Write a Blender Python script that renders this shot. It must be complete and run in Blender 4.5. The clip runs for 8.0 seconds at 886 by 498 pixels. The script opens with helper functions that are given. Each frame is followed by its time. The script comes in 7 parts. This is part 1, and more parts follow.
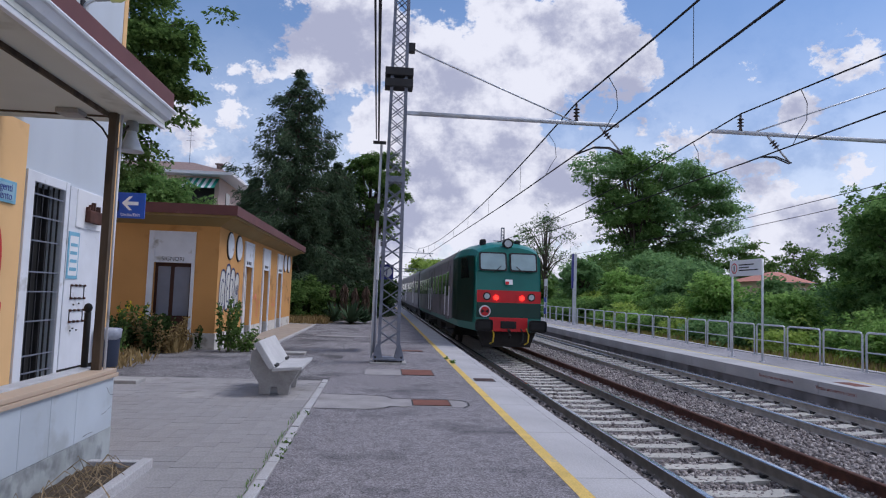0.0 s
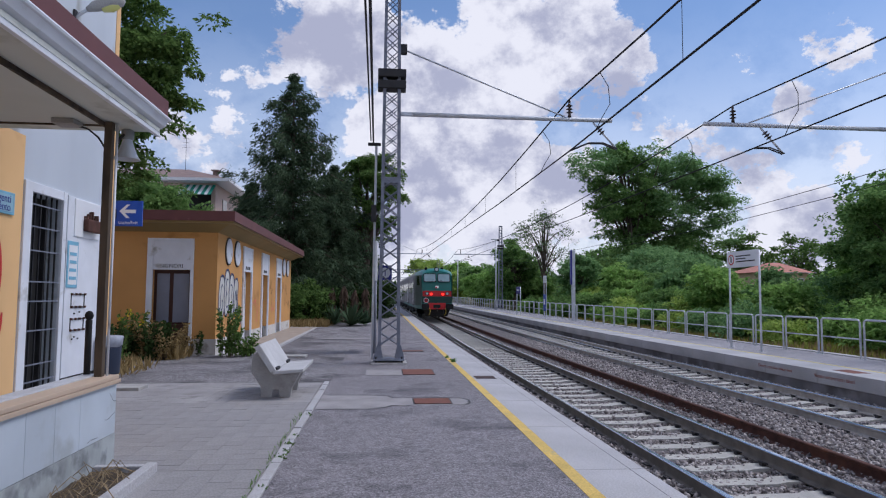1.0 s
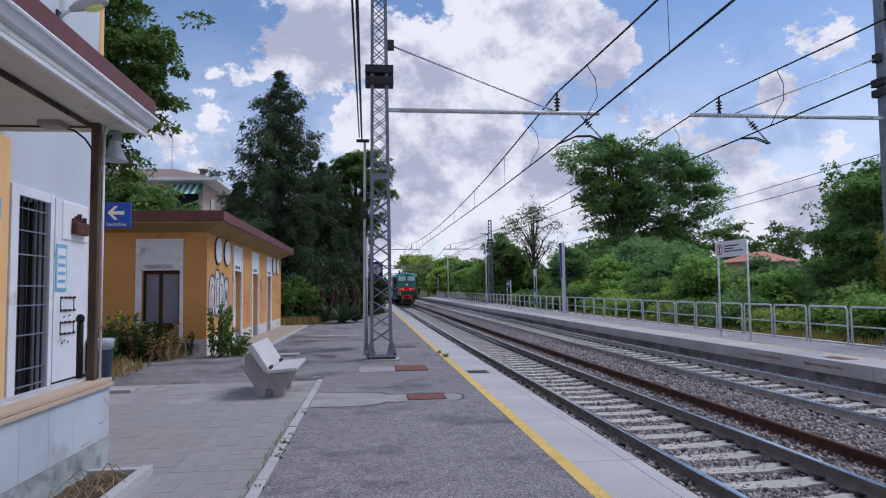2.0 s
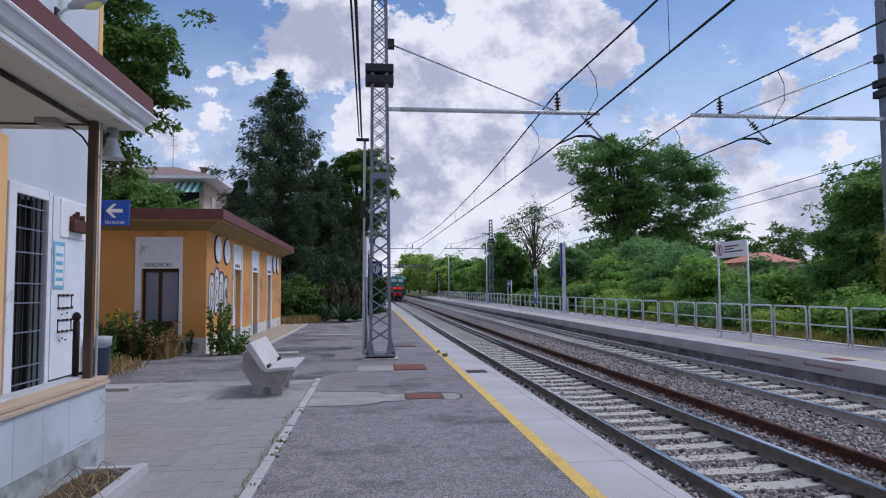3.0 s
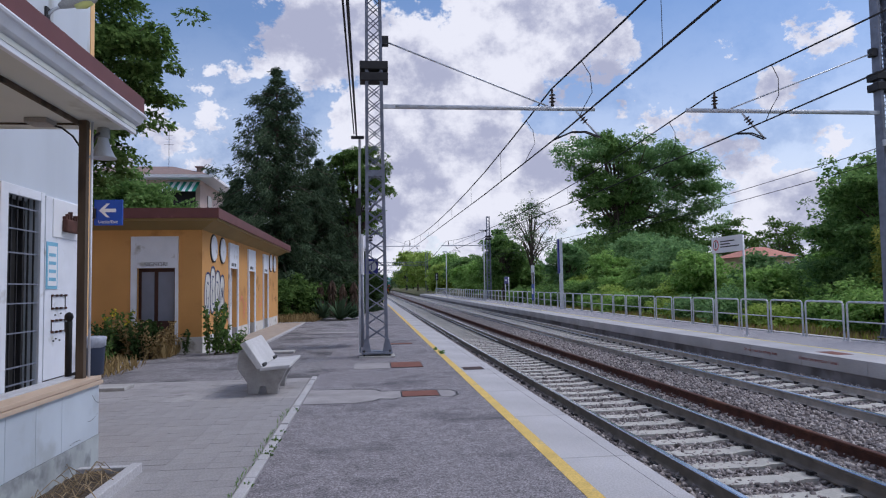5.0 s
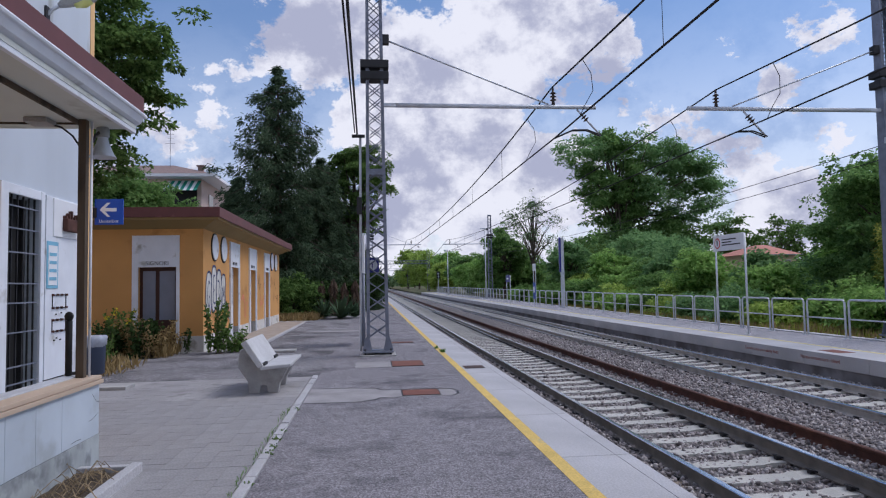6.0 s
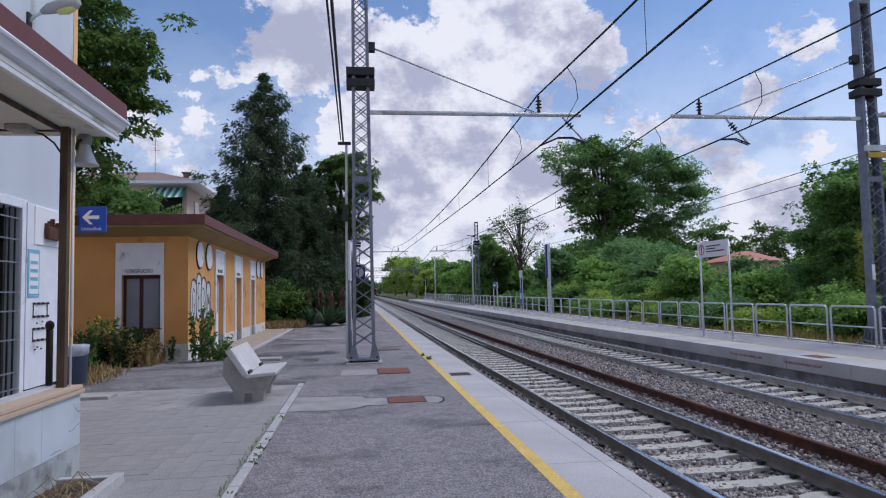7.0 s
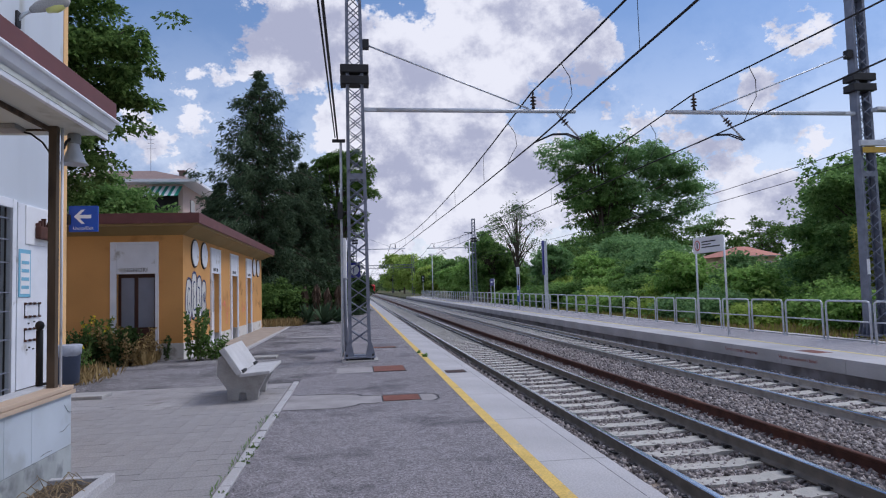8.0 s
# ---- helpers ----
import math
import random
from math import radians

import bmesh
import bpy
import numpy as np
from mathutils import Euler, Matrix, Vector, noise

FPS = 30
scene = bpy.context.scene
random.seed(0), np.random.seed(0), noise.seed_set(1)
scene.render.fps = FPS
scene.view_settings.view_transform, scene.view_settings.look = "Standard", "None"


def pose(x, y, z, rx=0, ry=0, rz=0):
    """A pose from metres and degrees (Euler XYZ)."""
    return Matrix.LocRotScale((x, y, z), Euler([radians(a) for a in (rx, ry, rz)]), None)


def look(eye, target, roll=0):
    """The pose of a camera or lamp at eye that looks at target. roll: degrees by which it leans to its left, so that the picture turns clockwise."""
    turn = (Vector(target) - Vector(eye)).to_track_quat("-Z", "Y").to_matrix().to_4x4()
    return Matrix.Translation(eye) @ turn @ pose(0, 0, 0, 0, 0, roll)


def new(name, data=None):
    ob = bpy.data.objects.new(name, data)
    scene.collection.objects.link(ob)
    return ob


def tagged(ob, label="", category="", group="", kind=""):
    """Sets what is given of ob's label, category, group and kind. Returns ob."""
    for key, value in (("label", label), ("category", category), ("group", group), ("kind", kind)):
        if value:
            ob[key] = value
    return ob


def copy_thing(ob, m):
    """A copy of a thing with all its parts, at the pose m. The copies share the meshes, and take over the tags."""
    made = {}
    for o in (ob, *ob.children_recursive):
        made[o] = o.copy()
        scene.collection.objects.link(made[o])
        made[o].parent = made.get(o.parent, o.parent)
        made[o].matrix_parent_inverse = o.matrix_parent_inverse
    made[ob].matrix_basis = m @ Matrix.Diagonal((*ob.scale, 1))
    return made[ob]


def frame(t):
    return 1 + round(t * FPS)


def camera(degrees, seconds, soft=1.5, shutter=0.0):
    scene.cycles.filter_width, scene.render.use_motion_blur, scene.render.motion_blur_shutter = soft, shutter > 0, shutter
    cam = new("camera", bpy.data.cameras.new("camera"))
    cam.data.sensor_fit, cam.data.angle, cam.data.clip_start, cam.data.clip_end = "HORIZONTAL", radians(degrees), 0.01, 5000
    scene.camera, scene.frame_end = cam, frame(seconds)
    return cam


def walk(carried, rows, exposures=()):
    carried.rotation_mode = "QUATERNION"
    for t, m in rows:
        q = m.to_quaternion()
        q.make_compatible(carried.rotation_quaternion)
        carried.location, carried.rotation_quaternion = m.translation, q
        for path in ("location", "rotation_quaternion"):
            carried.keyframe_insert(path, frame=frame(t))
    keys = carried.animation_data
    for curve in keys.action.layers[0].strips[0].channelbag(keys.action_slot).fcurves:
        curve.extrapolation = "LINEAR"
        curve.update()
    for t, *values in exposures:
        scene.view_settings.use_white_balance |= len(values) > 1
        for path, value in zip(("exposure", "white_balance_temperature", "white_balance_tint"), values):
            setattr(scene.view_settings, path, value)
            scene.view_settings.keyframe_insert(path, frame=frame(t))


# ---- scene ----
cam = camera(68.05, 8.0, 1.15)
walk(cam, [
    (0.0, pose(-0.082, 0.050, 1.604, 94.112, -1.965, -5.334)),
    (0.5, pose(-0.034, 0.006, 1.594, 94.674, -1.049, -5.995)),
    (1.0, pose(-0.060, -0.022, 1.583, 94.123, -0.359, -5.340)),
    (1.5, pose(-0.096, -0.024, 1.590, 93.042, 0.099, -6.274)),
    (2.0, pose(-0.087, -0.026, 1.593, 93.683, 0.788, -6.184)),
    (3.5, pose(-0.020, -0.007, 1.593, 93.478, 0.283, -6.239)),
    (4.0, pose(0.000, 0.000, 1.597, 93.124, 0.841, -7.467)),
    (4.5, pose(-0.002, -0.017, 1.590, 93.440, 0.813, -6.595)),
    (6.0, pose(0.017, -0.010, 1.595, 93.257, 1.087, -6.126)),
    (6.5, pose(0.027, -0.026, 1.598, 94.110, 0.861, -6.844)),
    (7.0, pose(0.039, -0.023, 1.600, 93.828, 1.261, -7.229)),
    (7.5, pose(0.065, -0.029, 1.602, 93.818, 1.500, -7.124)),
    (8.0, pose(0.100, -0.013, 1.607, 93.556, 1.606, -7.411)),
], [(0.0, 0.28, 5880, 15), (8.0, 0.28, 5880, 15)])

# ---- light: high sun behind thin cloud, broken cumulus sky ----
SUN_FROM = Vector((0.55, 0.06, 0.84)).normalized()
sun = new("sun", bpy.data.lights.new("sun", "SUN"))
sun.data.energy, sun.data.angle, sun.data.color = 1.6, radians(24), (1.0, 0.95, 0.88)
sun.matrix_world = look((0, 0, 60), Vector((0, 0, 60)) - SUN_FROM)


def sky_world():
    w = bpy.data.worlds.new("sky")
    scene.world = w
    w.use_nodes = True
    nt = w.node_tree
    nt.nodes.clear()
    N, L = nt.nodes.new, nt.links.new

    def math(op, a, b=None, c=None):
        n = N("ShaderNodeMath")
        n.operation = op
        for i, v in enumerate((a, b, c)):
            if v is None:
                continue
            if isinstance(v, (int, float)):
                n.inputs[i].default_value = v
            else:
                L(v, n.inputs[i])
        return n.outputs[0]

    def ramp(v, lo, hi, a=0.0, b=1.0, smooth=True):
        n = N("ShaderNodeMapRange")
        n.interpolation_type = "SMOOTHSTEP" if smooth else "LINEAR"
        L(v, n.inputs[0])
        for i, x in enumerate((lo, hi, a, b)):
            n.inputs[1 + i].default_value = x
        return n.outputs[0]

    tc = N("ShaderNodeTexCoord").outputs["Generated"]

    def fbm(scale, detail, rough, stretch=1.7, shift=0.0, lift=(0, 0, 0)):
        m = N("ShaderNodeMapping")
        m.inputs["Scale"].default_value = (1, 1, stretch)
        m.inputs["Location"].default_value = (shift + lift[0] / scale * 3, shift * 0.4 + lift[1] / scale * 3, shift * 0.7 + lift[2] / scale * 3)
        L(tc, m.inputs["Vector"])
        n = N("ShaderNodeTexNoise")
        n.inputs["Scale"].default_value, n.inputs["Detail"].default_value, n.inputs["Roughness"].default_value = scale, detail, rough
        L(m.outputs[0], n.inputs["Vector"])
        return n.outputs[0]

    sky = N("ShaderNodeTexSky")
    sky.sky_type, sky.sun_disc = "NISHITA", False
    sky.sun_elevation = math_asin(SUN_FROM.z)
    sky.sun_rotation = math_atan2(SUN_FROM.x, SUN_FROM.y)
    sky.air_density, sky.dust_density, sky.ozone_density = 1.0, 0.2, 2.5

    # heaps of cumulus: way to the middle and angular size of each
    heaps = [
        ((-0.054, 0.931, 0.361), 0.115), ((0.075, 0.947, 0.313), 0.13), ((0.181, 0.925, 0.334), 0.15),
        ((0.266, 0.895, 0.358), 0.11), ((0.009, 0.966, 0.258), 0.09), ((0.169, 0.967, 0.192), 0.12),
        ((0.093, 0.984, 0.151), 0.12), ((0.253, 0.956, 0.148), 0.11), ((0.403, 0.888, 0.22), 0.05),
        ((0.470, 0.820, 0.325), 0.034), ((0.570, 0.762, 0.305), 0.042), ((0.53, 0.800, 0.262), 0.040),
        ((0.596, 0.781, 0.19), 0.06), ((0.526, 0.838, 0.147), 0.06), ((0.56, 0.82, 0.09), 0.09), ((-0.234, 0.941, 0.246), 0.055),
        ((-0.271, 0.943, 0.19), 0.07), ((0.0, 0.995, 0.06), 0.10), ((0.2, 0.975, 0.07), 0.10),
    ]
    field = None
    for way, size in heaps:
        d = N("ShaderNodeVectorMath")
        d.operation = "DISTANCE"
        L(tc, d.inputs[0])
        d.inputs[1].default_value = way
        one = ramp(d.outputs["Value"], 0.0, size * (1.15 if size > 0.08 else 1.75), 1.0 if size > 0.08 else 0.50, 0.0, False)
        field = one if field is None else math("MAXIMUM", field, one)
    sep = N("ShaderNodeSeparateXYZ")
    L(tc, sep.inputs[0])
    big = fbm(3.2, 2, 0.5, 1.6, 3.0)
    behind = math("MULTIPLY", ramp(sep.outputs["Y"], 0.62, 0.2), ramp(big, 0.38, 0.62))
    field = math("MAXIMUM", field, math("MULTIPLY", behind, 0.9))
    fine = fbm(9.0, 14, 0.66, 1.35)
    dense = math("ADD", math("MULTIPLY", field, 1.25), math("MULTIPLY", math("SUBTRACT", fine, 0.5), 2.6))
    mask = ramp(dense, 0.28, 0.46)
    haze = ramp(sep.outputs["Z"], 0.0, 0.44, 0.80, 0.0)
    mask = math("MAXIMUM", mask, haze)
    # undersides greyer, tops bright
    relief = math("SUBTRACT", fbm(7.5, 10, 0.62, 1.25), fbm(7.5, 10, 0.62, 1.25, lift=(-0.10, 0.0, 0.30)))
    billow = math("SUBTRACT", fbm(17.0, 10, 0.62, 1.2), fbm(17.0, 10, 0.62, 1.2, lift=(-0.12, 0.0, 0.32)))
    broad = math("SUBTRACT", fbm(3.6, 3, 0.5, 1.5, 2.0), 0.5)
    shade = math("ADD", math("ADD", math("MULTIPLY", relief, 2.0), math("MULTIPLY", billow, 1.1)), math("MULTIPLY", broad, 1.5))
    shade = math("ADD", shade, math("MULTIPLY", ramp(dense, 0.35, 1.3), -0.26))
    tone = ramp(shade, -0.48, 0.22)
    mix = N("ShaderNodeMix")
    mix.data_type = "RGBA"
    L(tone, mix.inputs["Factor"])
    mix.inputs["A"].default_value, mix.inputs["B"].default_value = (0.52, 0.53, 0.64, 1), (1.02, 1.0, 1.0, 1)
    b1, b2, ms, out = N("ShaderNodeBackground"), N("ShaderNodeBackground"), N("ShaderNodeMixShader"), N("ShaderNodeOutputWorld")
    L(sky.outputs[0], b1.inputs[0])
    b1.inputs[1].default_value = 0.102
    L(mix.outputs["Result"], b2.inputs[0])
    b2.inputs[1].default_value = 0.69
    L(mask, ms.inputs[0])
    L(b1.outputs[0], ms.inputs[1])
    L(b2.outputs[0], ms.inputs[2])
    L(ms.outputs[0], out.inputs[0])


math_asin, math_atan2 = math.asin, math.atan2
sky_world()


# ---- materials ----
def rgb(r, g, b):
    return tuple(((v / 255) / 12.92 if v / 255 <= 0.04045 else ((v / 255 + 0.055) / 1.055) ** 2.4) for v in (r, g, b)) + (1,)


def paint(name, col, rough=0.7, metal=0.0, vary=0.15, scale=3.0, fine=60.0, bump=0.15, stain=None, stain_at=0.6, stain_scale=1.2,
          grain=0.0, random=0.0, emit=0.0, dist=0.004, stretch=(1, 1, 1)):
    """A surface: a base colour varied at two sizes, stains of a second colour, bump."""
    m = bpy.data.materials.new(name)
    m.use_nodes = True
    nt = m.node_tree
    N, L = nt.nodes.new, nt.links.new
    p = nt.nodes["Principled BSDF"]
    p.inputs["Roughness"].default_value, p.inputs["Metallic"].default_value = rough, metal
    tc = N("ShaderNodeTexCoord").outputs["Object"]
    mp = N("ShaderNodeMapping")
    mp.inputs["Scale"].default_value = stretch
    L(tc, mp.inputs[0])

    def noise_at(s, d=4):
        n = N("ShaderNodeTexNoise")
        n.inputs["Scale"].default_value, n.inputs["Detail"].default_value = s, d
        L(mp.outputs[0], n.inputs["Vector"])
        return n.outputs[0]

    def mixed(fac, a, b, mode="MIX"):
        n = N("ShaderNodeMix")
        n.data_type, n.blend_type = "RGBA", mode
        if isinstance(fac, float):
            n.inputs["Factor"].default_value = fac
        else:
            L(fac, n.inputs["Factor"])
        for k, v in (("A", a), ("B", b)):
            if isinstance(v, tuple):
                n.inputs[k].default_value = v
            else:
                L(v, n.inputs[k])
        return n.outputs["Result"]

    def ramped(v, lo, hi, a=0.0, b=1.0):
        n = N("ShaderNodeMapRange")
        L(v, n.inputs[0])
        for i, x in enumerate((lo, hi, a, b)):
            n.inputs[1 + i].default_value = x
        return n.outputs[0]

    lo = tuple(c * (1 - vary) for c in col[:3]) + (1,)
    hi = tuple(min(1, c * (1 + vary)) for c in col[:3]) + (1,)
    out = mixed(ramped(noise_at(scale), 0.3, 0.7), lo, hi)
    f = noise_at(fine, 3)
    if grain:
        out = mixed(ramped(f, 0.40, 0.60, 0.0, 1.0), out, mixed(1.0, out, (1 - grain, 1 - grain, 1 - grain, 1), "MULTIPLY"))
    if stain:
        out = mixed(ramped(noise_at(stain_scale, 7), stain_at, stain_at + 0.12), out, stain)
    if random:
        o = N("ShaderNodeObjectInfo").outputs["Random"]
        g = N("ShaderNodeCombineColor")
        for i in range(3):
            L(ramped(o, 0, 1, 1 - random, 1 + random * 0.3), g.inputs[i])
        out = mixed(1.0, out, g.outputs[0], "MULTIPLY")
    L(out, p.inputs["Base Color"])
    if emit:
        p.inputs["Emission Color"].default_value, p.inputs["Emission Strength"].default_value = col, emit
    if bump:
        b = N("ShaderNodeBump")
        b.inputs["Strength"].default_value, b.inputs["Distance"].default_value = bump, dist
        L(f, b.inputs["Height"])
        L(b.outputs[0], p.inputs["Normal"])
    return m


def leafy(name, a, b, through_light=0.35):
    """Foliage: two greens spread leaf by leaf, some light passing through."""
    m = bpy.data.materials.new(name)
    m.use_nodes = True
    nt = m.node_tree
    N, L = nt.nodes.new, nt.links.new
    nt.nodes.remove(nt.nodes["Principled BSDF"])
    g = N("ShaderNodeNewGeometry").outputs["Random Per Island"]
    mx = N("ShaderNodeMix")
    mx.data_type = "RGBA"
    L(g, mx.inputs["Factor"])
    mx.inputs["A"].default_value, mx.inputs["B"].default_value = a + (1,), b + (1,)
    d, t, s = N("ShaderNodeBsdfDiffuse"), N("ShaderNodeBsdfTranslucent"), N("ShaderNodeMixShader")
    L(mx.outputs["Result"], d.inputs[0])
    L(mx.outputs["Result"], t.inputs[0])
    s.inputs[0].default_value = through_light
    L(d.outputs[0], s.inputs[1])
    L(t.outputs[0], s.inputs[2])
    L(s.outputs[0], nt.nodes["Material Output"].inputs[0])
    return m


def glassy(name, col, rough=0.06):
    m = paint(name, col, rough, vary=0.1, bump=0)
    m.node_tree.nodes["Principled BSDF"].inputs["Specular IOR Level"].default_value = 0.8
    return m


def tarmac(name, col, patch, patch_at, chip=90.0, contrast=0.5, patch_scale=0.7):
    """Worn asphalt: single stone chips in dark binder, dark worn patches, thin cracks."""
    m = bpy.data.materials.new(name)
    m.use_nodes = True
    nt = m.node_tree
    N, L = nt.nodes.new, nt.links.new
    p = nt.nodes["Principled BSDF"]
    p.inputs["Roughness"].default_value, p.inputs["Specular IOR Level"].default_value = 0.92, 0.3
    tc = N("ShaderNodeTexCoord").outputs["Object"]

    def noise_at(scale, detail=5, rough=0.6):
        n = N("ShaderNodeTexNoise")
        n.inputs["Scale"].default_value, n.inputs["Detail"].default_value, n.inputs["Roughness"].default_value = scale, detail, rough
        L(tc, n.inputs["Vector"])
        return n.outputs[0]

    def ramped(v, lo, hi, a, b):
        n = N("ShaderNodeMapRange")
        L(v, n.inputs[0])
        for i, x in enumerate((lo, hi, a, b)):
            n.inputs[1 + i].default_value = x
        return n.outputs[0]

    def times(a, b):
        n = N("ShaderNodeMath")
        n.operation = "MULTIPLY"
        L(a, n.inputs[0])
        L(b, n.inputs[1])
        return n.outputs[0]

    v = N("ShaderNodeTexVoronoi")
    v.inputs["Scale"].default_value = chip
    L(tc, v.inputs["Vector"])
    sp = N("ShaderNodeSeparateColor")
    L(v.outputs["Color"], sp.inputs[0])
    chips = ramped(sp.outputs[0], 0.0, 1.0, 1 - contrast, 1 + contrast)
    joint = ramped(v.outputs["Distance"], 0.25, 0.75, 1.0, 0.62)
    wide = ramped(noise_at(0.35, 3), 0.3, 0.7, 0.86, 1.12)
    mid = ramped(noise_at(6.0), 0.3, 0.7, 0.84, 1.14)
    tone = times(times(chips, joint), times(wide, mid))
    worn = ramped(noise_at(patch_scale, 8, 0.68), patch_at, patch_at + 0.14, 0.0, 1.0)
    base = N("ShaderNodeMix")
    base.data_type = "RGBA"
    L(worn, base.inputs["Factor"])
    base.inputs["A"].default_value, base.inputs["B"].default_value = col, patch
    mul = N("ShaderNodeVectorMath")
    mul.operation = "SCALE"
    L(base.outputs["Result"], mul.inputs[0])
    L(tone, mul.inputs["Scale"])
    L(mul.outputs[0], p.inputs["Base Color"])
    b = N("ShaderNodeBump")
    b.inputs["Strength"].default_value, b.inputs["Distance"].default_value = 0.45, 0.006
    L(v.outputs["Distance"], b.inputs["Height"])
    b.invert = True
    L(b.outputs[0], p.inputs["Normal"])
    return m


ASPHALT = tarmac("asphalt", (0.295, 0.280, 0.300, 1), (0.135, 0.128, 0.145, 1), 0.51, 100.0, 0.62)
ASPHALT_OLD = tarmac("asphalt_old", (0.285, 0.275, 0.29, 1), (0.115, 0.11, 0.12, 1), 0.48, 60.0, 0.7, 0.55)
ASPHALT_PALE = tarmac("asphalt_pale", (0.42, 0.41, 0.44, 1), (0.31, 0.30, 0.32, 1), 0.52, 60.0, 0.5)
COPING = paint("coping_concrete", (0.48, 0.475, 0.49, 1), 0.85, vary=0.13, scale=0.9, fine=60, bump=0.3, stain=(0.38, 0.37, 0.37, 1), stain_at=0.60, stain_scale=1.6, grain=0.2)
CONCRETE = paint("concrete", (0.40, 0.395, 0.39, 1), 0.9, vary=0.18, scale=2.0, fine=70, bump=0.4, stain=(0.24, 0.23, 0.22, 1), stain_at=0.6, grain=0.15)
PATCH = paint("patch_concrete", (0.335, 0.32, 0.325, 1), 0.9, vary=0.15, scale=2.5, fine=60, bump=0.4, stain=(0.2, 0.19, 0.19, 1), grain=0.2)
PAVER = paint("paver", (0.335, 0.325, 0.33, 1), 0.9, vary=0.16, scale=1.3, fine=60, bump=0.4, stain=(0.225, 0.215, 0.215, 1), stain_at=0.57, stain_scale=2.5, grain=0.2, random=0.08)
YELLOW = paint("yellow_line", rgb(222, 190, 104), 0.8, vary=0.12, scale=4, fine=50, bump=0.3, stain=(0.40, 0.36, 0.26, 1), stain_at=0.60, stain_scale=5, grain=0.2)
YELLOW_FAINT = paint("yellow_line_faded", rgb(214, 202, 140), 0.85, vary=0.1, grain=0.2)
BALLAST = paint("ballast", (0.22, 0.20, 0.20, 1), 0.95, vary=0.4, scale=9, fine=22, bump=1.0, grain=0.75, dist=0.05, stain=(0.30, 0.25, 0.21, 1), stain_at=0.6)
SLEEPER = paint("sleeper_concrete", (0.50, 0.49, 0.455, 1), 0.9, vary=0.15, scale=3, fine=60, bump=0.3, stain=(0.30, 0.27, 0.23, 1), stain_at=0.6, stain_scale=4, grain=0.15, random=0.12)
RAIL_SIDE = paint("rail_web", (0.19, 0.17, 0.15, 1), 0.75, 0.2, vary=0.25, scale=5, fine=40, bump=0.3)
RAIL_DUSTY = paint("rail_web_dusty", (0.40, 0.375, 0.35, 1), 0.85, 0.1, vary=0.25, scale=5, fine=40, bump=0.3)
RAIL_TOP = paint("rail_head", (0.72, 0.72, 0.73, 1), 0.22, 1.0, vary=0.1, scale=3, bump=0.05)
RUST = paint("rust", (0.085, 0.035, 0.025, 1), 0.85, 0.1, vary=0.3, scale=6, fine=50, bump=0.5, stain=(0.15, 0.06, 0.035, 1))
GALV = paint("galvanised", (0.60, 0.63, 0.68, 1), 0.5, 0.3, vary=0.12, scale=6, fine=40, bump=0.08)
MAST_GREY = paint("mast_paint", (0.20, 0.22, 0.275, 1), 0.55, 0.3, vary=0.18, scale=5, fine=40, bump=0.1, stain=(0.16, 0.15, 0.16, 1), stain_at=0.64, stain_scale=5)
DARK = paint("dark_iron", (0.03, 0.03, 0.033, 1), 0.6, 0.3, vary=0.3, bump=0.2)
WIRE = paint("wire", (0.022, 0.021, 0.022, 1), 0.8, 0.0, bump=0)
CERAMIC = paint("insulator_glaze", (0.035, 0.022, 0.018, 1), 0.25, bump=0)
PLASTER_ORANGE = paint("orange_plaster", rgb(204, 152, 90), 0.92, vary=0.09, scale=0.7, fine=40, bump=0.2, stain=rgb(178, 128, 72), stain_at=0.6, stain_scale=1.5, grain=0.05)
PLASTER_PEACH = paint("peach_plaster", rgb(228, 186, 132), 0.92, vary=0.07, scale=0.8, fine=40, bump=0.2, stain=rgb(205, 160, 110), stain_at=0.62)
PLASTER_WHITE = paint("white_plaster", rgb(196, 204, 214), 0.85, vary=0.09, scale=0.9, fine=40, bump=0.15, stain=rgb(158, 160, 156), stain_at=0.58, stain_scale=2.2, stretch=(1, 1, 0.3))
MARBLE = paint("marble_slab", rgb(184, 194, 204), 0.45, vary=0.10, scale=1.5, fine=12, bump=0.04, stain=rgb(168, 176, 182), stain_at=0.57, stain_scale=2.5, random=0.08)
TRAVERTINE = paint("travertine", rgb(188, 168, 148), 0.6, vary=0.12, scale=3, fine=30, bump=0.2, stretch=(1, 0.2, 3))
PLINTH = paint("plinth_cement", rgb(156, 162, 164), 0.9, vary=0.22, scale=3.5, fine=40, bump=0.4, stain=rgb(124, 129, 132), stain_at=0.52, stain_scale=4.0)
FASCIA_RED = paint("fascia_red_brown", rgb(104, 62, 62), 0.6, vary=0.12, scale=2, bump=0.1, stain=rgb(138, 92, 88), stain_at=0.66, stain_scale=4)
SOFFIT = paint("soffit_paint", rgb(206, 210, 204), 0.85, vary=0.06, scale=1, stain=rgb(158, 160, 148), stain_at=0.57, stain_scale=1.6)
COVE = paint("cove_olive", rgb(150, 128, 84), 0.9, vary=0.1, scale=1)
WHITE_PAINT = paint("white_paint", rgb(220, 224, 232), 0.6, vary=0.06, scale=3, stain=rgb(172, 172, 170), stain_at=0.62, stain_scale=3.5)
FROST = glassy("frosted_glass", rgb(118, 126, 144), 0.3)
DOOR_BROWN = paint("door_brown", rgb(58, 30, 26), 0.5, vary=0.15, bump=0.1, stretch=(1, 1, 0.2))
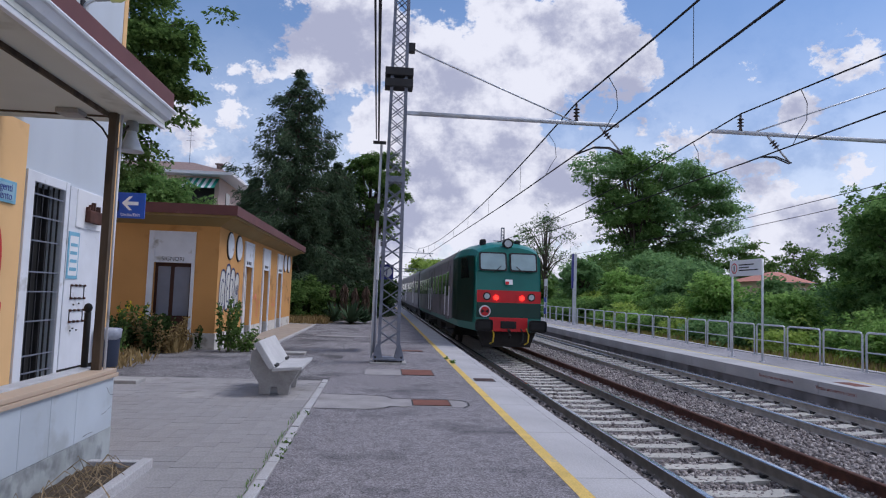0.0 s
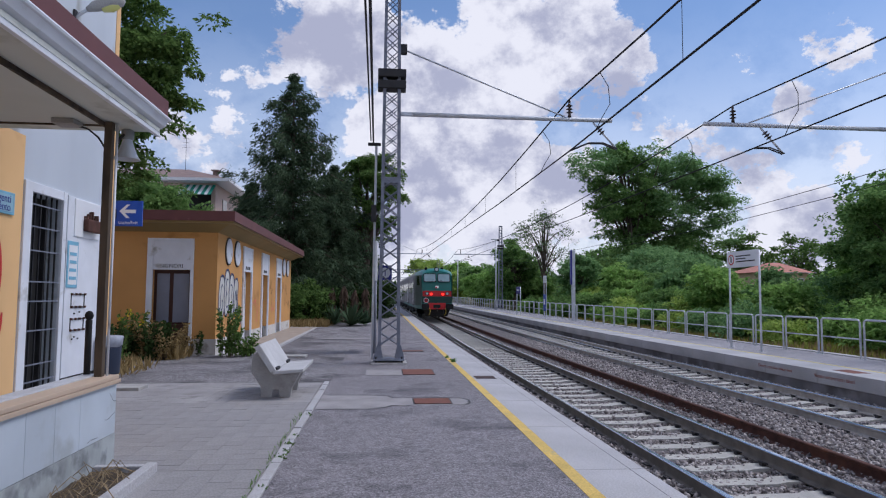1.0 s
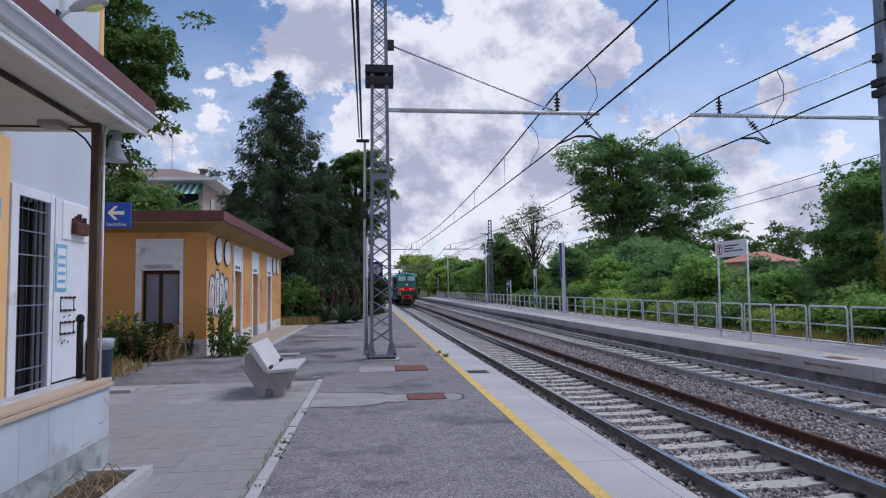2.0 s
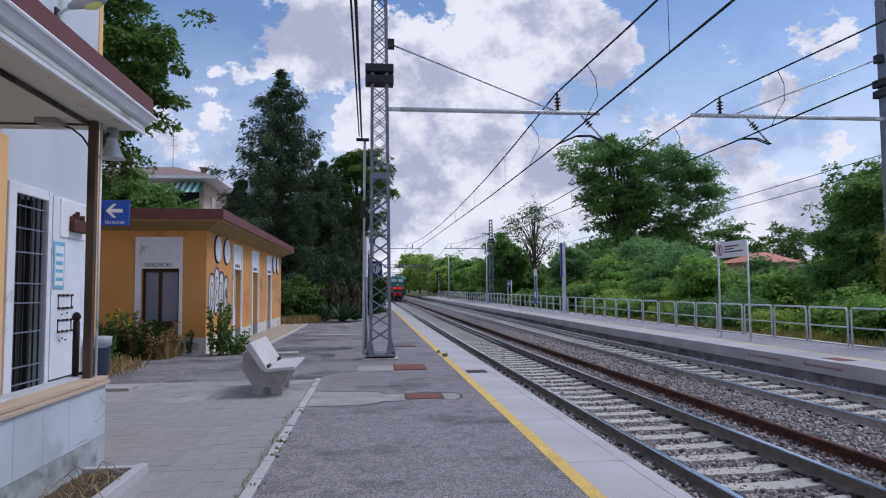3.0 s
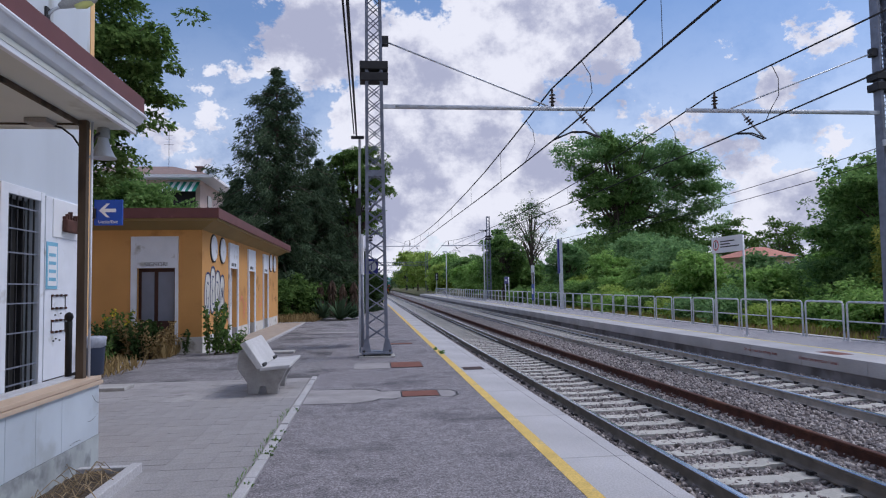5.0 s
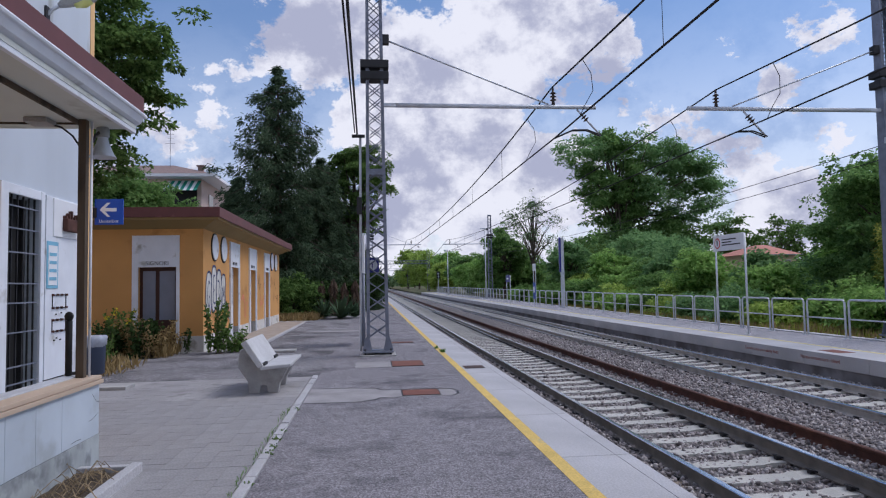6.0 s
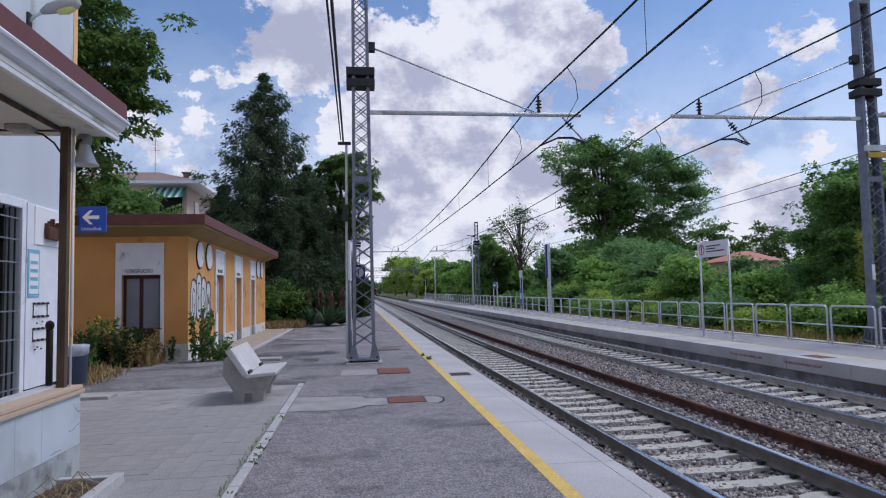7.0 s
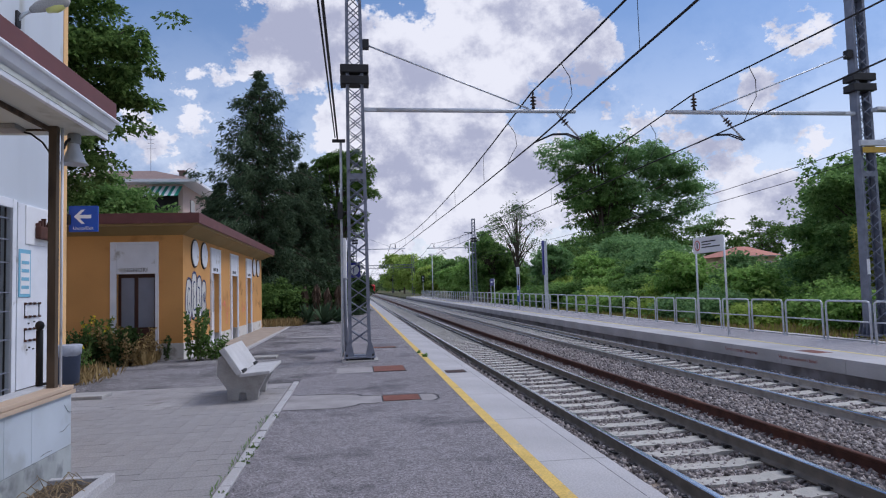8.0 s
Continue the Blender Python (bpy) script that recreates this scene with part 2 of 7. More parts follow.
POST_WOOD = paint("post_rusty", rgb(82, 70, 58), 0.85, vary=0.35, scale=8, fine=50, bump=0.6, stain=rgb(40, 32, 27), stain_at=0.5, stain_scale=3, stretch=(1, 1, 0.3))
SIGN_BLUE = paint("sign_blue", rgb(28, 78, 178), 0.4, vary=0.08, bump=0.03, stain=rgb(60, 105, 190), stain_at=0.66, stain_scale=9)
DEEP_BLUE = paint("deep_blue", rgb(36, 44, 138), 0.4, vary=0.05, bump=0)
SIGN_WHITE = paint("sign_white", rgb(232, 234, 238), 0.4, vary=0.03, bump=0)
SIGN_CYAN = paint("notice_cyan", rgb(120, 178, 206), 0.4, vary=0.1, scale=8, bump=0)
INK_RED = paint("ink_red", rgb(196, 46, 44), 0.5, bump=0)
INK_BLUE = paint("graffiti_blue", rgb(52, 66, 106), 0.7, vary=0.2, bump=0)
INK_WHITE = paint("graffiti_white", rgb(208, 206, 200), 0.7, vary=0.08, bump=0)
INK_PINK = paint("graffiti_pink", rgb(216, 124, 104), 0.8, vary=0.2, bump=0)
INK_BROWN = paint("graffiti_brown", rgb(120, 84, 40), 0.8, vary=0.2, bump=0)
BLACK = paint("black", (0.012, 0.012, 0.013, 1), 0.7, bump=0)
BIN_BLUE = paint("bin_plastic", rgb(52, 62, 84), 0.5, vary=0.1, bump=0.05)
BAG = paint("bin_bag", rgb(160, 166, 180), 0.35, vary=0.15, scale=14, bump=0.3)
HATCH = paint("hatch_rust", rgb(122, 78, 66), 0.8, 0.2, vary=0.18, scale=5, fine=30, bump=0.5, stain=rgb(88, 58, 50))
SOIL = paint("soil", rgb(86, 74, 60), 0.98, vary=0.35, scale=7, fine=40, bump=1.0, grain=0.4, dist=0.02)
GRASS = paint("grass_ground", (0.095, 0.105, 0.04, 1), 0.98, vary=0.4, scale=0.35, fine=14, bump=0.8, stain=(0.20, 0.165, 0.08, 1), stain_at=0.52, stain_scale=0.25, grain=0.4, dist=0.05)
BARK = paint("bark", (0.10, 0.078, 0.06, 1), 0.95, vary=0.3, scale=6, fine=20, bump=0.9, dist=0.02, stretch=(1, 1, 0.25))
ROOF_TILE = paint("roof_tile", rgb(186, 128, 112), 0.85, vary=0.18, scale=5, fine=14, bump=0.6, stretch=(3, 0.6, 1), dist=0.03)
ROOF_DULL = paint("roof_dull", rgb(136, 116, 110), 0.85, vary=0.15, scale=4, fine=14, bump=0.5, dist=0.03)
HOUSE_PINK = paint("house_render", rgb(222, 198, 188), 0.9, vary=0.05)
HOUSE_BEIGE = paint("house_beige", rgb(196, 178, 150), 0.9, vary=0.06)
TEAL = paint("train_teal", rgb(22, 118, 108), 0.35, vary=0.06, scale=2, bump=0.02, stain=rgb(30, 96, 90), stain_at=0.68)
# darkened teal: shadow on the cab sides, dirt on the lower front
TEAL_SHADE_DIRT = paint("train_teal_shade_dirt", rgb(14, 62, 54), 0.4, vary=0.1, bump=0.02)
TRAIN_RED = paint("train_red", rgb(206, 32, 40), 0.4, vary=0.08, bump=0.02)
# pale coach livery with its shade and dirt put into one stained grey
TRAIN_GREY = paint("train_grey", rgb(112, 108, 116), 0.5, vary=0.18, scale=1.2, bump=0.05, stain=rgb(66, 63, 68), stain_at=0.52, stain_scale=0.9)
TRAIN_ROOF = paint("train_roof", rgb(150, 148, 146), 0.6, vary=0.15, bump=0.1)
UNDER = paint("underframe", (0.022, 0.02, 0.02, 1), 0.85, vary=0.3, bump=0.3)
TRAIN_GLASS = glassy("train_glass", (0.02, 0.022, 0.025, 1))
# pale base colour stands for the sky reflected in the cab glass
WINDSCREEN = glassy("windscreen", rgb(150, 172, 176), 0.15)
TAIL_LIGHT = paint("tail_light", (1.0, 0.02, 0.01, 1), 0.3, bump=0, emit=2.5)
LAMP_GLASS = paint("lamp_glass", rgb(190, 200, 205), 0.1, bump=0)
HOSE_YELLOW = paint("hose_yellow", rgb(196, 168, 40), 0.5, bump=0)
AWNING_GREEN = paint("awning_green", rgb(40, 140, 120), 0.8, bump=0)
LEAF_MID = leafy("leaf_mid", (0.105, 0.205, 0.062), (0.265, 0.420, 0.140), 0.5)
LEAF_FEATHER = leafy("leaf_feather", (0.125, 0.240, 0.095), (0.280, 0.450, 0.190), 0.5)
LEAF_LIGHT = leafy("leaf_light", (0.175, 0.330, 0.080), (0.390, 0.580, 0.180), 0.5)
LEAF_LIME = leafy("leaf_lime", (0.27, 0.40, 0.08), (0.50, 0.62, 0.18), 0.5)
LEAF_DARK = leafy("leaf_dark", (0.060, 0.115, 0.034), (0.200, 0.315, 0.095), 0.45)
# the conifers' shade put into the leaf green; also used for dark green weeds
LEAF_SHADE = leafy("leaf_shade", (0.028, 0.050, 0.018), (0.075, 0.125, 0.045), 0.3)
LEAF_YELLOW = leafy("leaf_yellow", (0.20, 0.24, 0.04), (0.40, 0.42, 0.10))
NEEDLE = leafy("needles", (0.045, 0.072, 0.044), (0.125, 0.180, 0.105), 0.25)
LEAF_FAR = leafy("leaf_far", (0.110, 0.170, 0.085), (0.22, 0.31, 0.15))
STRAW = leafy("straw", (0.23, 0.165, 0.075), (0.42, 0.32, 0.16))
FLOWER = leafy("flower_yellow", (0.55, 0.45, 0.03), (0.75, 0.62, 0.06))
AGAVE = leafy("agave", (0.05, 0.085, 0.05), (0.10, 0.15, 0.085), 0.1)


# ---- building helpers ----
def box(bm, x0, x1, y0, y1, z0, z1, bev=0.0):
    v = [bm.verts.new(p) for p in ((x0, y0, z0), (x1, y0, z0), (x1, y1, z0), (x0, y1, z0), (x0, y0, z1), (x1, y0, z1), (x1, y1, z1), (x0, y1, z1))]
    f = [bm.faces.new([v[i] for i in q]) for q in ((3, 2, 1, 0), (4, 5, 6, 7), (0, 1, 5, 4), (1, 2, 6, 5), (2, 3, 7, 6), (3, 0, 4, 7))]
    if bev:
        bmesh.ops.bevel(bm, geom=list({e for g in f for e in g.edges}), offset=bev, segments=2, affect="EDGES", profile=0.6)
    return bm


def boxed(*a, bev=0.0):
    return box(bmesh.new(), *a, bev)


def tube(bm, pts, r, seg=8, closed=False, cap=True):
    """A round bar along points; r may be a list."""
    pts = [Vector(p) for p in pts]
    n = len(pts)
    rs = r if isinstance(r, (list, tuple)) else [r] * n
    rings = []
    for i, p in enumerate(pts):
        a, b = pts[max(0, i - 1)], pts[min(n - 1, i + 1)]
        d = (b - a).normalized()
        up = Vector((0, 0, 1)) if abs(d.z) < 0.9 else Vector((0, 1, 0))
        s = d.cross(up).normalized()
        u = s.cross(d)
        rings.append([bm.verts.new(p + (s * math.cos(t) + u * math.sin(t)) * rs[i]) for t in [2 * math.pi * k / seg for k in range(seg)]])
    for a, b in zip(rings, rings[1:]):
        for k in range(seg):
            bm.faces.new((a[k], a[(k + 1) % seg], b[(k + 1) % seg], b[k]))
    if cap:
        bm.faces.new(list(reversed(rings[0])))
        bm.faces.new(rings[-1])
    return bm


def tubed(pts, r, seg=8):
    return tube(bmesh.new(), pts, r, seg)


def lathe(bm, prof, at=(0, 0, 0), axis="z", seg=20):
    """Turns a profile of (radius, height) about an axis."""
    rings = []
    for r, h in prof:
        ring = []
        for k in range(seg):
            c, s = r * math.cos(2 * math.pi * k / seg), r * math.sin(2 * math.pi * k / seg)
            q = {"z": (c, s, h), "y": (c, h, s), "x": (h, c, s)}[axis]
            ring.append(bm.verts.new(Vector(q) + Vector(at)))
        rings.append(ring)
    for a, b in zip(rings, rings[1:]):
        for k in range(seg):
            bm.faces.new((a[k], a[(k + 1) % seg], b[(k + 1) % seg], b[k]))
    bm.faces.new(list(reversed(rings[0])))
    bm.faces.new(rings[-1])
    return bm


def prism(bm, outline, a, b, axis="y"):
    """Pushes a flat outline of (u, v) from a to b along an axis: y takes (x, z), x takes (y, z), z takes (x, y)."""
    put = {"y": lambda u, v, w: (u, w, v), "x": lambda u, v, w: (w, u, v), "z": lambda u, v, w: (u, v, w)}[axis]
    lo = [bm.verts.new(put(u, v, a)) for u, v in outline]
    hi = [bm.verts.new(put(u, v, b)) for u, v in outline]
    n = len(outline)
    for i in range(n):
        bm.faces.new((lo[i], lo[(i + 1) % n], hi[(i + 1) % n], hi[i]))
    bm.faces.new(list(reversed(lo)))
    bm.faces.new(hi)
    return bm


GRADE_FROM, GRADE_X, GRADE_Z = 25.0, -0.0048, 0.0052      # beyond here the line bears slightly left and climbs 1 in 200


def grade(y):
    far = max(0.0, y - GRADE_FROM)
    return GRADE_X * far, GRADE_Z * far


def to_mesh(name, bm, mats, smooth=False):
    ys = [v.co.y for v in bm.verts]
    if max(ys) - min(ys) > 100:
        if len(ys) < 20000:
            bmesh.ops.bisect_plane(bm, geom=bm.verts[:] + bm.edges[:] + bm.faces[:], plane_co=(0, GRADE_FROM, 0), plane_no=(0, 1, 0))
        for v in bm.verts:
            dx, dz = grade(v.co.y)
            v.co.x, v.co.z = v.co.x + dx, v.co.z + dz
    bmesh.ops.recalc_face_normals(bm, faces=bm.faces[:])
    me = bpy.data.meshes.new(name)
    bm.to_mesh(me)
    bm.free()
    for m in mats if isinstance(mats, (list, tuple)) else [mats]:
        me.materials.append(m)
    if smooth:
        me.polygons.foreach_set("use_smooth", [True] * len(me.polygons))
    return me


def part(name, bm, material, parent, label="", smooth=False):
    ob = new(name, to_mesh(name, bm, material, smooth))
    ob.parent = parent
    return tagged(ob, label)


def piece(name, me, parent, m):
    """A repeated piece on shared mesh data."""
    ob = new(name, me)
    ob.parent = parent
    dx, dz = grade(m.translation.y)
    ob.matrix_basis = Matrix.Translation((dx, 0, dz)) @ m
    return ob


def thing(name, label, category, at=(0, 0, 0), group="", turn=0):
    ob = new(name)
    dx, dz = grade(at[1])
    ob.matrix_basis = pose(at[0] + dx, at[1], at[2] + dz, 0, 0, turn)
    return tagged(ob, label, category, group)


def solid(name, bm, material, label="", category="", kind="", group="", smooth=False):
    return tagged(new(name, to_mesh(name, bm, material, smooth)), label, category, group, kind)


def words(name, text, size, material, parent, m, align="CENTER"):
    cu = bpy.data.curves.new(name, "FONT")
    cu.body, cu.size, cu.align_x, cu.extrude = text, size, align, 0.001
    tmp = bpy.data.objects.new(name, cu)
    scene.collection.objects.link(tmp)
    me = bpy.data.meshes.new_from_object(tmp.evaluated_get(bpy.context.evaluated_depsgraph_get()))
    bpy.data.objects.remove(tmp)
    me.materials.clear()
    me.materials.append(material)
    ob = new(name, me)
    ob.parent, ob.matrix_basis = parent, m
    return ob


def leaf_mesh(name, pos, ways, size, material, rng, fold=0.25, aspect=1.7, flat=0.0):
    """Many small leaves: two triangles each side of a mid rib."""
    n = len(pos)
    ways = ways / (np.linalg.norm(ways, axis=1, keepdims=True) + 1e-9)
    rnd = rng.normal(size=(n, 3)) + np.array([0, 0, flat * 2.2])
    side = np.cross(ways, rnd)
    side /= np.linalg.norm(side, axis=1, keepdims=True) + 1e-9
    up = np.cross(side, ways)
    sz = (size * rng.uniform(0.6, 1.35, n))[:, None]
    a = pos
    b = pos + ways * sz * aspect
    mid = pos + ways * sz * aspect * 0.5
    c = mid + side * sz * 0.5 + up * sz * fold
    d = mid - side * sz * 0.5 + up * sz * fold
    v = np.stack([a, c, b, d], 1).reshape(-1, 3)
    me = bpy.data.meshes.new(name)
    me.vertices.add(4 * n)
    me.vertices.foreach_set("co", v.astype(np.float32).ravel())
    me.loops.add(6 * n)
    i = np.arange(n)[:, None] * 4
    me.loops.foreach_set("vertex_index", (i + np.array([[0, 1, 2, 0, 2, 3]])).ravel().astype(np.int32))
    me.polygons.add(2 * n)
    me.polygons.foreach_set("loop_start", np.arange(0, 6 * n, 3, dtype=np.int32))
    me.polygons.foreach_set("loop_total", np.full(2 * n, 3, dtype=np.int32))
    me.materials.append(material)
    me.update(calc_edges=True)
    return me


# ---- ground, platforms, tracks ----
RAIL_Z = -0.343            # top of rails; platform top is 0
TRACK_1, TRACK_2 = 4.09, 8.05
EDGE_1, EDGE_2 = 2.39, 9.68
FAR = 520


def ground():
    """One sheet to the horizon: station side level with the platform, a cutting for the tracks, fields beyond."""
    xs = [(-2500, -0.10), (-70, -0.10), (1.9, -0.10), (1.95, -0.95), (10.2, -0.95), (10.3, -0.25), (13.1, -0.16), (16, -0.35), (40, -0.6), (2500, -0.6)]
    ys = [-300, -40, 0, 40, 125, 300, 600, 1200, 4000]
    bm = bmesh.new()
    rows = [[bm.verts.new((x, y, z)) for x, z in xs] for y in ys]
    for a, b in zip(rows, rows[1:]):
        for i in range(len(xs) - 1):
            bm.faces.new((a[i], a[i + 1], b[i + 1], b[i]))
    return solid("ground", bm, GRASS, "grassy ground with dry patches beside the railway", "ground", "structure")


ground()

platform_1 = thing("platform_1", "asphalt railway platform with pale concrete coping and yellow line", "platform")
tagged(platform_1, kind="structure")
part("platform_body", boxed(-45, EDGE_1 - 0.05, -30, 125, -0.9, -0.012), CONCRETE, platform_1)
part("asphalt_strip", boxed(-0.98, 1.60, -30, 125, -0.05, 0.0), ASPHALT, platform_1, "worn grey asphalt")
part("asphalt_yard", boxed(-3.14, -0.98, 12.25, 125, -0.05, -0.003), ASPHALT_OLD, platform_1, "old patched asphalt")
part("asphalt_yard", boxed(-45, -3.14, 12.25, 17.88, -0.05, -0.004), ASPHALT_OLD, platform_1, "old patched asphalt")
part("yellow_line", boxed(1.60, 1.73, -30, 125, -0.05, 0.003), YELLOW, platform_1, "worn yellow safety line")


def coping_slabs():
    bm = boxed(1.73, EDGE_1, 0.004, 1.996, -0.11, 0.0, bev=0.006)
    me = to_mesh("coping_slab", bm, COPING)
    for k in range(-3, 62):
        piece("coping_slab", me, platform_1, pose(0, 2.0 * k, 0))
    part("coping_joint", boxed(2.246, 2.250, -6, 60, -0.01, 0.0015), ASPHALT_OLD, platform_1, "hairline joint along the coping")
    part("coping_far", boxed(1.73, EDGE_1 - 0.002, -20, -6, -0.11, 0.0), COPING, platform_1)


coping_slabs()


def yard_patches():
    rng = random.Random(4)
    # lighter repair strip across the platform with a ragged end
    pts = [(-0.97, 9.40), (-0.26, 9.36), (0.02, 9.52), (0.10, 9.68), (0.29, 9.60), (0.36, 9.68), (0.97, 9.66), (1.16, 9.67), (1.24, 9.82), (1.25, 10.08), (1.18, 10.24), (0.44, 10.30), (0.12, 10.32), (0.05, 10.50), (-0.3, 10.62), (-0.97, 10.66)]
    part("repair_patch", prism(bmesh.new(), pts, -0.02, 0.004, "z"), PATCH, platform_1, "pale concrete repair strip")
    part("repair_patch", boxed(-0.35, 0.40, 13.3, 14.3, -0.02, 0.004), PATCH, platform_1)
    for x0, x1, y0, y1 in ((-1.9, -0.7, 29.3, 30.6), (-2.6, -0.3, 24.4, 25.2), (-1.2, 0.4, 21.2, 21.5), (0.6, 1.4, 18.2, 18.4), (0.5, 1.3, 22.7, 22.9), (0.4, 1.4, 27.0, 27.4)):
        n = 14
        out = [((x0 + x1) / 2 + (x1 - x0) / 2 * math.cos(2 * math.pi * k / n) * rng.uniform(0.8, 1.1), (y0 + y1) / 2 + (y1 - y0) / 2 * math.sin(2 * math.pi * k / n) * rng.uniform(0.8, 1.1)) for k in range(n)]
        part("repair_patch", prism(bmesh.new(), out, -0.02, 0.003, "z"), PATCH, platform_1)
    # cracks round the repair strip and across the asphalt
    for path, w in (([(-0.9, 10.69), (-0.3, 10.66), (0.06, 10.54), (0.14, 10.35), (0.44, 10.33), (0.8, 10.36), (1.2, 10.28), (1.29, 10.08), (1.28, 9.82), (1.18, 9.63)], 0.016),
                    ([(-0.2, 9.33), (0.05, 9.49), (0.11, 9.64), (0.29, 9.56), (0.38, 9.63)], 0.014), ([(1.29, 10.1), (1.45, 10.15), (1.59, 10.12)], 0.006),
                    ([(0.7, 8.62), (1.0, 8.66), (1.3, 8.62), (1.58, 8.66)], 0.005), ([(-0.95, 9.37), (-0.6, 9.34), (-0.2, 9.33)], 0.007)):
        fine = []
        for (xa, ya), (xb, yb) in zip(path, path[1:]):
            for f in (0, 0.25, 0.5, 0.75):
                fine.append((xa + (xb - xa) * f + rng.uniform(-0.012, 0.012), ya + (yb - ya) * f + rng.uniform(-0.02, 0.02), 0.0))
        bm = tube(bmesh.new(), fine + [(*path[-1], 0.0)], [w * rng.uniform(0.5, 1.3) for _ in range(len(fine) + 1)], 5)
        for v in bm.verts:
            v.co.z = 0.004 + v.co.z * 0.1
        part("crack", bm, DARK, platform_1)


yard_patches()


def paving():
    pav = thing("paving", "grey concrete paving slabs with a pale broken kerb", "paving")
    tagged(pav, kind="structure")
    part("paving_bed", boxed(-14, -1.10, -8, 12.25, -0.05, 0.001), PAVER, pav)
    me = to_mesh("paving_slab", boxed(0.0015, 0.1985, 0.0015, 0.1985, -0.03, 0.004, bev=0.002), PAVER)
    rng = random.Random(2)
    spots = [(-1.10 - 0.2 * (i + 1), 4.2 + 0.2 * j) for j in range(40) for i in range(14)]
    spots = [(x, y) for x, y in spots if x > -2.1 or y > 6.2] + [(-3.9 - 0.2 * (i + 1), 9.8 + 0.2 * j) for j in range(12) for i in range(16)]
    spots.sort(key=lambda q: q[1])
    rest = bmesh.new()
    for n, (x, y) in enumerate(spots):
        lift = rng.uniform(-0.0015, 0.002)
        if n < 300:
            piece("paving_slab", me, pav, pose(x, y, lift, rng.uniform(-0.25, 0.25), rng.uniform(-0.25, 0.25), 0))
        else:
            box(rest, x + 0.0015, x + 0.1985, y + 0.0015, y + 0.1985, -0.03, 0.004 + lift)
    tagged(part("far_slabs", rest, PAVER, pav), kind="stuff")
    k = 0
    y = 1.0
    while y < 12.2:
        ln = min(rng.choice((1.0, 1.0, 0.6)), 12.25 - y)
        dy = rng.uniform(0.0, 0.03)
        bm = boxed(-1.075, -0.985, y + dy, y + ln - 0.012, -0.05, 0.02 + rng.uniform(-0.006, 0.008), bev=0.008)
        part("kerb_stone", bm, COPING, pav)
        y += ln
    return pav


paving()


def platform_two():
    p = thing("platform_2", "far platform of pale concrete with asphalt walk", "platform")
    tagged(p, kind="structure")
    # shadow below the edge slab put into a darker, stained wall colour
    part("platform_body", boxed(EDGE_2 + 0.03, 13.0, -30, 125, -0.9, -0.02), paint("platform_wall_shaded", (0.20, 0.19, 0.20, 1), 0.92, vary=0.25, scale=1.5, fine=50, bump=0.4, stain=(0.11, 0.10, 0.10, 1), stain_at=0.5), p)
    part("asphalt_strip", boxed(10.75, 12.72, -30, 125, -0.05, -0.002), ASPHALT_PALE, p, "pale grey asphalt walk")
    part("yellow_line", boxed(10.63, 10.75, -30, 125, -0.05, 0.002), YELLOW_FAINT, p, "faded yellow line")
    part("back_kerb", boxed(12.72, 12.98, -30, 125, -0.05, 0.03, bev=0.01), COPING, p)
    me = to_mesh("edge_slab", boxed(EDGE_2, 10.63, 0.004, 1.996, -0.30, 0.0, bev=0.008), COPING)
    for k in range(-2, 62):
        piece("edge_slab", me, p, pose(0, 2.0 * k, 0))
    part("service_hatch", boxed(9.95, 10.35, 13.2, 13.9, -0.02, 0.004), HATCH, p)
    return p


platform_2 = platform_two()


def edge_warning(y, text):
    return words("warning_text", text, 0.115, paint("faded_red", rgb(140, 62, 44), 0.8, bump=0), platform_2, pose(EDGE_2 - 0.004, y, -0.17, 90, 0, -90))


edge_warning(15.6, "Do not cross the railway lines")
edge_warning(13.45, "Vietato attraversare i binari")


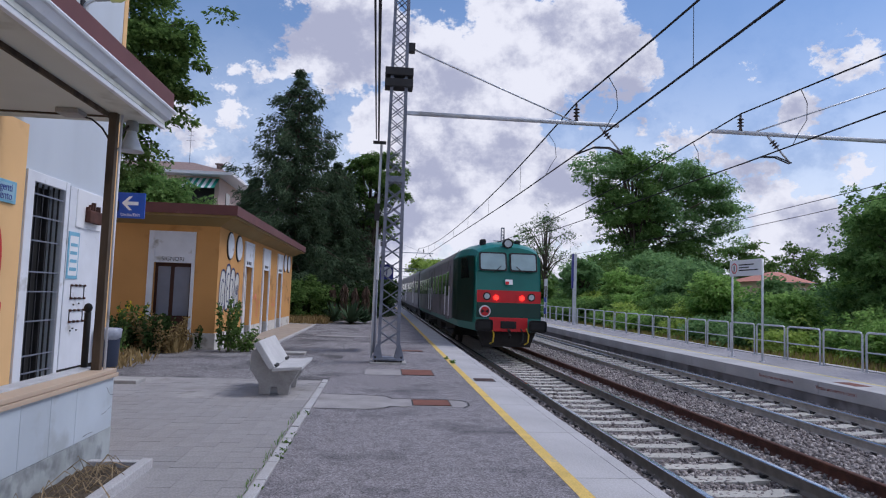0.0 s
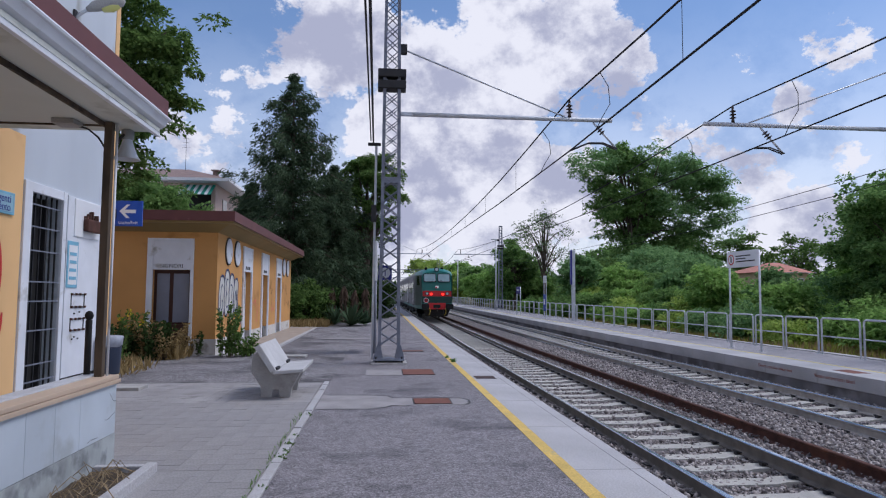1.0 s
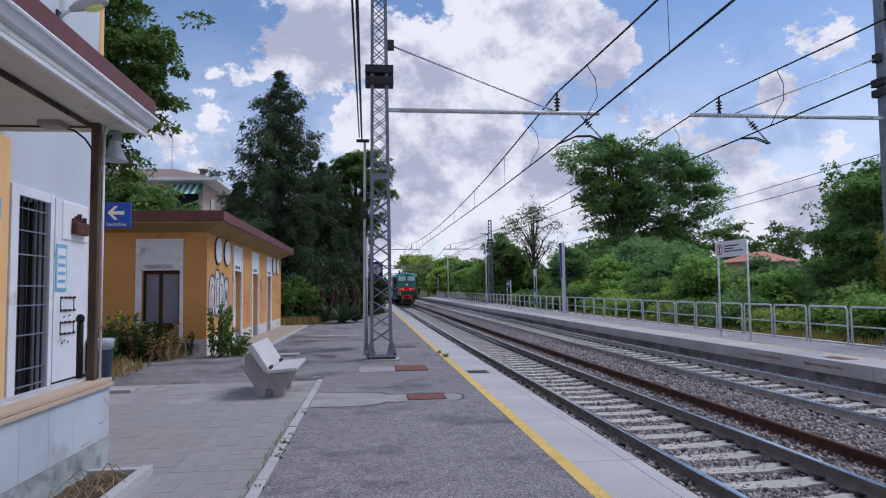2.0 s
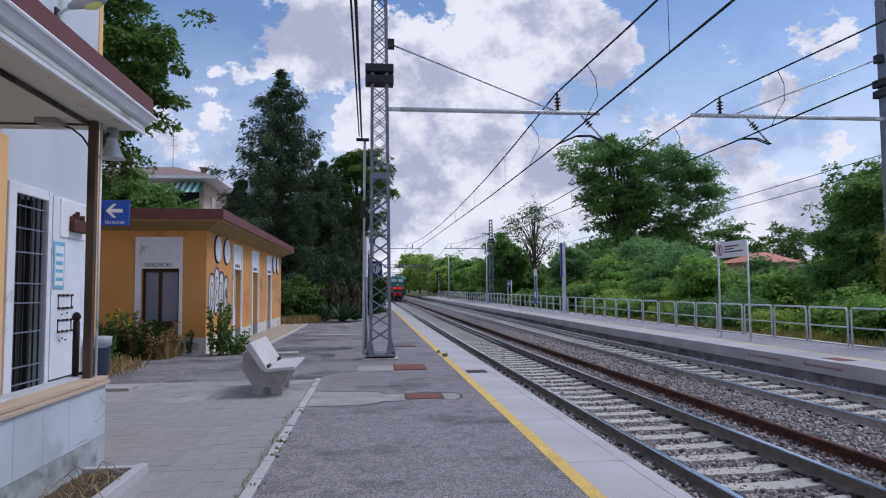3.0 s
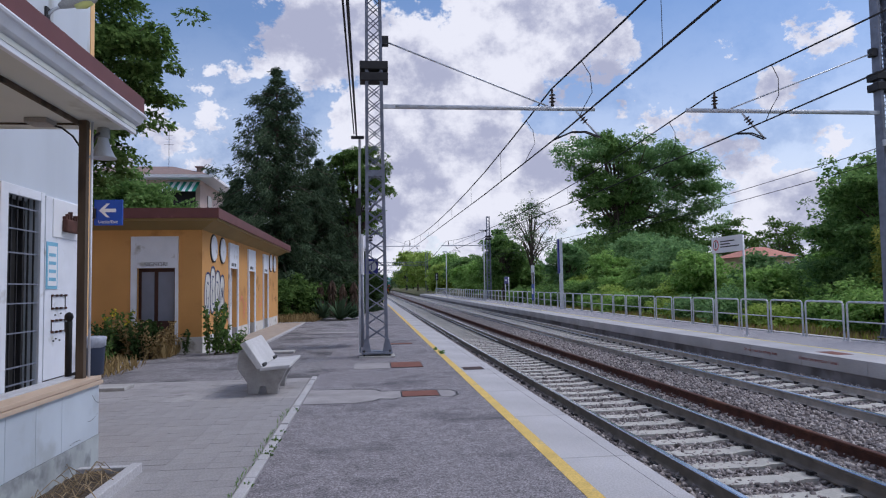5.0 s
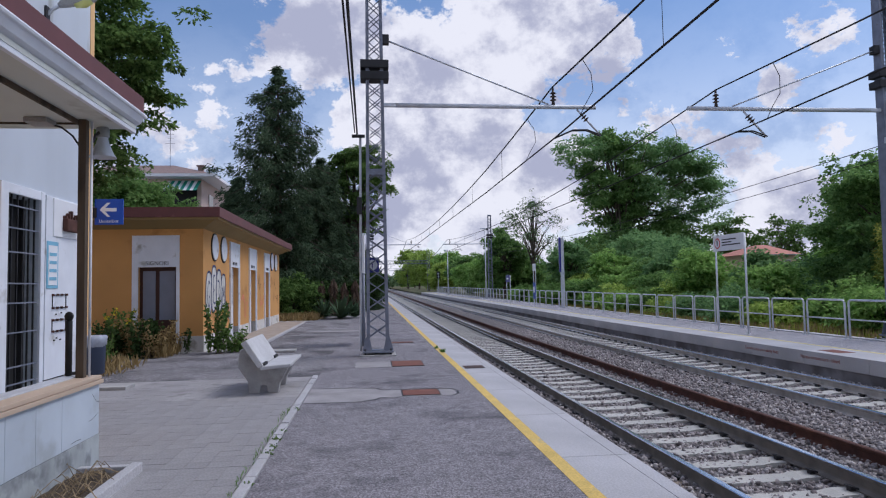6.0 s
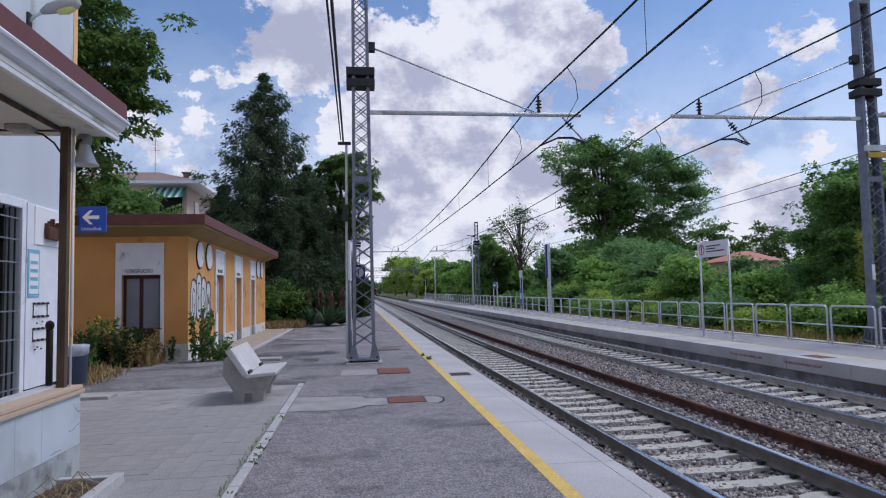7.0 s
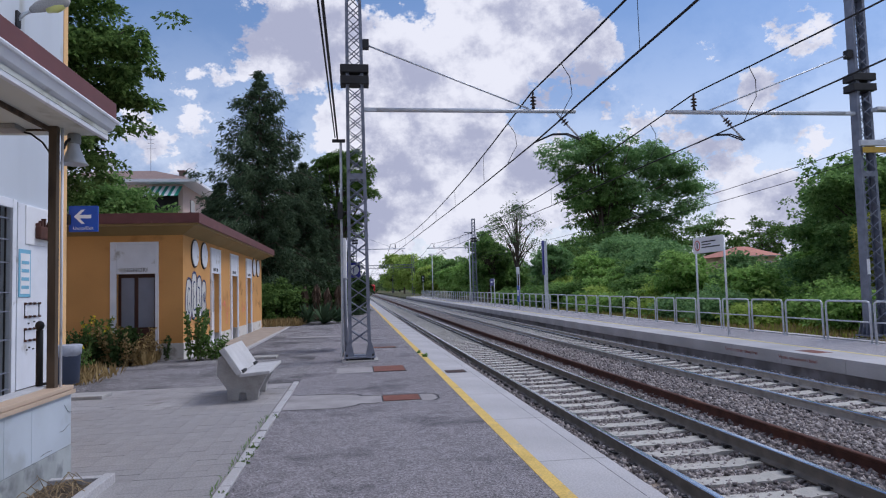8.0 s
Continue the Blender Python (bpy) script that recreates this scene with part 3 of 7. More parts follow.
def ballast():
    """The bed: shoulders, low cribs between the sleepers, a hump between the tracks."""
    prof = [(2.2, -0.60), (2.6, -0.55), (3.05, -0.50), (3.28, -0.50), (3.45, -0.565), (4.72, -0.565), (4.9, -0.50), (5.3, -0.47), (6.05, -0.45), (6.9, -0.49),
            (7.2, -0.50), (7.42, -0.565), (8.68, -0.565), (8.86, -0.50), (9.3, -0.49), (9.75, -0.52)]
    bm = bmesh.new()
    ys = [-20 + 0.5 * k for k in range(160)] + [60 + 10 * k for k in range(48)]
    rows = []
    for y in ys:
        rows.append([bm.verts.new((x, y, z + 0.02 * noise.noise(Vector((x * 2, y * 1.3, 0))))) for x, z in prof])
    for a, b in zip(rows, rows[1:]):
        for i in range(len(prof) - 1):
            bm.faces.new((a[i], a[i + 1], b[i + 1], b[i]))
    bed = solid("ballast_bed", bm, BALLAST, "grey-brown crushed stone ballast between the rails", "ballast", "structure", smooth=True)
    rng = np.random.default_rng(5)
    # loose stones, thick near the camera
    n = 78000
    y = 2.5 + 46 * rng.random(n) ** 1.8
    x = rng.uniform(2.42, 9.66, n)
    px, pz = [p[0] for p in prof], [p[1] for p in prof]
    z = np.interp(x, px, pz) + rng.uniform(-0.014, 0.020, n)
    base = np.array([[a, b, c] for a in (-1, 1) for b in (-1, 1) for c in (-1, 1)], float)
    quad = np.array([[0, 1, 3, 2], [4, 6, 7, 5], [0, 4, 5, 1], [2, 3, 7, 6], [0, 2, 6, 4], [1, 5, 7, 3]])
    size = rng.uniform(0.014, 0.029, n)[:, None, None] * rng.uniform(0.55, 1.25, (n, 1, 3))
    corners = base[None] * size * rng.uniform(0.45, 1.2, (n, 8, 1))      # knocked corners
    q = rng.normal(size=(n, 4))
    q /= np.linalg.norm(q, axis=1, keepdims=True)
    w, a, b, c = q.T
    R = np.stack([np.stack([1 - 2 * (b * b + c * c), 2 * (a * b - c * w), 2 * (a * c + b * w)], -1),
                  np.stack([2 * (a * b + c * w), 1 - 2 * (a * a + c * c), 2 * (b * c - a * w)], -1),
                  np.stack([2 * (a * c - b * w), 2 * (b * c + a * w), 1 - 2 * (a * a + b * b)], -1)], -2)
    v = np.einsum("nij,nkj->nki", R, corners) + np.stack([x, y, z], 1)[:, None]
    me = bpy.data.meshes.new("ballast_stones")
    me.vertices.add(8 * n)
    me.vertices.foreach_set("co", v.astype(np.float32).ravel())
    me.loops.add(24 * n)
    me.loops.foreach_set("vertex_index", (np.arange(n)[:, None, None] * 8 + quad).ravel().astype(np.int32))
    me.polygons.add(6 * n)
    me.polygons.foreach_set("loop_start", np.arange(0, 24 * n, 4, dtype=np.int32))
    me.polygons.foreach_set("loop_total", np.full(6 * n, 4, dtype=np.int32))
    m = bpy.data.materials.new("stone_mix")
    m.use_nodes = True
    nt = m.node_tree
    rp = nt.nodes.new("ShaderNodeValToRGB")
    nt.links.new(nt.nodes.new("ShaderNodeNewGeometry").outputs["Random Per Island"], rp.inputs[0])
    rp.color_ramp.elements[0].color, rp.color_ramp.elements[1].color = (0.10, 0.088, 0.09, 1), (0.46, 0.43, 0.42, 1)
    e = rp.color_ramp.elements.new(0.5)
    e.color = (0.26, 0.232, 0.232, 1)
    nt.links.new(rp.outputs[0], nt.nodes["Principled BSDF"].inputs["Base Color"])
    nt.nodes["Principled BSDF"].inputs["Roughness"].default_value = 0.9
    me.materials.append(m)
    me.update(calc_edges=True)
    tagged(new("ballast_stones", me), "loose crushed grey and brown ballast stones", "ballast", kind="stuff")


ballast()


def rail(x, name="rail", top=RAIL_Z, worn=True, side=None, label="steel running rail with shiny head and rusty web"):
    prof = [(-0.075, -0.172), (0.075, -0.172), (0.075, -0.160), (0.018, -0.140), (0.010, -0.128), (0.010, -0.050), (0.034, -0.036), (0.036, -0.008), (0.026, 0.0),
            (-0.026, 0.0), (-0.036, -0.008), (-0.034, -0.036), (-0.010, -0.050), (-0.010, -0.128), (-0.018, -0.140), (-0.075, -0.160)]
    bm = prism(bmesh.new(), [(x + u, top + v) for u, v in prof], -25, FAR)
    bmesh.ops.recalc_face_normals(bm, faces=bm.faces[:])
    ob = solid(name, bm, [side or RAIL_SIDE, RAIL_TOP] if worn else [RUST], label, "rail", "structure")
    if worn:
        for f in ob.data.polygons:
            if f.normal.z > 0.3 and f.center.z > top - 0.01:
                f.material_index = 1
    return ob


for c in (TRACK_1, TRACK_2):
    for s in (-1, 1):
        rail(c + s * 0.7525, side=RAIL_SIDE if c == TRACK_1 else RAIL_DUSTY)
rail(5.52, "spare_rail", -0.30, False, label="rusty brown spare rail lying on the ballast")


def sleepers():
    prof = [(-1.25, -0.70), (1.25, -0.70), (1.25, -0.515), (0.50, -0.515), (0.38, -0.535), (-0.38, -0.535), (-0.50, -0.515), (-1.25, -0.515)]
    bm = prism(bmesh.new(), prof, -0.13, 0.13)
    me = to_mesh("sleeper", bm, SLEEPER)
    clip = bmesh.new()
    for s in (-1, 1):
        for o in (-1, 1):
            cx = s * 0.7525 + o * 0.105
            tube(clip, [(cx - o * 0.04, -0.05, -0.485), (cx + o * 0.035, -0.045, -0.465), (cx + o * 0.045, 0.0, -0.46), (cx + o * 0.035, 0.045, -0.465), (cx - o * 0.04, 0.05, -0.485)], 0.011, 5)
            box(clip, cx - 0.03, cx + 0.03, -0.03, 0.03, -0.52, -0.47)
    cm = to_mesh("rail_clip", clip, DARK)
    for c, nm in ((TRACK_1, "track_bed_1"), (TRACK_2, "track_bed_2")):
        bed = thing(nm, "row of pale concrete sleepers under the rails", "sleepers", (c, 0, 0))
        tagged(bed, kind="structure")
        y0 = 6.19 % 0.6 - 3.0
        far = bmesh.new()
        for k in range(0, 620):
            y = y0 + 0.6 * k
            if k < 130:
                piece("sleeper", me, bed, pose(0, y, 0))
                if k < 90:
                    piece("rail_clip", cm, bed, pose(0, y, 0))
            else:
                prism(far, prof, y - 0.13, y + 0.13)
        tagged(part("far_sleepers", far, SLEEPER, bed), kind="stuff")


def platform_furniture():
    g = thing("drain_grate", "dark iron drain grate set in the coping", "grate", (1.98, 12.88, 0.0))
    part("frame", boxed(-0.20, 0.20, -0.22, 0.22, -0.03, 0.004), DARK, g)
    for k in range(6):
        part("bar", boxed(-0.18 + 0.063 * k, -0.150 + 0.063 * k, -0.2, 0.2, 0.004, 0.008), RUST, g)
    for x0, x1, y0, y1 in ((0.45, 0.99, 9.74, 10.22), (0.40, 1.03, 13.35, 14.25), (0.5, 1.15, 18.9, 19.2)):
        h = thing("hatch_cover", "rusty brown steel hatch cover in the platform", "hatch", (0, 0, 0.004), "hatch covers")
        part("frame", boxed(x0 - 0.02, x1 + 0.02, y0 - 0.02, y1 + 0.02, -0.03, 0.003), DARK, h)
        part("plate", boxed(x0, x1, y0, y1, 0.003, 0.010, bev=0.002), HATCH, h)


platform_furniture()


# ---- fence and signs of the far platform ----
def fence():
    hoop = thing("fence_hoop", "galvanised tubular steel fence hoop with a mid rail", "fence", (12.5, 14.6, 0.0), "fence hoops")
    w, h, r = 1.52, 1.03, 0.10
    pts = [(0, 0, -0.02), (0, 0, h - r)] + [(0, r - r * math.cos(a), h - r + r * math.sin(a)) for a in (0.4, 0.8, 1.2)] + [(0, r, h), (0, w - r, h)]
    pts += [(0, w - r + r * math.sin(a), h - r + r * math.cos(a)) for a in (0.4, 0.8, 1.2)] + [(0, w, h - r), (0, w, -0.02)]
    part("frame_tube", tubed(pts, 0.027, 8), GALV, hoop, smooth=True)
    part("mid_rail", tubed([(0, 0, 0.52), (0, w, 0.52)], 0.02, 6), GALV, hoop, smooth=True)
    for y in (0, w):
        part("foot_plate", boxed(-0.05, 0.05, y - 0.05, y + 0.05, 0.0, 0.012), GALV, hoop)
    for k in range(-4, 65):
        if k:
            y = 14.6 + 1.67 * k
            dx, dz = grade(y)
            copy_thing(hoop, pose(12.5 + dx, y, dz))


fence()


def post_sign(x, y, w, top, hgt, board, label, face_text=True):
    t = thing("platform_sign", label, "sign", (x, y, 0))
    for yy in (0, w):
        part("post", tubed([(0, yy, -0.01), (0, yy, top - 0.02)], 0.032, 8), GALV, t, smooth=True)
        part("foot", boxed(-0.07, 0.07, yy - 0.07, yy + 0.07, 0, 0.015), GALV, t)
    part("board", boxed(-0.065, -0.035, -0.04, w + 0.04, top - hgt, top, bev=0.004), board, t)
    return t


sg = post_sign(11.15, 18.58, 1.68, 3.05, 0.50, SIGN_WHITE, "white warning sign board on two galvanised posts")
ring = bmesh.new()
lathe(ring, [(0.17, -0.0685), (0.17, -0.0655)], (0, 1.45, 2.80), "x", 24)
part("symbol_disc", ring, INK_RED, sg, "red ring symbol")
ring = bmesh.new()
lathe(ring, [(0.13, -0.0705), (0.13, -0.068)], (0, 1.45, 2.80), "x", 24)
part("symbol_field", ring, SIGN_WHITE, sg)
part("symbol_mark", boxed(-0.074, -0.0705, 1.42, 1.48, 2.71, 2.90), BLACK, sg)
for k, (a, b) in enumerate(((0.35, 1.18), (0.62, 1.18), (0.12, 1.18))):
    part("text_bar", boxed(-0.068, -0.0655, a, b, 2.88 - 0.085 * k, 2.915 - 0.085 * k), BLACK, sg)

sb = post_sign(10.95, 51.0, 1.3, 2.25, 0.55, DEEP_BLUE, "dark blue station name board on two posts")
part("text_bar", boxed(-0.069, -0.066, 0.25, 1.05, 1.92, 2.04), SIGN_WHITE, sb)


def totem():
    t = thing("totem", "slim grey platform totem with dark blue head", "totem", (12.3, 41.3, 0))
    part("column", boxed(-0.10, 0.10, -0.12, 0.12, 0, 4.5, bev=0.01), GALV, t)
    part("blue_face", boxed(-0.19, -0.1, -0.13, 0.13, 2.3, 4.52, bev=0.01), DEEP_BLUE, t)
    b = thing("timetable_stand", "white and blue timetable stand on two posts", "notice stand", (11.4, 45.0, 0))
    for y in (-0.3, 0.3):
        part("post", tubed([(0, y, 0), (0, y, 2.9)], 0.03, 6), GALV, b)
    part("head_panel", boxed(-0.05, 0.0, -0.36, 0.36, 2.45, 2.95), SIGN_WHITE, b)
    part("notice_panel", boxed(-0.06, -0.01, -0.3, 0.3, 0.5, 1.65), SIGN_BLUE, b)
    part("notice_paper", boxed(-0.066, -0.06, -0.2, 0.2, 0.95, 1.35), SIGN_WHITE, b)


totem()


def lamp_pole(x, y, h):
    t = thing("lamp_post", "slim grey platform lamp post with small head", "lamp post", (x, y, 0), "lamp posts")
    part("pole", tubed([(0, 0, 0), (0, 0, h)], [0.075, 0.05], 8), GALV, t, smooth=True)
    part("head", boxed(-0.5, 0.12, -0.12, 0.12, h - 0.02, h + 0.09, bev=0.03), GALV, t)


lamp_pole(11.8, 66.5, 7.2)
lamp_pole(10.95, 92.0, 6.3)
lamp_pole(14.2, 15.4, 6.0)


# ---- overhead line ----
def lattice_mast(x, y, top, base=0.265, head=0.19, face="y"):
    """Two tapering channel legs laced with zigzag flats, on a gusseted base plate."""
    t = thing("catenary_mast", "grey lattice steel catenary mast on a bolted base", "catenary mast", (x, y, 0), "catenary masts")
    half = lambda z: base + (head - base) * z / top
    for s in (-1, 1):
        bm = bmesh.new()
        rings = []
        for z in (0.12, top):   # channel section, flanges inward
            u = half(z)
            rings.append([bm.verts.new((s * x, y, z)) for x, y in ((u, -0.136), (u, 0.136), (u - 0.075, 0.136), (u - 0.075, 0.124), (u - 0.012, 0.124), (u - 0.012, -0.124), (u - 0.075, -0.124), (u - 0.075, -0.136))])
        for i in range(8):
            bm.faces.new((rings[0][i], rings[0][(i + 1) % 8], rings[1][(i + 1) % 8], rings[1][i]))
        bm.faces.new(rings[0])
        bm.faces.new(rings[1])
        part("leg", bm, MAST_GREY, t)
    pitch = 0.34
    for o in (-1, 1):
        bm = bmesh.new()
        n = int((top - 0.5) / pitch)
        for ph in (0, 1):
            pts = []
            for k in range(n + 1):
                z = 0.4 + k * pitch
                s = 1 if (k + ph) % 2 else -1
                pts.append((s * (half(z) - 0.05), o * 0.142 + 0.004 * ph, z))
            fine = []
            for a, b in zip(pts, pts[1:]):
                for f in (0.0, 0.12, 0.88):
                    g = f * f * (3 - 2 * f)
                    fine.append((a[0] + (b[0] - a[0]) * g, a[1], a[2] + (b[2] - a[2]) * f))
            tube(bm, fine + [pts[-1]], 0.013, 5)
        part("lacing", bm, MAST_GREY, t)
    for z in (4.35, top - 0.06):
        part("batten", boxed(-half(z), half(z), -0.145, 0.145, z - 0.07, z + 0.07), MAST_GREY, t)
    part("base_plate", boxed(-0.36, 0.36, -0.3, 0.3, 0.08, 0.12), MAST_GREY, t)
    part("grout_pad", boxed(-0.42, 0.42, -0.38, 0.38, -0.01, 0.035, bev=0.01), CONCRETE, t, "cracked concrete footing")
    for s in (-1, 1):
        bm = bmesh.new()
        for o in (-0.2, -0.07, 0.07, 0.2):
            prism(bm, [(s * 0.14, 0.12), (s * 0.36, 0.12), (s * 0.33, 0.24), (s * 0.28, 0.42), (s * 0.20, 0.42)], o - 0.008, o + 0.008)
        part("gusset", bm, MAST_GREY, t)
        for o in (-0.24, 0.24):
            part("anchor_bolt", tubed([(s * 0.3, o, 0.0), (s * 0.3, o, 0.17)], 0.022, 6), DARK, t)
    return t, half


def cantilever(t, half, s, reach, ins, top_at, low_at, end_at):
    """Arm, stay, insulators and steady arm; s: side towards the track."""
    z = 6.0
    part("clamp_box", boxed(-0.34, 0.34, -0.2, 0.2, 6.58, 6.78, bev=0.02), DARK, t, "dark clamp band")
    part("clamp_box", boxed(-0.34, 0.34, -0.2, 0.2, 6.86, 7.06, bev=0.02), DARK, t)
    part("arm", tubed([(s * 0.5, 0, z), (s * reach, 0, z)], 0.055, 10), GALV, t, smooth=True)
    part("arm_hinge", boxed(min(s * 0.2, s * 0.52), max(s * 0.2, s * 0.52), -0.05, 0.05, z - 0.045, z + 0.045, bev=0.01), GALV, t)
    part("stay", tubed([(s * 0.3, 0, 7.6), (s * (reach - 1.2), 0, z + 0.06)], 0.022, 6), GALV, t, smooth=True)
    part("stay_clamp", boxed(min(s * 0.18, s * 0.36), max(s * 0.18, s * 0.36), -0.09, 0.09, 7.5, 7.72, bev=0.01), DARK, t)
    ix = s * (reach - ins)
    bm = bmesh.new()
    prof = [(0.05, 0.05), (0.035, 0.13)]
    for k in range(3):
        h = 0.15 + 0.085 * k
        prof += [(0.03, h), (0.085, h + 0.02), (0.03, h + 0.055)]
    lathe(bm, prof + [(0.03, 0.46), (0.02, 0.50)], (ix, 0, z), "z", 14)
    part("insulator", bm, CERAMIC, t, "dark brown ribbed insulator", smooth=True)
    # hanger strut with insulator, then the bowed steady arm
    a, b = Vector((s * (reach - top_at), 0, z - 0.06)), Vector((s * (reach - low_at), 0, z - 0.72))
    part("hanger", tubed([a, b], 0.026, 8), GALV, t, smooth=True)
    bm = bmesh.new()
    for f in (0.2, 0.29, 0.38):
        c = a.lerp(b, f)
        d = (b - a).normalized() * 0.025
        tube(bm, [c - d, c - d * 0.3, c + d * 0.3, c + d], [0.03, 0.085, 0.085, 0.03], 10)
    part("insulator", bm, CERAMIC, t, "dark brown ribbed insulator", smooth=True)
    for o in (-0.05, 0.05):
        e = Vector((s * (reach - end_at), 0, z - 0.80))
        d = e - b
        pts = [b + Vector((0, o, 0)), b + Vector((d.x * 0.3, o, 0.14)), b + Vector((d.x * 0.6, o, 0.13)), e + Vector((0, o, 0))]
        part("steady_arm", tubed(pts, 0.018, 6), DARK, t, smooth=True)


Y1 = 15.7
m1, h1 = lattice_mast(0.13, Y1, 9.4)
ARM_1, ARM_2 = (1.08, 0.48, -0.12, 1.1), (0.77, 1.5, 2.1, 0.82)
cantilever(m1, h1, 1, 5.5, *ARM_1)
m2, h2 = lattice_mast(13.58, Y1, 9.25)
cantilever(m2, h2, -1, 5.53, *ARM_2)
for yy in (72.0, -41.0):
    ma, ha = lattice_mast(0.13, yy, 9.2)
    cantilever(ma, ha, 1, 5.5, *ARM_1)
    mb, hb = lattice_mast(13.3, yy, 9.2)
    cantilever(mb, hb, -1, 5.25, *ARM_2)


def portal(y, top):
    t = thing("signal_gantry", "grey lattice portal gantry spanning both tracks", "gantry", (0, y, 0))
    for x in (-1.2, 13.4):
        bm = bmesh.new()
        for s in (-0.25, 0.25):
            box(bm, x + s - 0.05, x + s + 0.05, -0.12, 0.12, -0.2, top + 2.6)
        for k in range(int(top / 0.5) + 5):
            s = 1 if k % 2 else -1
            tube(bm, [(x - 0.25 * s, -0.13, 0.5 * k), (x + 0.25 * s, -0.13, 0.5 * k + 0.5)], 0.02, 4)
        part("column", bm, MAST_GREY, t)
    for z in (top - 0.35, top + 0.35):
        for o in (-0.3, 0.3):
            part("chord", boxed(-1.2, 13.4, o - 0.05, o + 0.05, z - 0.05, z + 0.05), MAST_GREY, t)
    bm = bmesh.new()
    for k in range(20):
        x = -1.2 + 0.73 * k
        tube(bm, [(x, -0.3, top - 0.35), (x + 0.365, -0.3, top + 0.35), (x + 0.73, -0.3, top - 0.35)], 0.03, 4)
    part("lacing", bm, MAST_GREY, t)


portal(150, 6.6)
portal(228, 6.6)


def signal(x, y):
    t = thing("signal", "black railway signal head on the portal column", "signal", (x, y, 0))
    part("mast", tubed([(0, 0, -0.2), (0, 0, 4.0)], 0.07, 8), GALV, t)
    part("backboard", boxed(-0.35, 0.35, -0.05, 0.05, 2.7, 4.2, bev=0.03), BLACK, t)
    for z in (3.1, 3.7):
        bm = bmesh.new()
        lathe(bm, [(0.16, -0.09), (0.16, -0.05)], (0, 0, z), "y", 14)
        part("lens_ring", bm, LAMP_GLASS, t)


signal(14.6, 140)


def wires():
    spans = [(-41.0, Y1), (Y1, 72.0), (72.0, 150.0), (150.0, 228.0), (228.0, 330.0)]

    def run(name, label, fx, fz, r, step=12):
        for o in (-0.009, 0.009):
            pts = []
            for a, b in spans:
                for k in range(step):
                    u = k / step
                    y = a + (b - a) * u
                    pts.append((fx(a, b, u) + o, y, fz(a, b, u)))
            w = solid(name, tubed(pts, r, 5), WIRE, label, "overhead wire")
            tagged(w, group="overhead wires")

    for x0, sgn in ((TRACK_1 + 0.45, -1), (TRACK_2 + 0.80, -0.6)):
        stag = 0.25 * sgn
        side = lambda a, i=0: stag * (1 if round(a) in (-41, 72, 228) else -1)
        fx = lambda a, b, u, x0=x0: x0 + side(a) * (1 - u) + side(b) * u + stag
        zm = lambda a, b, u: 6.50 - 1.0 * 4 * u * (1 - u) * ((b - a) / 56) ** 2 * 0.8
        zc = lambda a, b, u: 5.20
        run("catenary_wire", "dark twin catenary wire above the track", fx, zm, 0.014)
        run("contact_wire", "dark twin contact wire above the track", fx, zc, 0.014)
        for a, b in spans[:4]:
            n = 9
            for k in range(1, n):
                u = k / n
                y = a + (b - a) * u
                if b - a > 60 and k % 2:
                    continue
                dx, dz = grade(y)
                d = solid("dropper", tubed([(fx(a, b, u) + dx, y, zc(a, b, u) + dz), (fx(a, b, u) + dx, y, zm(a, b, u) + dz)], 0.006, 4), WIRE, "thin dropper wire between catenary and contact wire", "dropper")
                tagged(d, group="droppers")
        # slack jumpers on both sides of the arm
        for dy in (-2.4, 2.6):
            y = Y1 + dy
            u = (dy / 56.3) if dy > 0 else 1 + dy / 56.7
            a, b = (Y1, 72.0) if dy > 0 else (-41.0, Y1)
            x, zt = fx(a, b, u), zm(a, b, u)
            pts = [(x, y, zt), (x + 0.22, y + 0.12, zt - 0.25), (x + 0.30, y + 0.25, zt - 0.6), (x + 0.15, y + 0.3, 5.5), (x, y + 0.3, 5.2)]
            tagged(solid("jumper_wire", tubed(pts, 0.009, 5), WIRE, "slack curved jumper between the twin wires", "jumper"), group="jumpers")
    # feeder cables beside the masts
    for x, z, r in ((-0.30, 5.25, 0.02), (-0.36, 5.32, 0.014)):
        pts = [(x + 0.12 * (Y1 - y) / 15, y, z + 0.0012 * (y - Y1) * (y - Y1 + 56) * 0.6) for y in range(-40, 16, 2)] + [(x, Y1, z)]
        tagged(solid("feeder_cable", tubed(pts, r, 6), WIRE, "thick black feeder cable along the platform masts", "cable"), group="cables")
    # thin service lines on the far side
    for x, z in ((14.3, 5.35), (14.3, 4.95)):
        pts = []
        for a, b in ((-41.0, Y1), (Y1, 72.0), (72.0, 150.0), (150.0, 228.0)):
            pts += [(x, a + (b - a) * k / 12, z - 1.6 * k / 12 * (1 - k / 12)) for k in range(12)]
        tagged(solid("service_line", tubed(pts, 0.012, 5), WIRE, "thin overhead service line behind the far platform", "cable"), group="cables")


wires()

# brackets of the side cables on the mast
part("cable_bracket", boxed(-0.56, -0.25, -0.03, 0.03, 5.2, 5.27), DARK, m1)
part("down_pipe", tubed([(-0.40, 0.05, 0.1), (-0.36, 0.05, 5.2)], 0.03, 8), GALV, m1)
part("junction_box", boxed(-0.46, -0.34, -0.1, 0.06, 3.35, 3.75, bev=0.01), DARK, m1)
ns = part("number_plate_sign", boxed(-0.27, 0.05, 0.17, 0.20, 1.96, 2.32, bev=0.01), DEEP_BLUE, m1, "blue platform sign with white disc")
ring = bmesh.new()
lathe(ring, [(0.001, 0.164), (0.125, 0.164), (0.125, 0.17)], (-0.11, 0, 2.14), "y", 24)
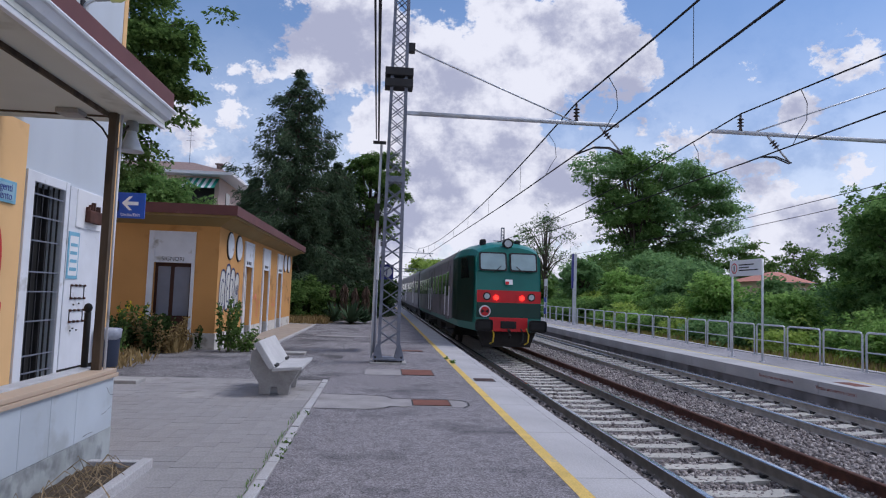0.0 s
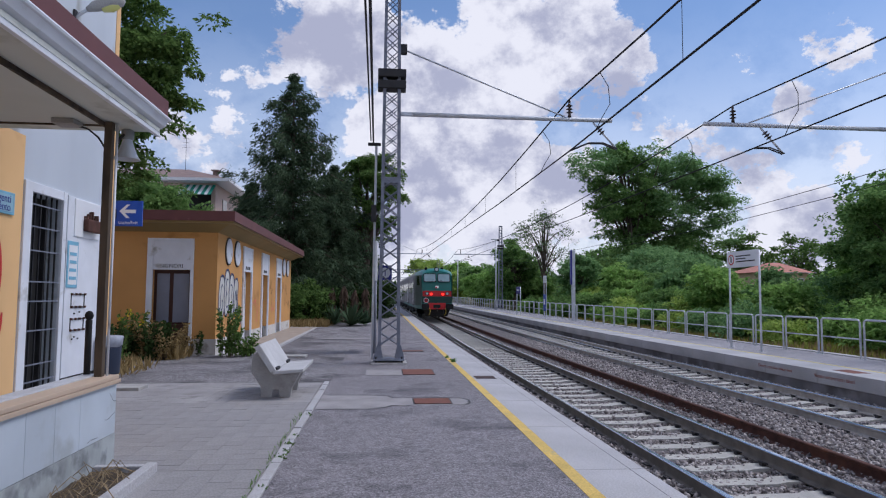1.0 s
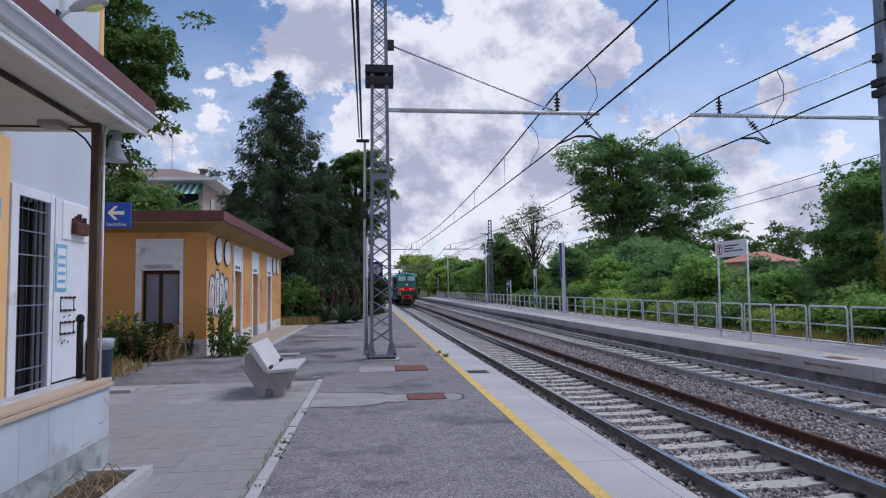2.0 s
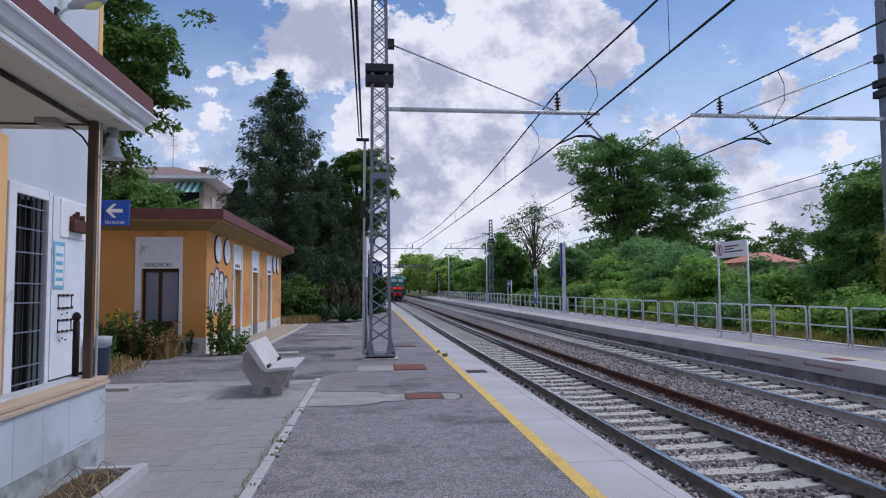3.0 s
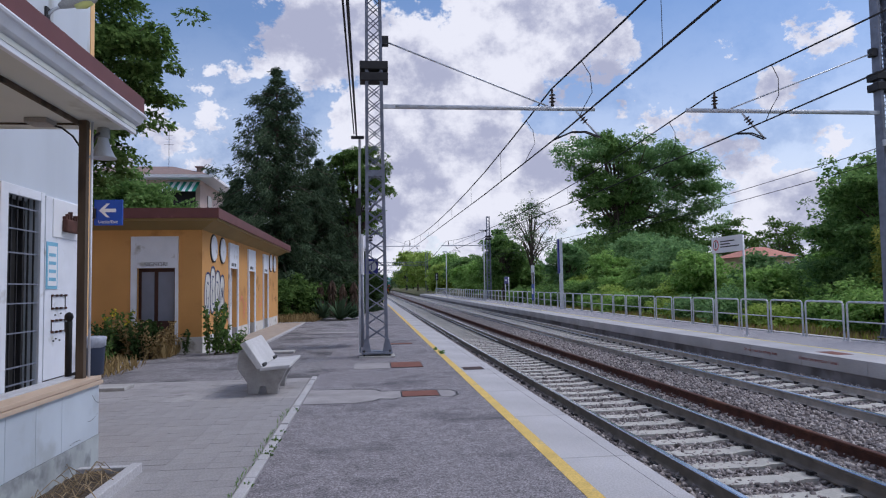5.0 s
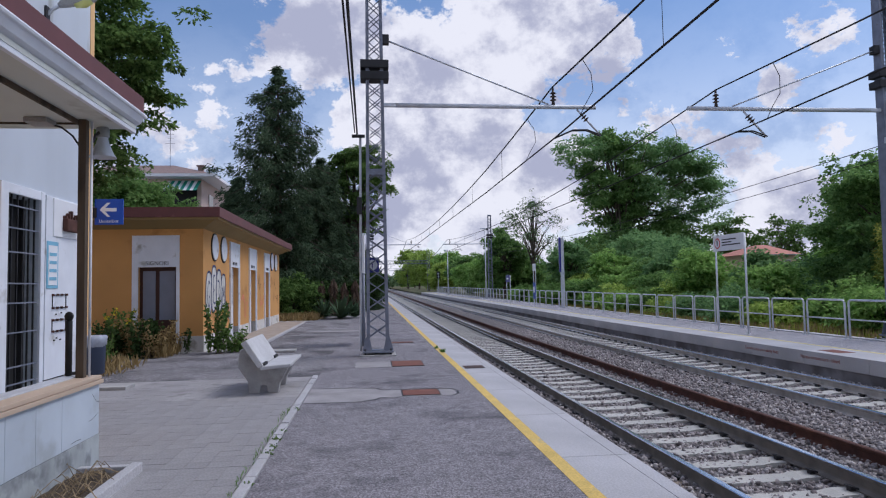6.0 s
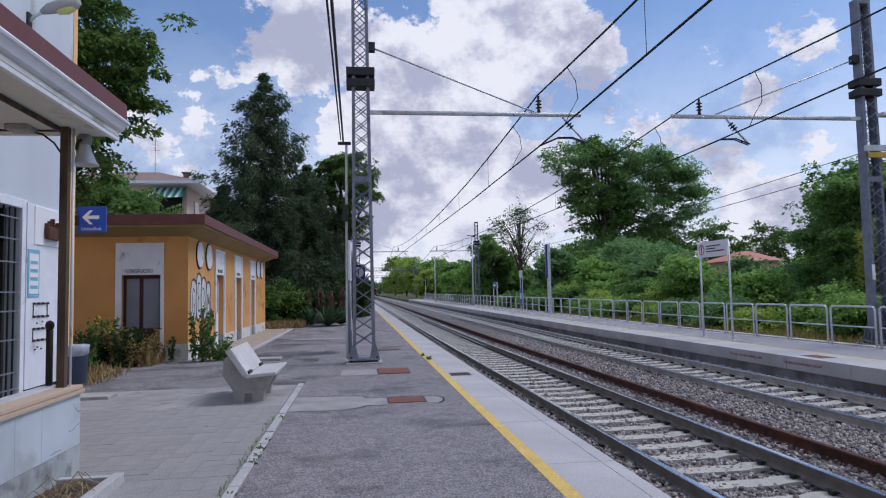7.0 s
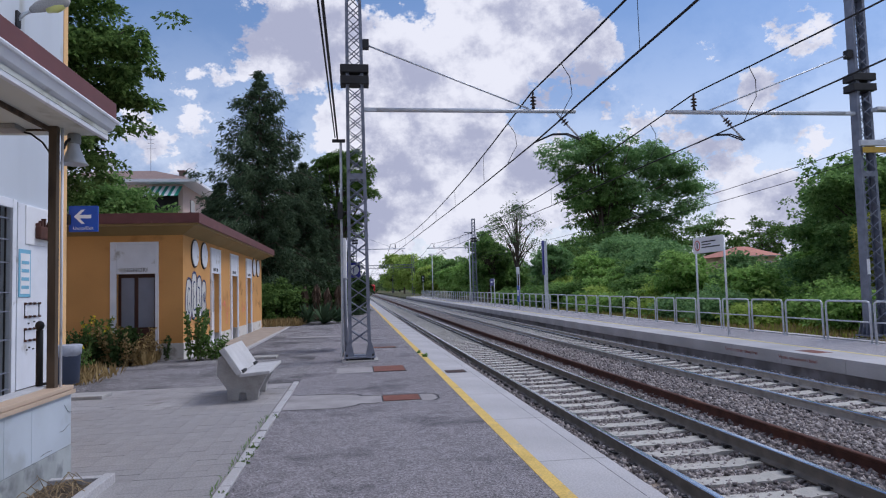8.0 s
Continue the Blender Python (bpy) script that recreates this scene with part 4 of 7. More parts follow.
part("disc", ring, SIGN_WHITE, ns)
words("digit", "1", 0.2, DEEP_BLUE, ns, pose(-0.11, 0.16, 2.055, 90, 0, 0))
part("safety_plate", boxed(-0.27, -0.18, -0.155, -0.15, 1.7, 2.1), SIGN_WHITE, m2, "white safety notice plate")
# linear lamp: grey housing over a bar whose lit look is yellow paint
part("yellow_bracket", boxed(-0.2, 1.3, -0.25, -0.18, 4.9, 5.05, bev=0.01), paint("lamp_lit_yellow", rgb(196, 160, 60), 0.5), m2, "underside of a linear lamp, its light put into the yellow")
part("side_bracket", boxed(-0.3, 1.3, -0.25, -0.18, 5.08, 5.24, bev=0.01), GALV, m2)


def stroke(bm, pts, r, o, wall_x):
    """A painted ribbon of (y, z) points on a wall that faces +x, rounded by subdividing."""
    for _ in range(2):
        q = [pts[0]]
        for a, c in zip(pts, pts[1:]):
            q += [(a[0] * 0.75 + c[0] * 0.25, a[1] * 0.75 + c[1] * 0.25), (a[0] * 0.25 + c[0] * 0.75, a[1] * 0.25 + c[1] * 0.75)]
        pts = q + [pts[-1]]
    n = len(pts)
    pairs = []
    for i, p in enumerate(pts):
        a, c = pts[max(0, i - 1)], pts[min(n - 1, i + 1)]
        dx, dz = c[0] - a[0], c[1] - a[1]
        ln = math.hypot(dx, dz) or 1
        nx, nz = -dz / ln * r, dx / ln * r
        pairs.append([bm.verts.new((wall_x + o + 0.0002 * i, p[0] + s * nx, p[1] + s * nz)) for s in (-1, 1)])
    for a, c in zip(pairs, pairs[1:]):
        bm.faces.new((a[0], c[0], c[1], a[1]))


# ---- station building beside the platform ----
FX = -3.95        # plane of the facade


def station():
    b = thing("station_building", "old station building in white and peach plaster with a canopy", "station building", (0, 0, 0))
    tagged(b, kind="structure")
    w = bmesh.new()
    # facade with a barred window opening; wall is 0.3 m thick
    for y0, y1, z0, z1 in ((-14, 7.585, -0.05, 11.0), (8.30, 9.78, -0.05, 11.0), (7.585, 8.30, -0.05, 0.30), (7.585, 8.30, 2.716, 11.0)):
        box(w, FX - 0.3, FX, y0, y1, z0, z1)
    part("front_wall", w, PLASTER_WHITE, b, "white plastered wall")
    part("side_wall", boxed(-13, FX - 0.3, 9.48, 9.78, -0.05, 11.0), PLASTER_PEACH, b)
    part("side_wall", boxed(-13, FX - 0.3, -14, -13.7, -0.05, 11.0), PLASTER_PEACH, b)
    part("rear_wall", boxed(-13.3, -13, -14, 9.78, -0.05, 11.0), PLASTER_PEACH, b)
    part("roof", boxed(-13.6, FX + 0.3, -14.3, 10.1, 11.0, 11.3), FASCIA_RED, b)
    part("peach_field", boxed(FX, FX + 0.008, -14, 7.42, 0.0, 3.3), PLASTER_PEACH, b, "peach plaster field")
    part("corner_strip", boxed(FX, FX + 0.012, 9.45, 9.785, 0.0, 3.4), PLASTER_PEACH, b, "peach corner strip")
    part("corner_strip", boxed(FX, FX + 0.012, 9.66, 9.785, 3.4, 11.0), PLASTER_PEACH, b, "peach corner strip")
    part("window_jamb", boxed(FX, FX + 0.03, 7.43, 7.585, 0.25, 2.825, bev=0.006), WHITE_PAINT, b)
    part("window_jamb", boxed(FX, FX + 0.03, 8.30, 8.39, 0.25, 2.825, bev=0.006), WHITE_PAINT, b)
    part("window_lintel", boxed(FX, FX + 0.026, 7.585, 8.30, 2.716, 2.825, bev=0.006), WHITE_PAINT, b)
    # matte black pane: the darkness of the unlit room put into its colour
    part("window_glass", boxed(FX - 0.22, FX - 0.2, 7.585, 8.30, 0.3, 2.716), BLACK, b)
    for y in (7.59, 7.92, 8.235):
        part("window_frame", boxed(FX - 0.2, FX - 0.15, y, y + 0.06, 0.3, 2.716), DARK, b)
    g = part("window_grille", boxed(FX - 0.03, FX - 0.005, 7.59, 7.62, 0.3, 2.716), DARK, b, "steel bar window grille")
    for k in range(1, 6):
        part("upright_bar", boxed(FX - 0.03, FX - 0.012, 7.60 + 0.125 * k, 7.616 + 0.125 * k, 0.3, 2.716), DARK, g)
    for z in (0.59, 0.78, 1.16, 1.49, 1.71, 2.06, 2.33, 2.58):
        part("cross_bar", boxed(FX - 0.012, FX + 0.0, 7.59, 8.298, z, z + 0.016), MAST_GREY, g)
    # white service door at the end of the wall
    d = part("service_door", boxed(FX, FX + 0.035, 8.405, 9.33, 0.56, 2.80, bev=0.005), WHITE_PAINT, b, "white sheet metal door with hinge brackets")
    # black strip on the solid wall, coloured as the dark below the door
    part("door_gap", boxed(FX + 0.0, FX + 0.02, 8.42, 9.36, 0.44, 0.56), BLACK, d)
    for z in (1.13, 1.27, 1.42, 1.58):
        part("bracket", boxed(FX + 0.035, FX + 0.05, 8.57, 8.94, z - 0.005, z + 0.005), DARK, d)
        for y in (8.575, 8.69, 8.80, 8.93):
            part("bolt", boxed(FX + 0.035, FX + 0.065, y - 0.010, y + 0.010, z - 0.014, z + 0.014, bev=0.003), RUST, d)
    for z0 in (1.13, 1.42):
        for y in (8.575, 8.935):
            part("bracket_side", boxed(FX + 0.035, FX + 0.045, y - 0.004, y + 0.004, z0, z0 + 0.15), DARK, d)
    for y, z in ((8.62, 1.01), (8.68, 1.035), (8.78, 1.01), (8.66, 1.33), (8.80, 1.345)):
        part("old_fixing", boxed(FX + 0.036, FX + 0.048, y, y + 0.022, z, z + 0.018), BLACK, d)
    pl = part("fitting_plate", boxed(FX + 0.0, FX + 0.05, 8.57, 9.277, 2.308, 2.785, bev=0.008), SIGN_WHITE, b, "white backing plate of a lost lamp")
    part("rusty_stub", boxed(FX + 0.05, FX + 0.12, 8.787, 9.169, 2.389, 2.553, bev=0.02), RUST, pl, "rusty broken lamp stub")
    for k in range(5):
        part("rust_shard", boxed(FX + 0.05, FX + 0.1, 8.80 + 0.075 * k, 8.825 + 0.075 * k, 2.553, 2.59 + 0.035 * (k % 3)), RUST, pl)
    nt_ = part("notice", boxed(FX + 0.035, FX + 0.045, 8.419, 8.705, 1.66, 2.24, bev=0.003), SIGN_CYAN, b, "cyan and white notice plate")
    part("notice_field", boxed(FX + 0.045, FX + 0.048, 8.45, 8.675, 1.70, 2.19), SIGN_WHITE, nt_)
    for k in range(4):
        part("text_bar", boxed(FX + 0.048, FX + 0.051, 8.47, 8.65, 1.76 + 0.10 * k, 1.80 + 0.10 * k), SIGN_CYAN, nt_)
    s = part("office_sign", boxed(FX + 0.01, FX + 0.03, 6.184, 7.233, 2.403, 2.635, bev=0.006), SIGN_CYAN, b, "pale blue office sign with dark blue words")
    part("sign_field", boxed(FX + 0.03, FX + 0.033, 6.22, 7.19, 2.43, 2.607), paint("sign_pale", rgb(150, 186, 204), 0.4, bump=0), s)
    words("sign_text", "dirigenti", 0.116, DEEP_BLUE, s, pose(FX + 0.035, 7.15, 2.525, 90, 0, 90), "RIGHT")
    words("sign_text", "movimento", 0.116, DEEP_BLUE, s, pose(FX + 0.035, 7.15, 2.437, 90, 0, 90), "RIGHT")
    # red and white graffiti on the peach field
    for pts, m, r in (([(6.82, 2.17), (6.96, 2.20), (7.04, 2.04), (7.07, 1.74), (7.01, 1.39), (6.93, 1.12)], INK_RED, 0.022),
                      ([(6.66, 1.80), (6.82, 1.87), (6.93, 1.74), (6.96, 1.39), (6.99, 1.26)], INK_RED, 0.019),
                      ([(6.66, 1.19), (6.87, 0.92), (7.04, 0.98), (7.12, 1.26), (7.12, 1.39)], INK_RED, 0.016),
                      ([(6.80, 2.08), (6.93, 2.01), (6.97, 1.60), (6.96, 1.19), (6.93, 0.98)], INK_WHITE, 0.07)):
        bm = bmesh.new()
        stroke(bm, pts, r, 0.0155 if m is INK_RED else 0.0095, FX)
        part("graffiti_stroke", bm, m, b)

    # parapet with marble slabs and travertine ledge, cement plinth
    part("parapet_core", boxed(-2.85, -2.60, -10, 6.57, -0.05, 0.74), PLINTH, b)
    part("plinth", boxed(-2.62, -2.57, -10, 6.60, -0.05, 0.268, bev=0.004), PLINTH, b, "weathered cement plinth")
    y = 6.595
    for wd in (0.75, 0.43, 0.43, 0.43, 0.43, 0.43, 0.43, 0.6):
        part("marble_slab", boxed(-2.615, -2.572, y - wd + 0.004, y, 0.272, 0.738, bev=0.003), MARBLE, b)
        y -= wd
    for path in ([(6.44, 0.66), (6.50, 0.60), (6.54, 0.575), (6.595, 0.57)], [(6.36, 0.43), (6.42, 0.425), (6.50, 0.45), (6.57, 0.47)], [(6.0, 0.30), (6.08, 0.31), (6.2, 0.305)]):
        bm = bmesh.new()
        stroke(bm, path, 0.0022, 0.0015, -2.572)
        part("crack", bm, DARK, b)
    part("ledge", boxed(-2.88, -2.545, -10, 6.63, 0.74, 0.775, bev=0.004), TRAVERTINE, b, "worn travertine ledge")
    part("ledge", boxed(-2.87, -2.56, -10, 6.62, 0.779, 0.815, bev=0.006), TRAVERTINE, b)
    part("window_board", boxed(-2.86, -2.72, -10, 6.55, 0.815, 0.83, bev=0.003), GALV, b, "grey metal sill strip")
    # canopy
    part("soffit", boxed(FX, -2.33, -10, 6.80, 3.23, 3.27), SOFFIT, b, "pale painted canopy soffit")
    part("inner_soffit", boxed(FX, -2.74, -10, 6.42, 3.20, 3.226), SOFFIT, b)
    part("soffit_trim", boxed(-2.74, -2.715, -10, 6.47, 3.185, 3.227), POST_WOOD, b)
    part("soffit_trim", boxed(FX, -2.74, 6.42, 6.445, 3.185, 3.227), POST_WOOD, b)
    part("canopy_edge", prism(bmesh.new(), [(-3.9, 3.27), (-2.36, 3.27), (-2.30, 3.30), (-2.27, 3.36), (-3.9, 3.37)], -10, 6.86), WHITE_PAINT, b, "white canopy edge moulding")
    # dark strip added as the shadow line between moulding and fascia
    part("canopy_joint", boxed(-2.31, -2.276, -10, 6.88, 3.382, 3.398), DARK, b, "dark strip standing for the shadow gap under the fascia")
    part("drip_board", boxed(-2.375, -2.335, -10, 6.83, 3.19, 3.232, bev=0.004), WHITE_PAINT, b, "flaking white drip board")
    part("canopy_gutter", tubed([(-2.27, -10, 3.38), (-2.27, 6.9, 3.38)], 0.022, 8), WHITE_PAINT, b)
    part("canopy_fascia", boxed(-2.36, -2.29, -10, 6.92, 3.40, 3.58, bev=0.005), FASCIA_RED, b, "red-brown canopy fascia")
    part("canopy_fascia", boxed(FX, -2.36, 6.85, 6.92, 3.40, 3.58), FASCIA_RED, b)
    part("canopy_top", boxed(FX, -2.36, -10, 6.85, 3.37, 3.56), SOFFIT, b)
    part("porch_floor", boxed(FX, -2.85, -10, 6.57, -0.05, 0.10), CONCRETE, b)
    # corner post and black pipe
    part("corner_post", boxed(-2.712, -2.64, 6.41, 6.48, 0.81, 3.23, bev=0.006), POST_WOOD, b, "flaking dark corner post")
    part("white_pipe", tubed([(-2.627, 6.50, 0.81), (-2.627, 6.50, 3.23)], 0.013, 8), WHITE_PAINT, b, "thin white pipe along the post", smooth=True)
    part("black_bollard", tubed([(-2.81, 6.50, 0.81), (-2.81, 6.50, 1.34)], 0.03, 10), BLACK, b, "black iron post with a ball top", smooth=True)
    ball = bmesh.new()
    lathe(ball, [(0.012, 1.335), (0.03, 1.35), (0.04, 1.38), (0.03, 1.41), (0.008, 1.425)], (-2.81, 6.50, 0), "z", 12)
    part("ball_top", ball, BLACK, b, smooth=True)
    part("cable", tubed([(-3.0, 6.3, 3.17), (-2.86, 6.4, 3.15), (-2.78, 6.45, 3.08), (-2.71, 6.5, 2.95)], 0.010, 5), BLACK, b)
    part("conduit_box", boxed(-3.1, -2.9, 6.2, 6.4, 3.15, 3.2, bev=0.01), CONCRETE, b)
    return b


station()


def loudspeaker():
    t = thing("horn_loudspeaker", "grey horn loudspeaker hung under the canopy end", "loudspeaker", (-2.62, 6.74, 3.05))
    part("bracket", tubed([(-0.02, -0.18, 0.0), (-0.03, -0.1, 0.08), (0, 0, 0.16), (0, 0, 0.19)], 0.014, 6), DARK, t)
    bm = bmesh.new()
    lathe(bm, [(0.05, 0.16), (0.052, 0.10), (0.045, 0.08), (0.06, 0.02), (0.10, -0.08), (0.128, -0.12), (0.118, -0.12), (0.045, -0.03)], (0, 0, 0), "z", 22)
    h = part("horn", bm, PLASTER_WHITE, t, "grey-white flared horn", smooth=True)
    bm = bmesh.new()
    lathe(bm, [(0.055, 0.08), (0.06, 0.09), (0.06, 0.17), (0.045, 0.185)], (0, 0, 0), "z", 18)
    part("driver", bm, PLINTH, h, smooth=True)
    return t


loudspeaker()


def exit_sign():
    t = thing("exit_sign", "faded blue exit sign with a white arrow on the corner", "sign", (FX, 9.66, 2.57))
    p = part("panel", boxed(0.02, 0.41, 0.17, 0.20, 0.0, 0.37, bev=0.004), SIGN_BLUE, t, "scratched blue panel")
    bm = bmesh.new()
    prism(bm, [(0.09, 0.215), (0.19, 0.315), (0.235, 0.315), (0.165, 0.24), (0.32, 0.24), (0.32, 0.19), (0.165, 0.19), (0.235, 0.115), (0.19, 0.115)], 0.164, 0.17)
    part("arrow", bm, SIGN_WHITE, p)
    words("sign_text", "Uscita/Exit", 0.062, SIGN_WHITE, p, pose(0.215, 0.166, 0.03, 90, 0, 0))
    part("bracket", boxed(0.0, 0.05, 0.14, 0.17, 0.1, 0.24), DARK, t)
    return t


exit_sign()


def wall_lamp():
    t = thing("wall_lamp", "grey street lamp head on a wall arm above the canopy", "lamp", (FX, 8.39, 5.08))
    part("arm", tubed([(0, 0, -0.06), (0.08, 0, 0.03), (0.20, 0, 0.09)], 0.022, 8), GALV, t, smooth=True)
    part("wall_plate", boxed(0.0, 0.03, -0.05, 0.05, -0.14, 0.06, bev=0.01), DARK, t)
    bm = bmesh.new()
    tube(bm, [(0.15, 0, 0.075), (0.24, 0, 0.12), (0.42, 0, 0.175), (0.56, 0, 0.21), (0.60, 0, 0.215)], [0.03, 0.065, 0.085, 0.07, 0.03], 12)
    part("head", bm, CONCRETE, t, smooth=True)
    part("lens", tubed([(0.34, 0, 0.09), (0.45, 0, 0.12), (0.54, 0, 0.15)], [0.04, 0.062, 0.04], 10), paint("lamp_lens", rgb(200, 200, 120), 0.3, bump=0), t, "yellowed lamp lens", smooth=True)
    return t


wall_lamp()


def litter_bin():
    t = thing("litter_bin", "dark blue plastic litter bin with a pale bag on a bracket", "bin", (-3.76, 9.42, 0))
    part("wall_bracket", boxed(-0.19, -0.13, -0.05, 0.05, 0.6, 1.0), DARK, t)
    bm = bmesh.new()
    lathe(bm, [(0.13, 0.50), (0.14, 0.51), (0.158, 0.97), (0.168, 1.0), (0.158, 1.0), (0.145, 0.65)], (0, 0, 0), "z", 24)
    part("bucket", bm, BIN_BLUE, t, smooth=True)
    bm = bmesh.new()
    rng = random.Random(3)
    lathe(bm, [(0.163, 0.91), (0.167, 0.95), (0.174, 1.005), (0.152, 1.015)], (0, 0, 0), "z", 24)
    for v in bm.verts:
        if v.co.z < 0.93:
            v.co.z -= rng.uniform(0, 0.06)
    part("bag", bm, BAG, t, "pale plastic bag over the rim", smooth=True)
    return t


litter_bin()


def planter():
    t = thing("planting_bed", "planting bed of dry soil with a pale kerb along the wall", "planting bed", (0, 0, 0))
    bm = bmesh.new()
    n, m = 10, 60
    vs = [[bm.verts.new((-2.57 + 0.44 * i / n, 0.5 + 5.62 * j / m, 0.03 + 0.05 * noise.noise(Vector((i * 0.9, j * 0.6, 2))))) for i in range(n + 1)] for j in range(m + 1)]
    for a, b in zip(vs, vs[1:]):
        for i in range(n):
            bm.faces.new((a[i], a[i + 1], b[i + 1], b[i]))
    part("soil", bm, SOIL, t, "dry brown soil with dead stalks", smooth=True)
    part("kerb", boxed(-2.13, -2.04, 0.5, 6.2, -0.01, 0.085, bev=0.01), COPING, t, "white-grey kerb")
    part("kerb", boxed(-2.57, -2.13, 6.12, 6.2, -0.01, 0.07, bev=0.01), COPING, t)
    rng = random.Random(8)
    bm = bmesh.new()
    for _ in range(110):
        x, y, a, l = rng.uniform(-2.52, -2.17), rng.uniform(3.6, 6.05), rng.uniform(0, 6.28), rng.uniform(0.08, 0.3)
        tube(bm, [(x, y, 0.05), (x + l * 0.5 * math.cos(a), y + l * 0.5 * math.sin(a), 0.05 + rng.uniform(0.03, 0.12)), (x + l * math.cos(a), y + l * math.sin(a), 0.05)], 0.004, 3)
    part("dead_straw", bm, paint("dead_stalk", rgb(146, 128, 100), 0.9, bump=0), t, "dry broken stalks")
    return t


planter()


def bench():
    t = thing("bench", "weathered concrete platform bench with slab seat and back", "bench", (-1.72, 10.95, 0))
    for y in (-0.42, 0.42):
        out = [(-0.18, 0), (-0.02, 0), (0.0, 0.12), (0.09, 0.12), (0.11, 0), (0.27, 0), (0.29, 0.14), (0.42, 0.385), (0.02, 0.37), (-0.22, 0.72), (-0.32, 0.66), (-0.34, 0.40), (-0.19, 0.18)]
        bm = prism(bmesh.new(), out, y - 0.06, y + 0.06)
        part("leg", bm, CONCRETE, t)
    part("seat", prism(bmesh.new(), [(0.04, 0.385), (0.49, 0.42), (0.49, 0.47), (0.04, 0.44)], -0.75, 0.75), paint("bench_slab", (0.52, 0.52, 0.53, 1), 0.85, vary=0.1, scale=3, fine=50, bump=0.3, grain=0.1, stain=(0.36, 0.35, 0.35, 1), stain_at=0.62), t, "pale concrete seat slab")
    part("backrest", prism(bmesh.new(), [(0.005, 0.41), (0.085, 0.45), (-0.17, 0.84), (-0.25, 0.79)], -0.75, 0.75), bpy.data.materials["bench_slab"], t, "pale concrete back slab")
    part("bracket", boxed(0.02, 0.10, -0.70, -0.40, 0.43, 0.485), BLACK, t)
    part("bracket", boxed(0.02, 0.10, 0.40, 0.70, 0.43, 0.485), BLACK, t)
    for p in t.children:
        bmx = bmesh.new()
        bmx.from_mesh(p.data)
        bmesh.ops.bevel(bmx, geom=bmx.edges[:], offset=0.008, segments=1, affect="EDGES")
        bmx.to_mesh(p.data)
        bmx.free()
    return t


bench()


def lid_slab(x, y):
    t = thing("concrete_slab", "small loose concrete slab on the paving", "slab", (x, y, 0))
    part("lid", boxed(-0.3, 0.3, -0.22, 0.22, 0, 0.06, bev=0.012), CONCRETE, t)


lid_slab(-4.3, 11.5)
lid_slab(-2.25, 17.2)


def notice_frame():
    t = thing("notice_board", "grey steel notice board on two posts, edge to the tracks", "notice board", (-0.24, 18.8, 0))
    for y in (-0.5, 0.5):
        part("post", tubed([(0, y, -0.01), (0, y, 2.7)], 0.04, 8), MAST_GREY, t, smooth=True)
    part("panel", boxed(-0.05, 0.05, -0.7, 0.7, 2.0, 3.1, bev=0.01), SIGN_WHITE, t, "white panel")
    part("panel", boxed(-0.04, 0.04, -0.5, 0.5, 0.6, 1.95, bev=0.01), GALV, t)


notice_frame()


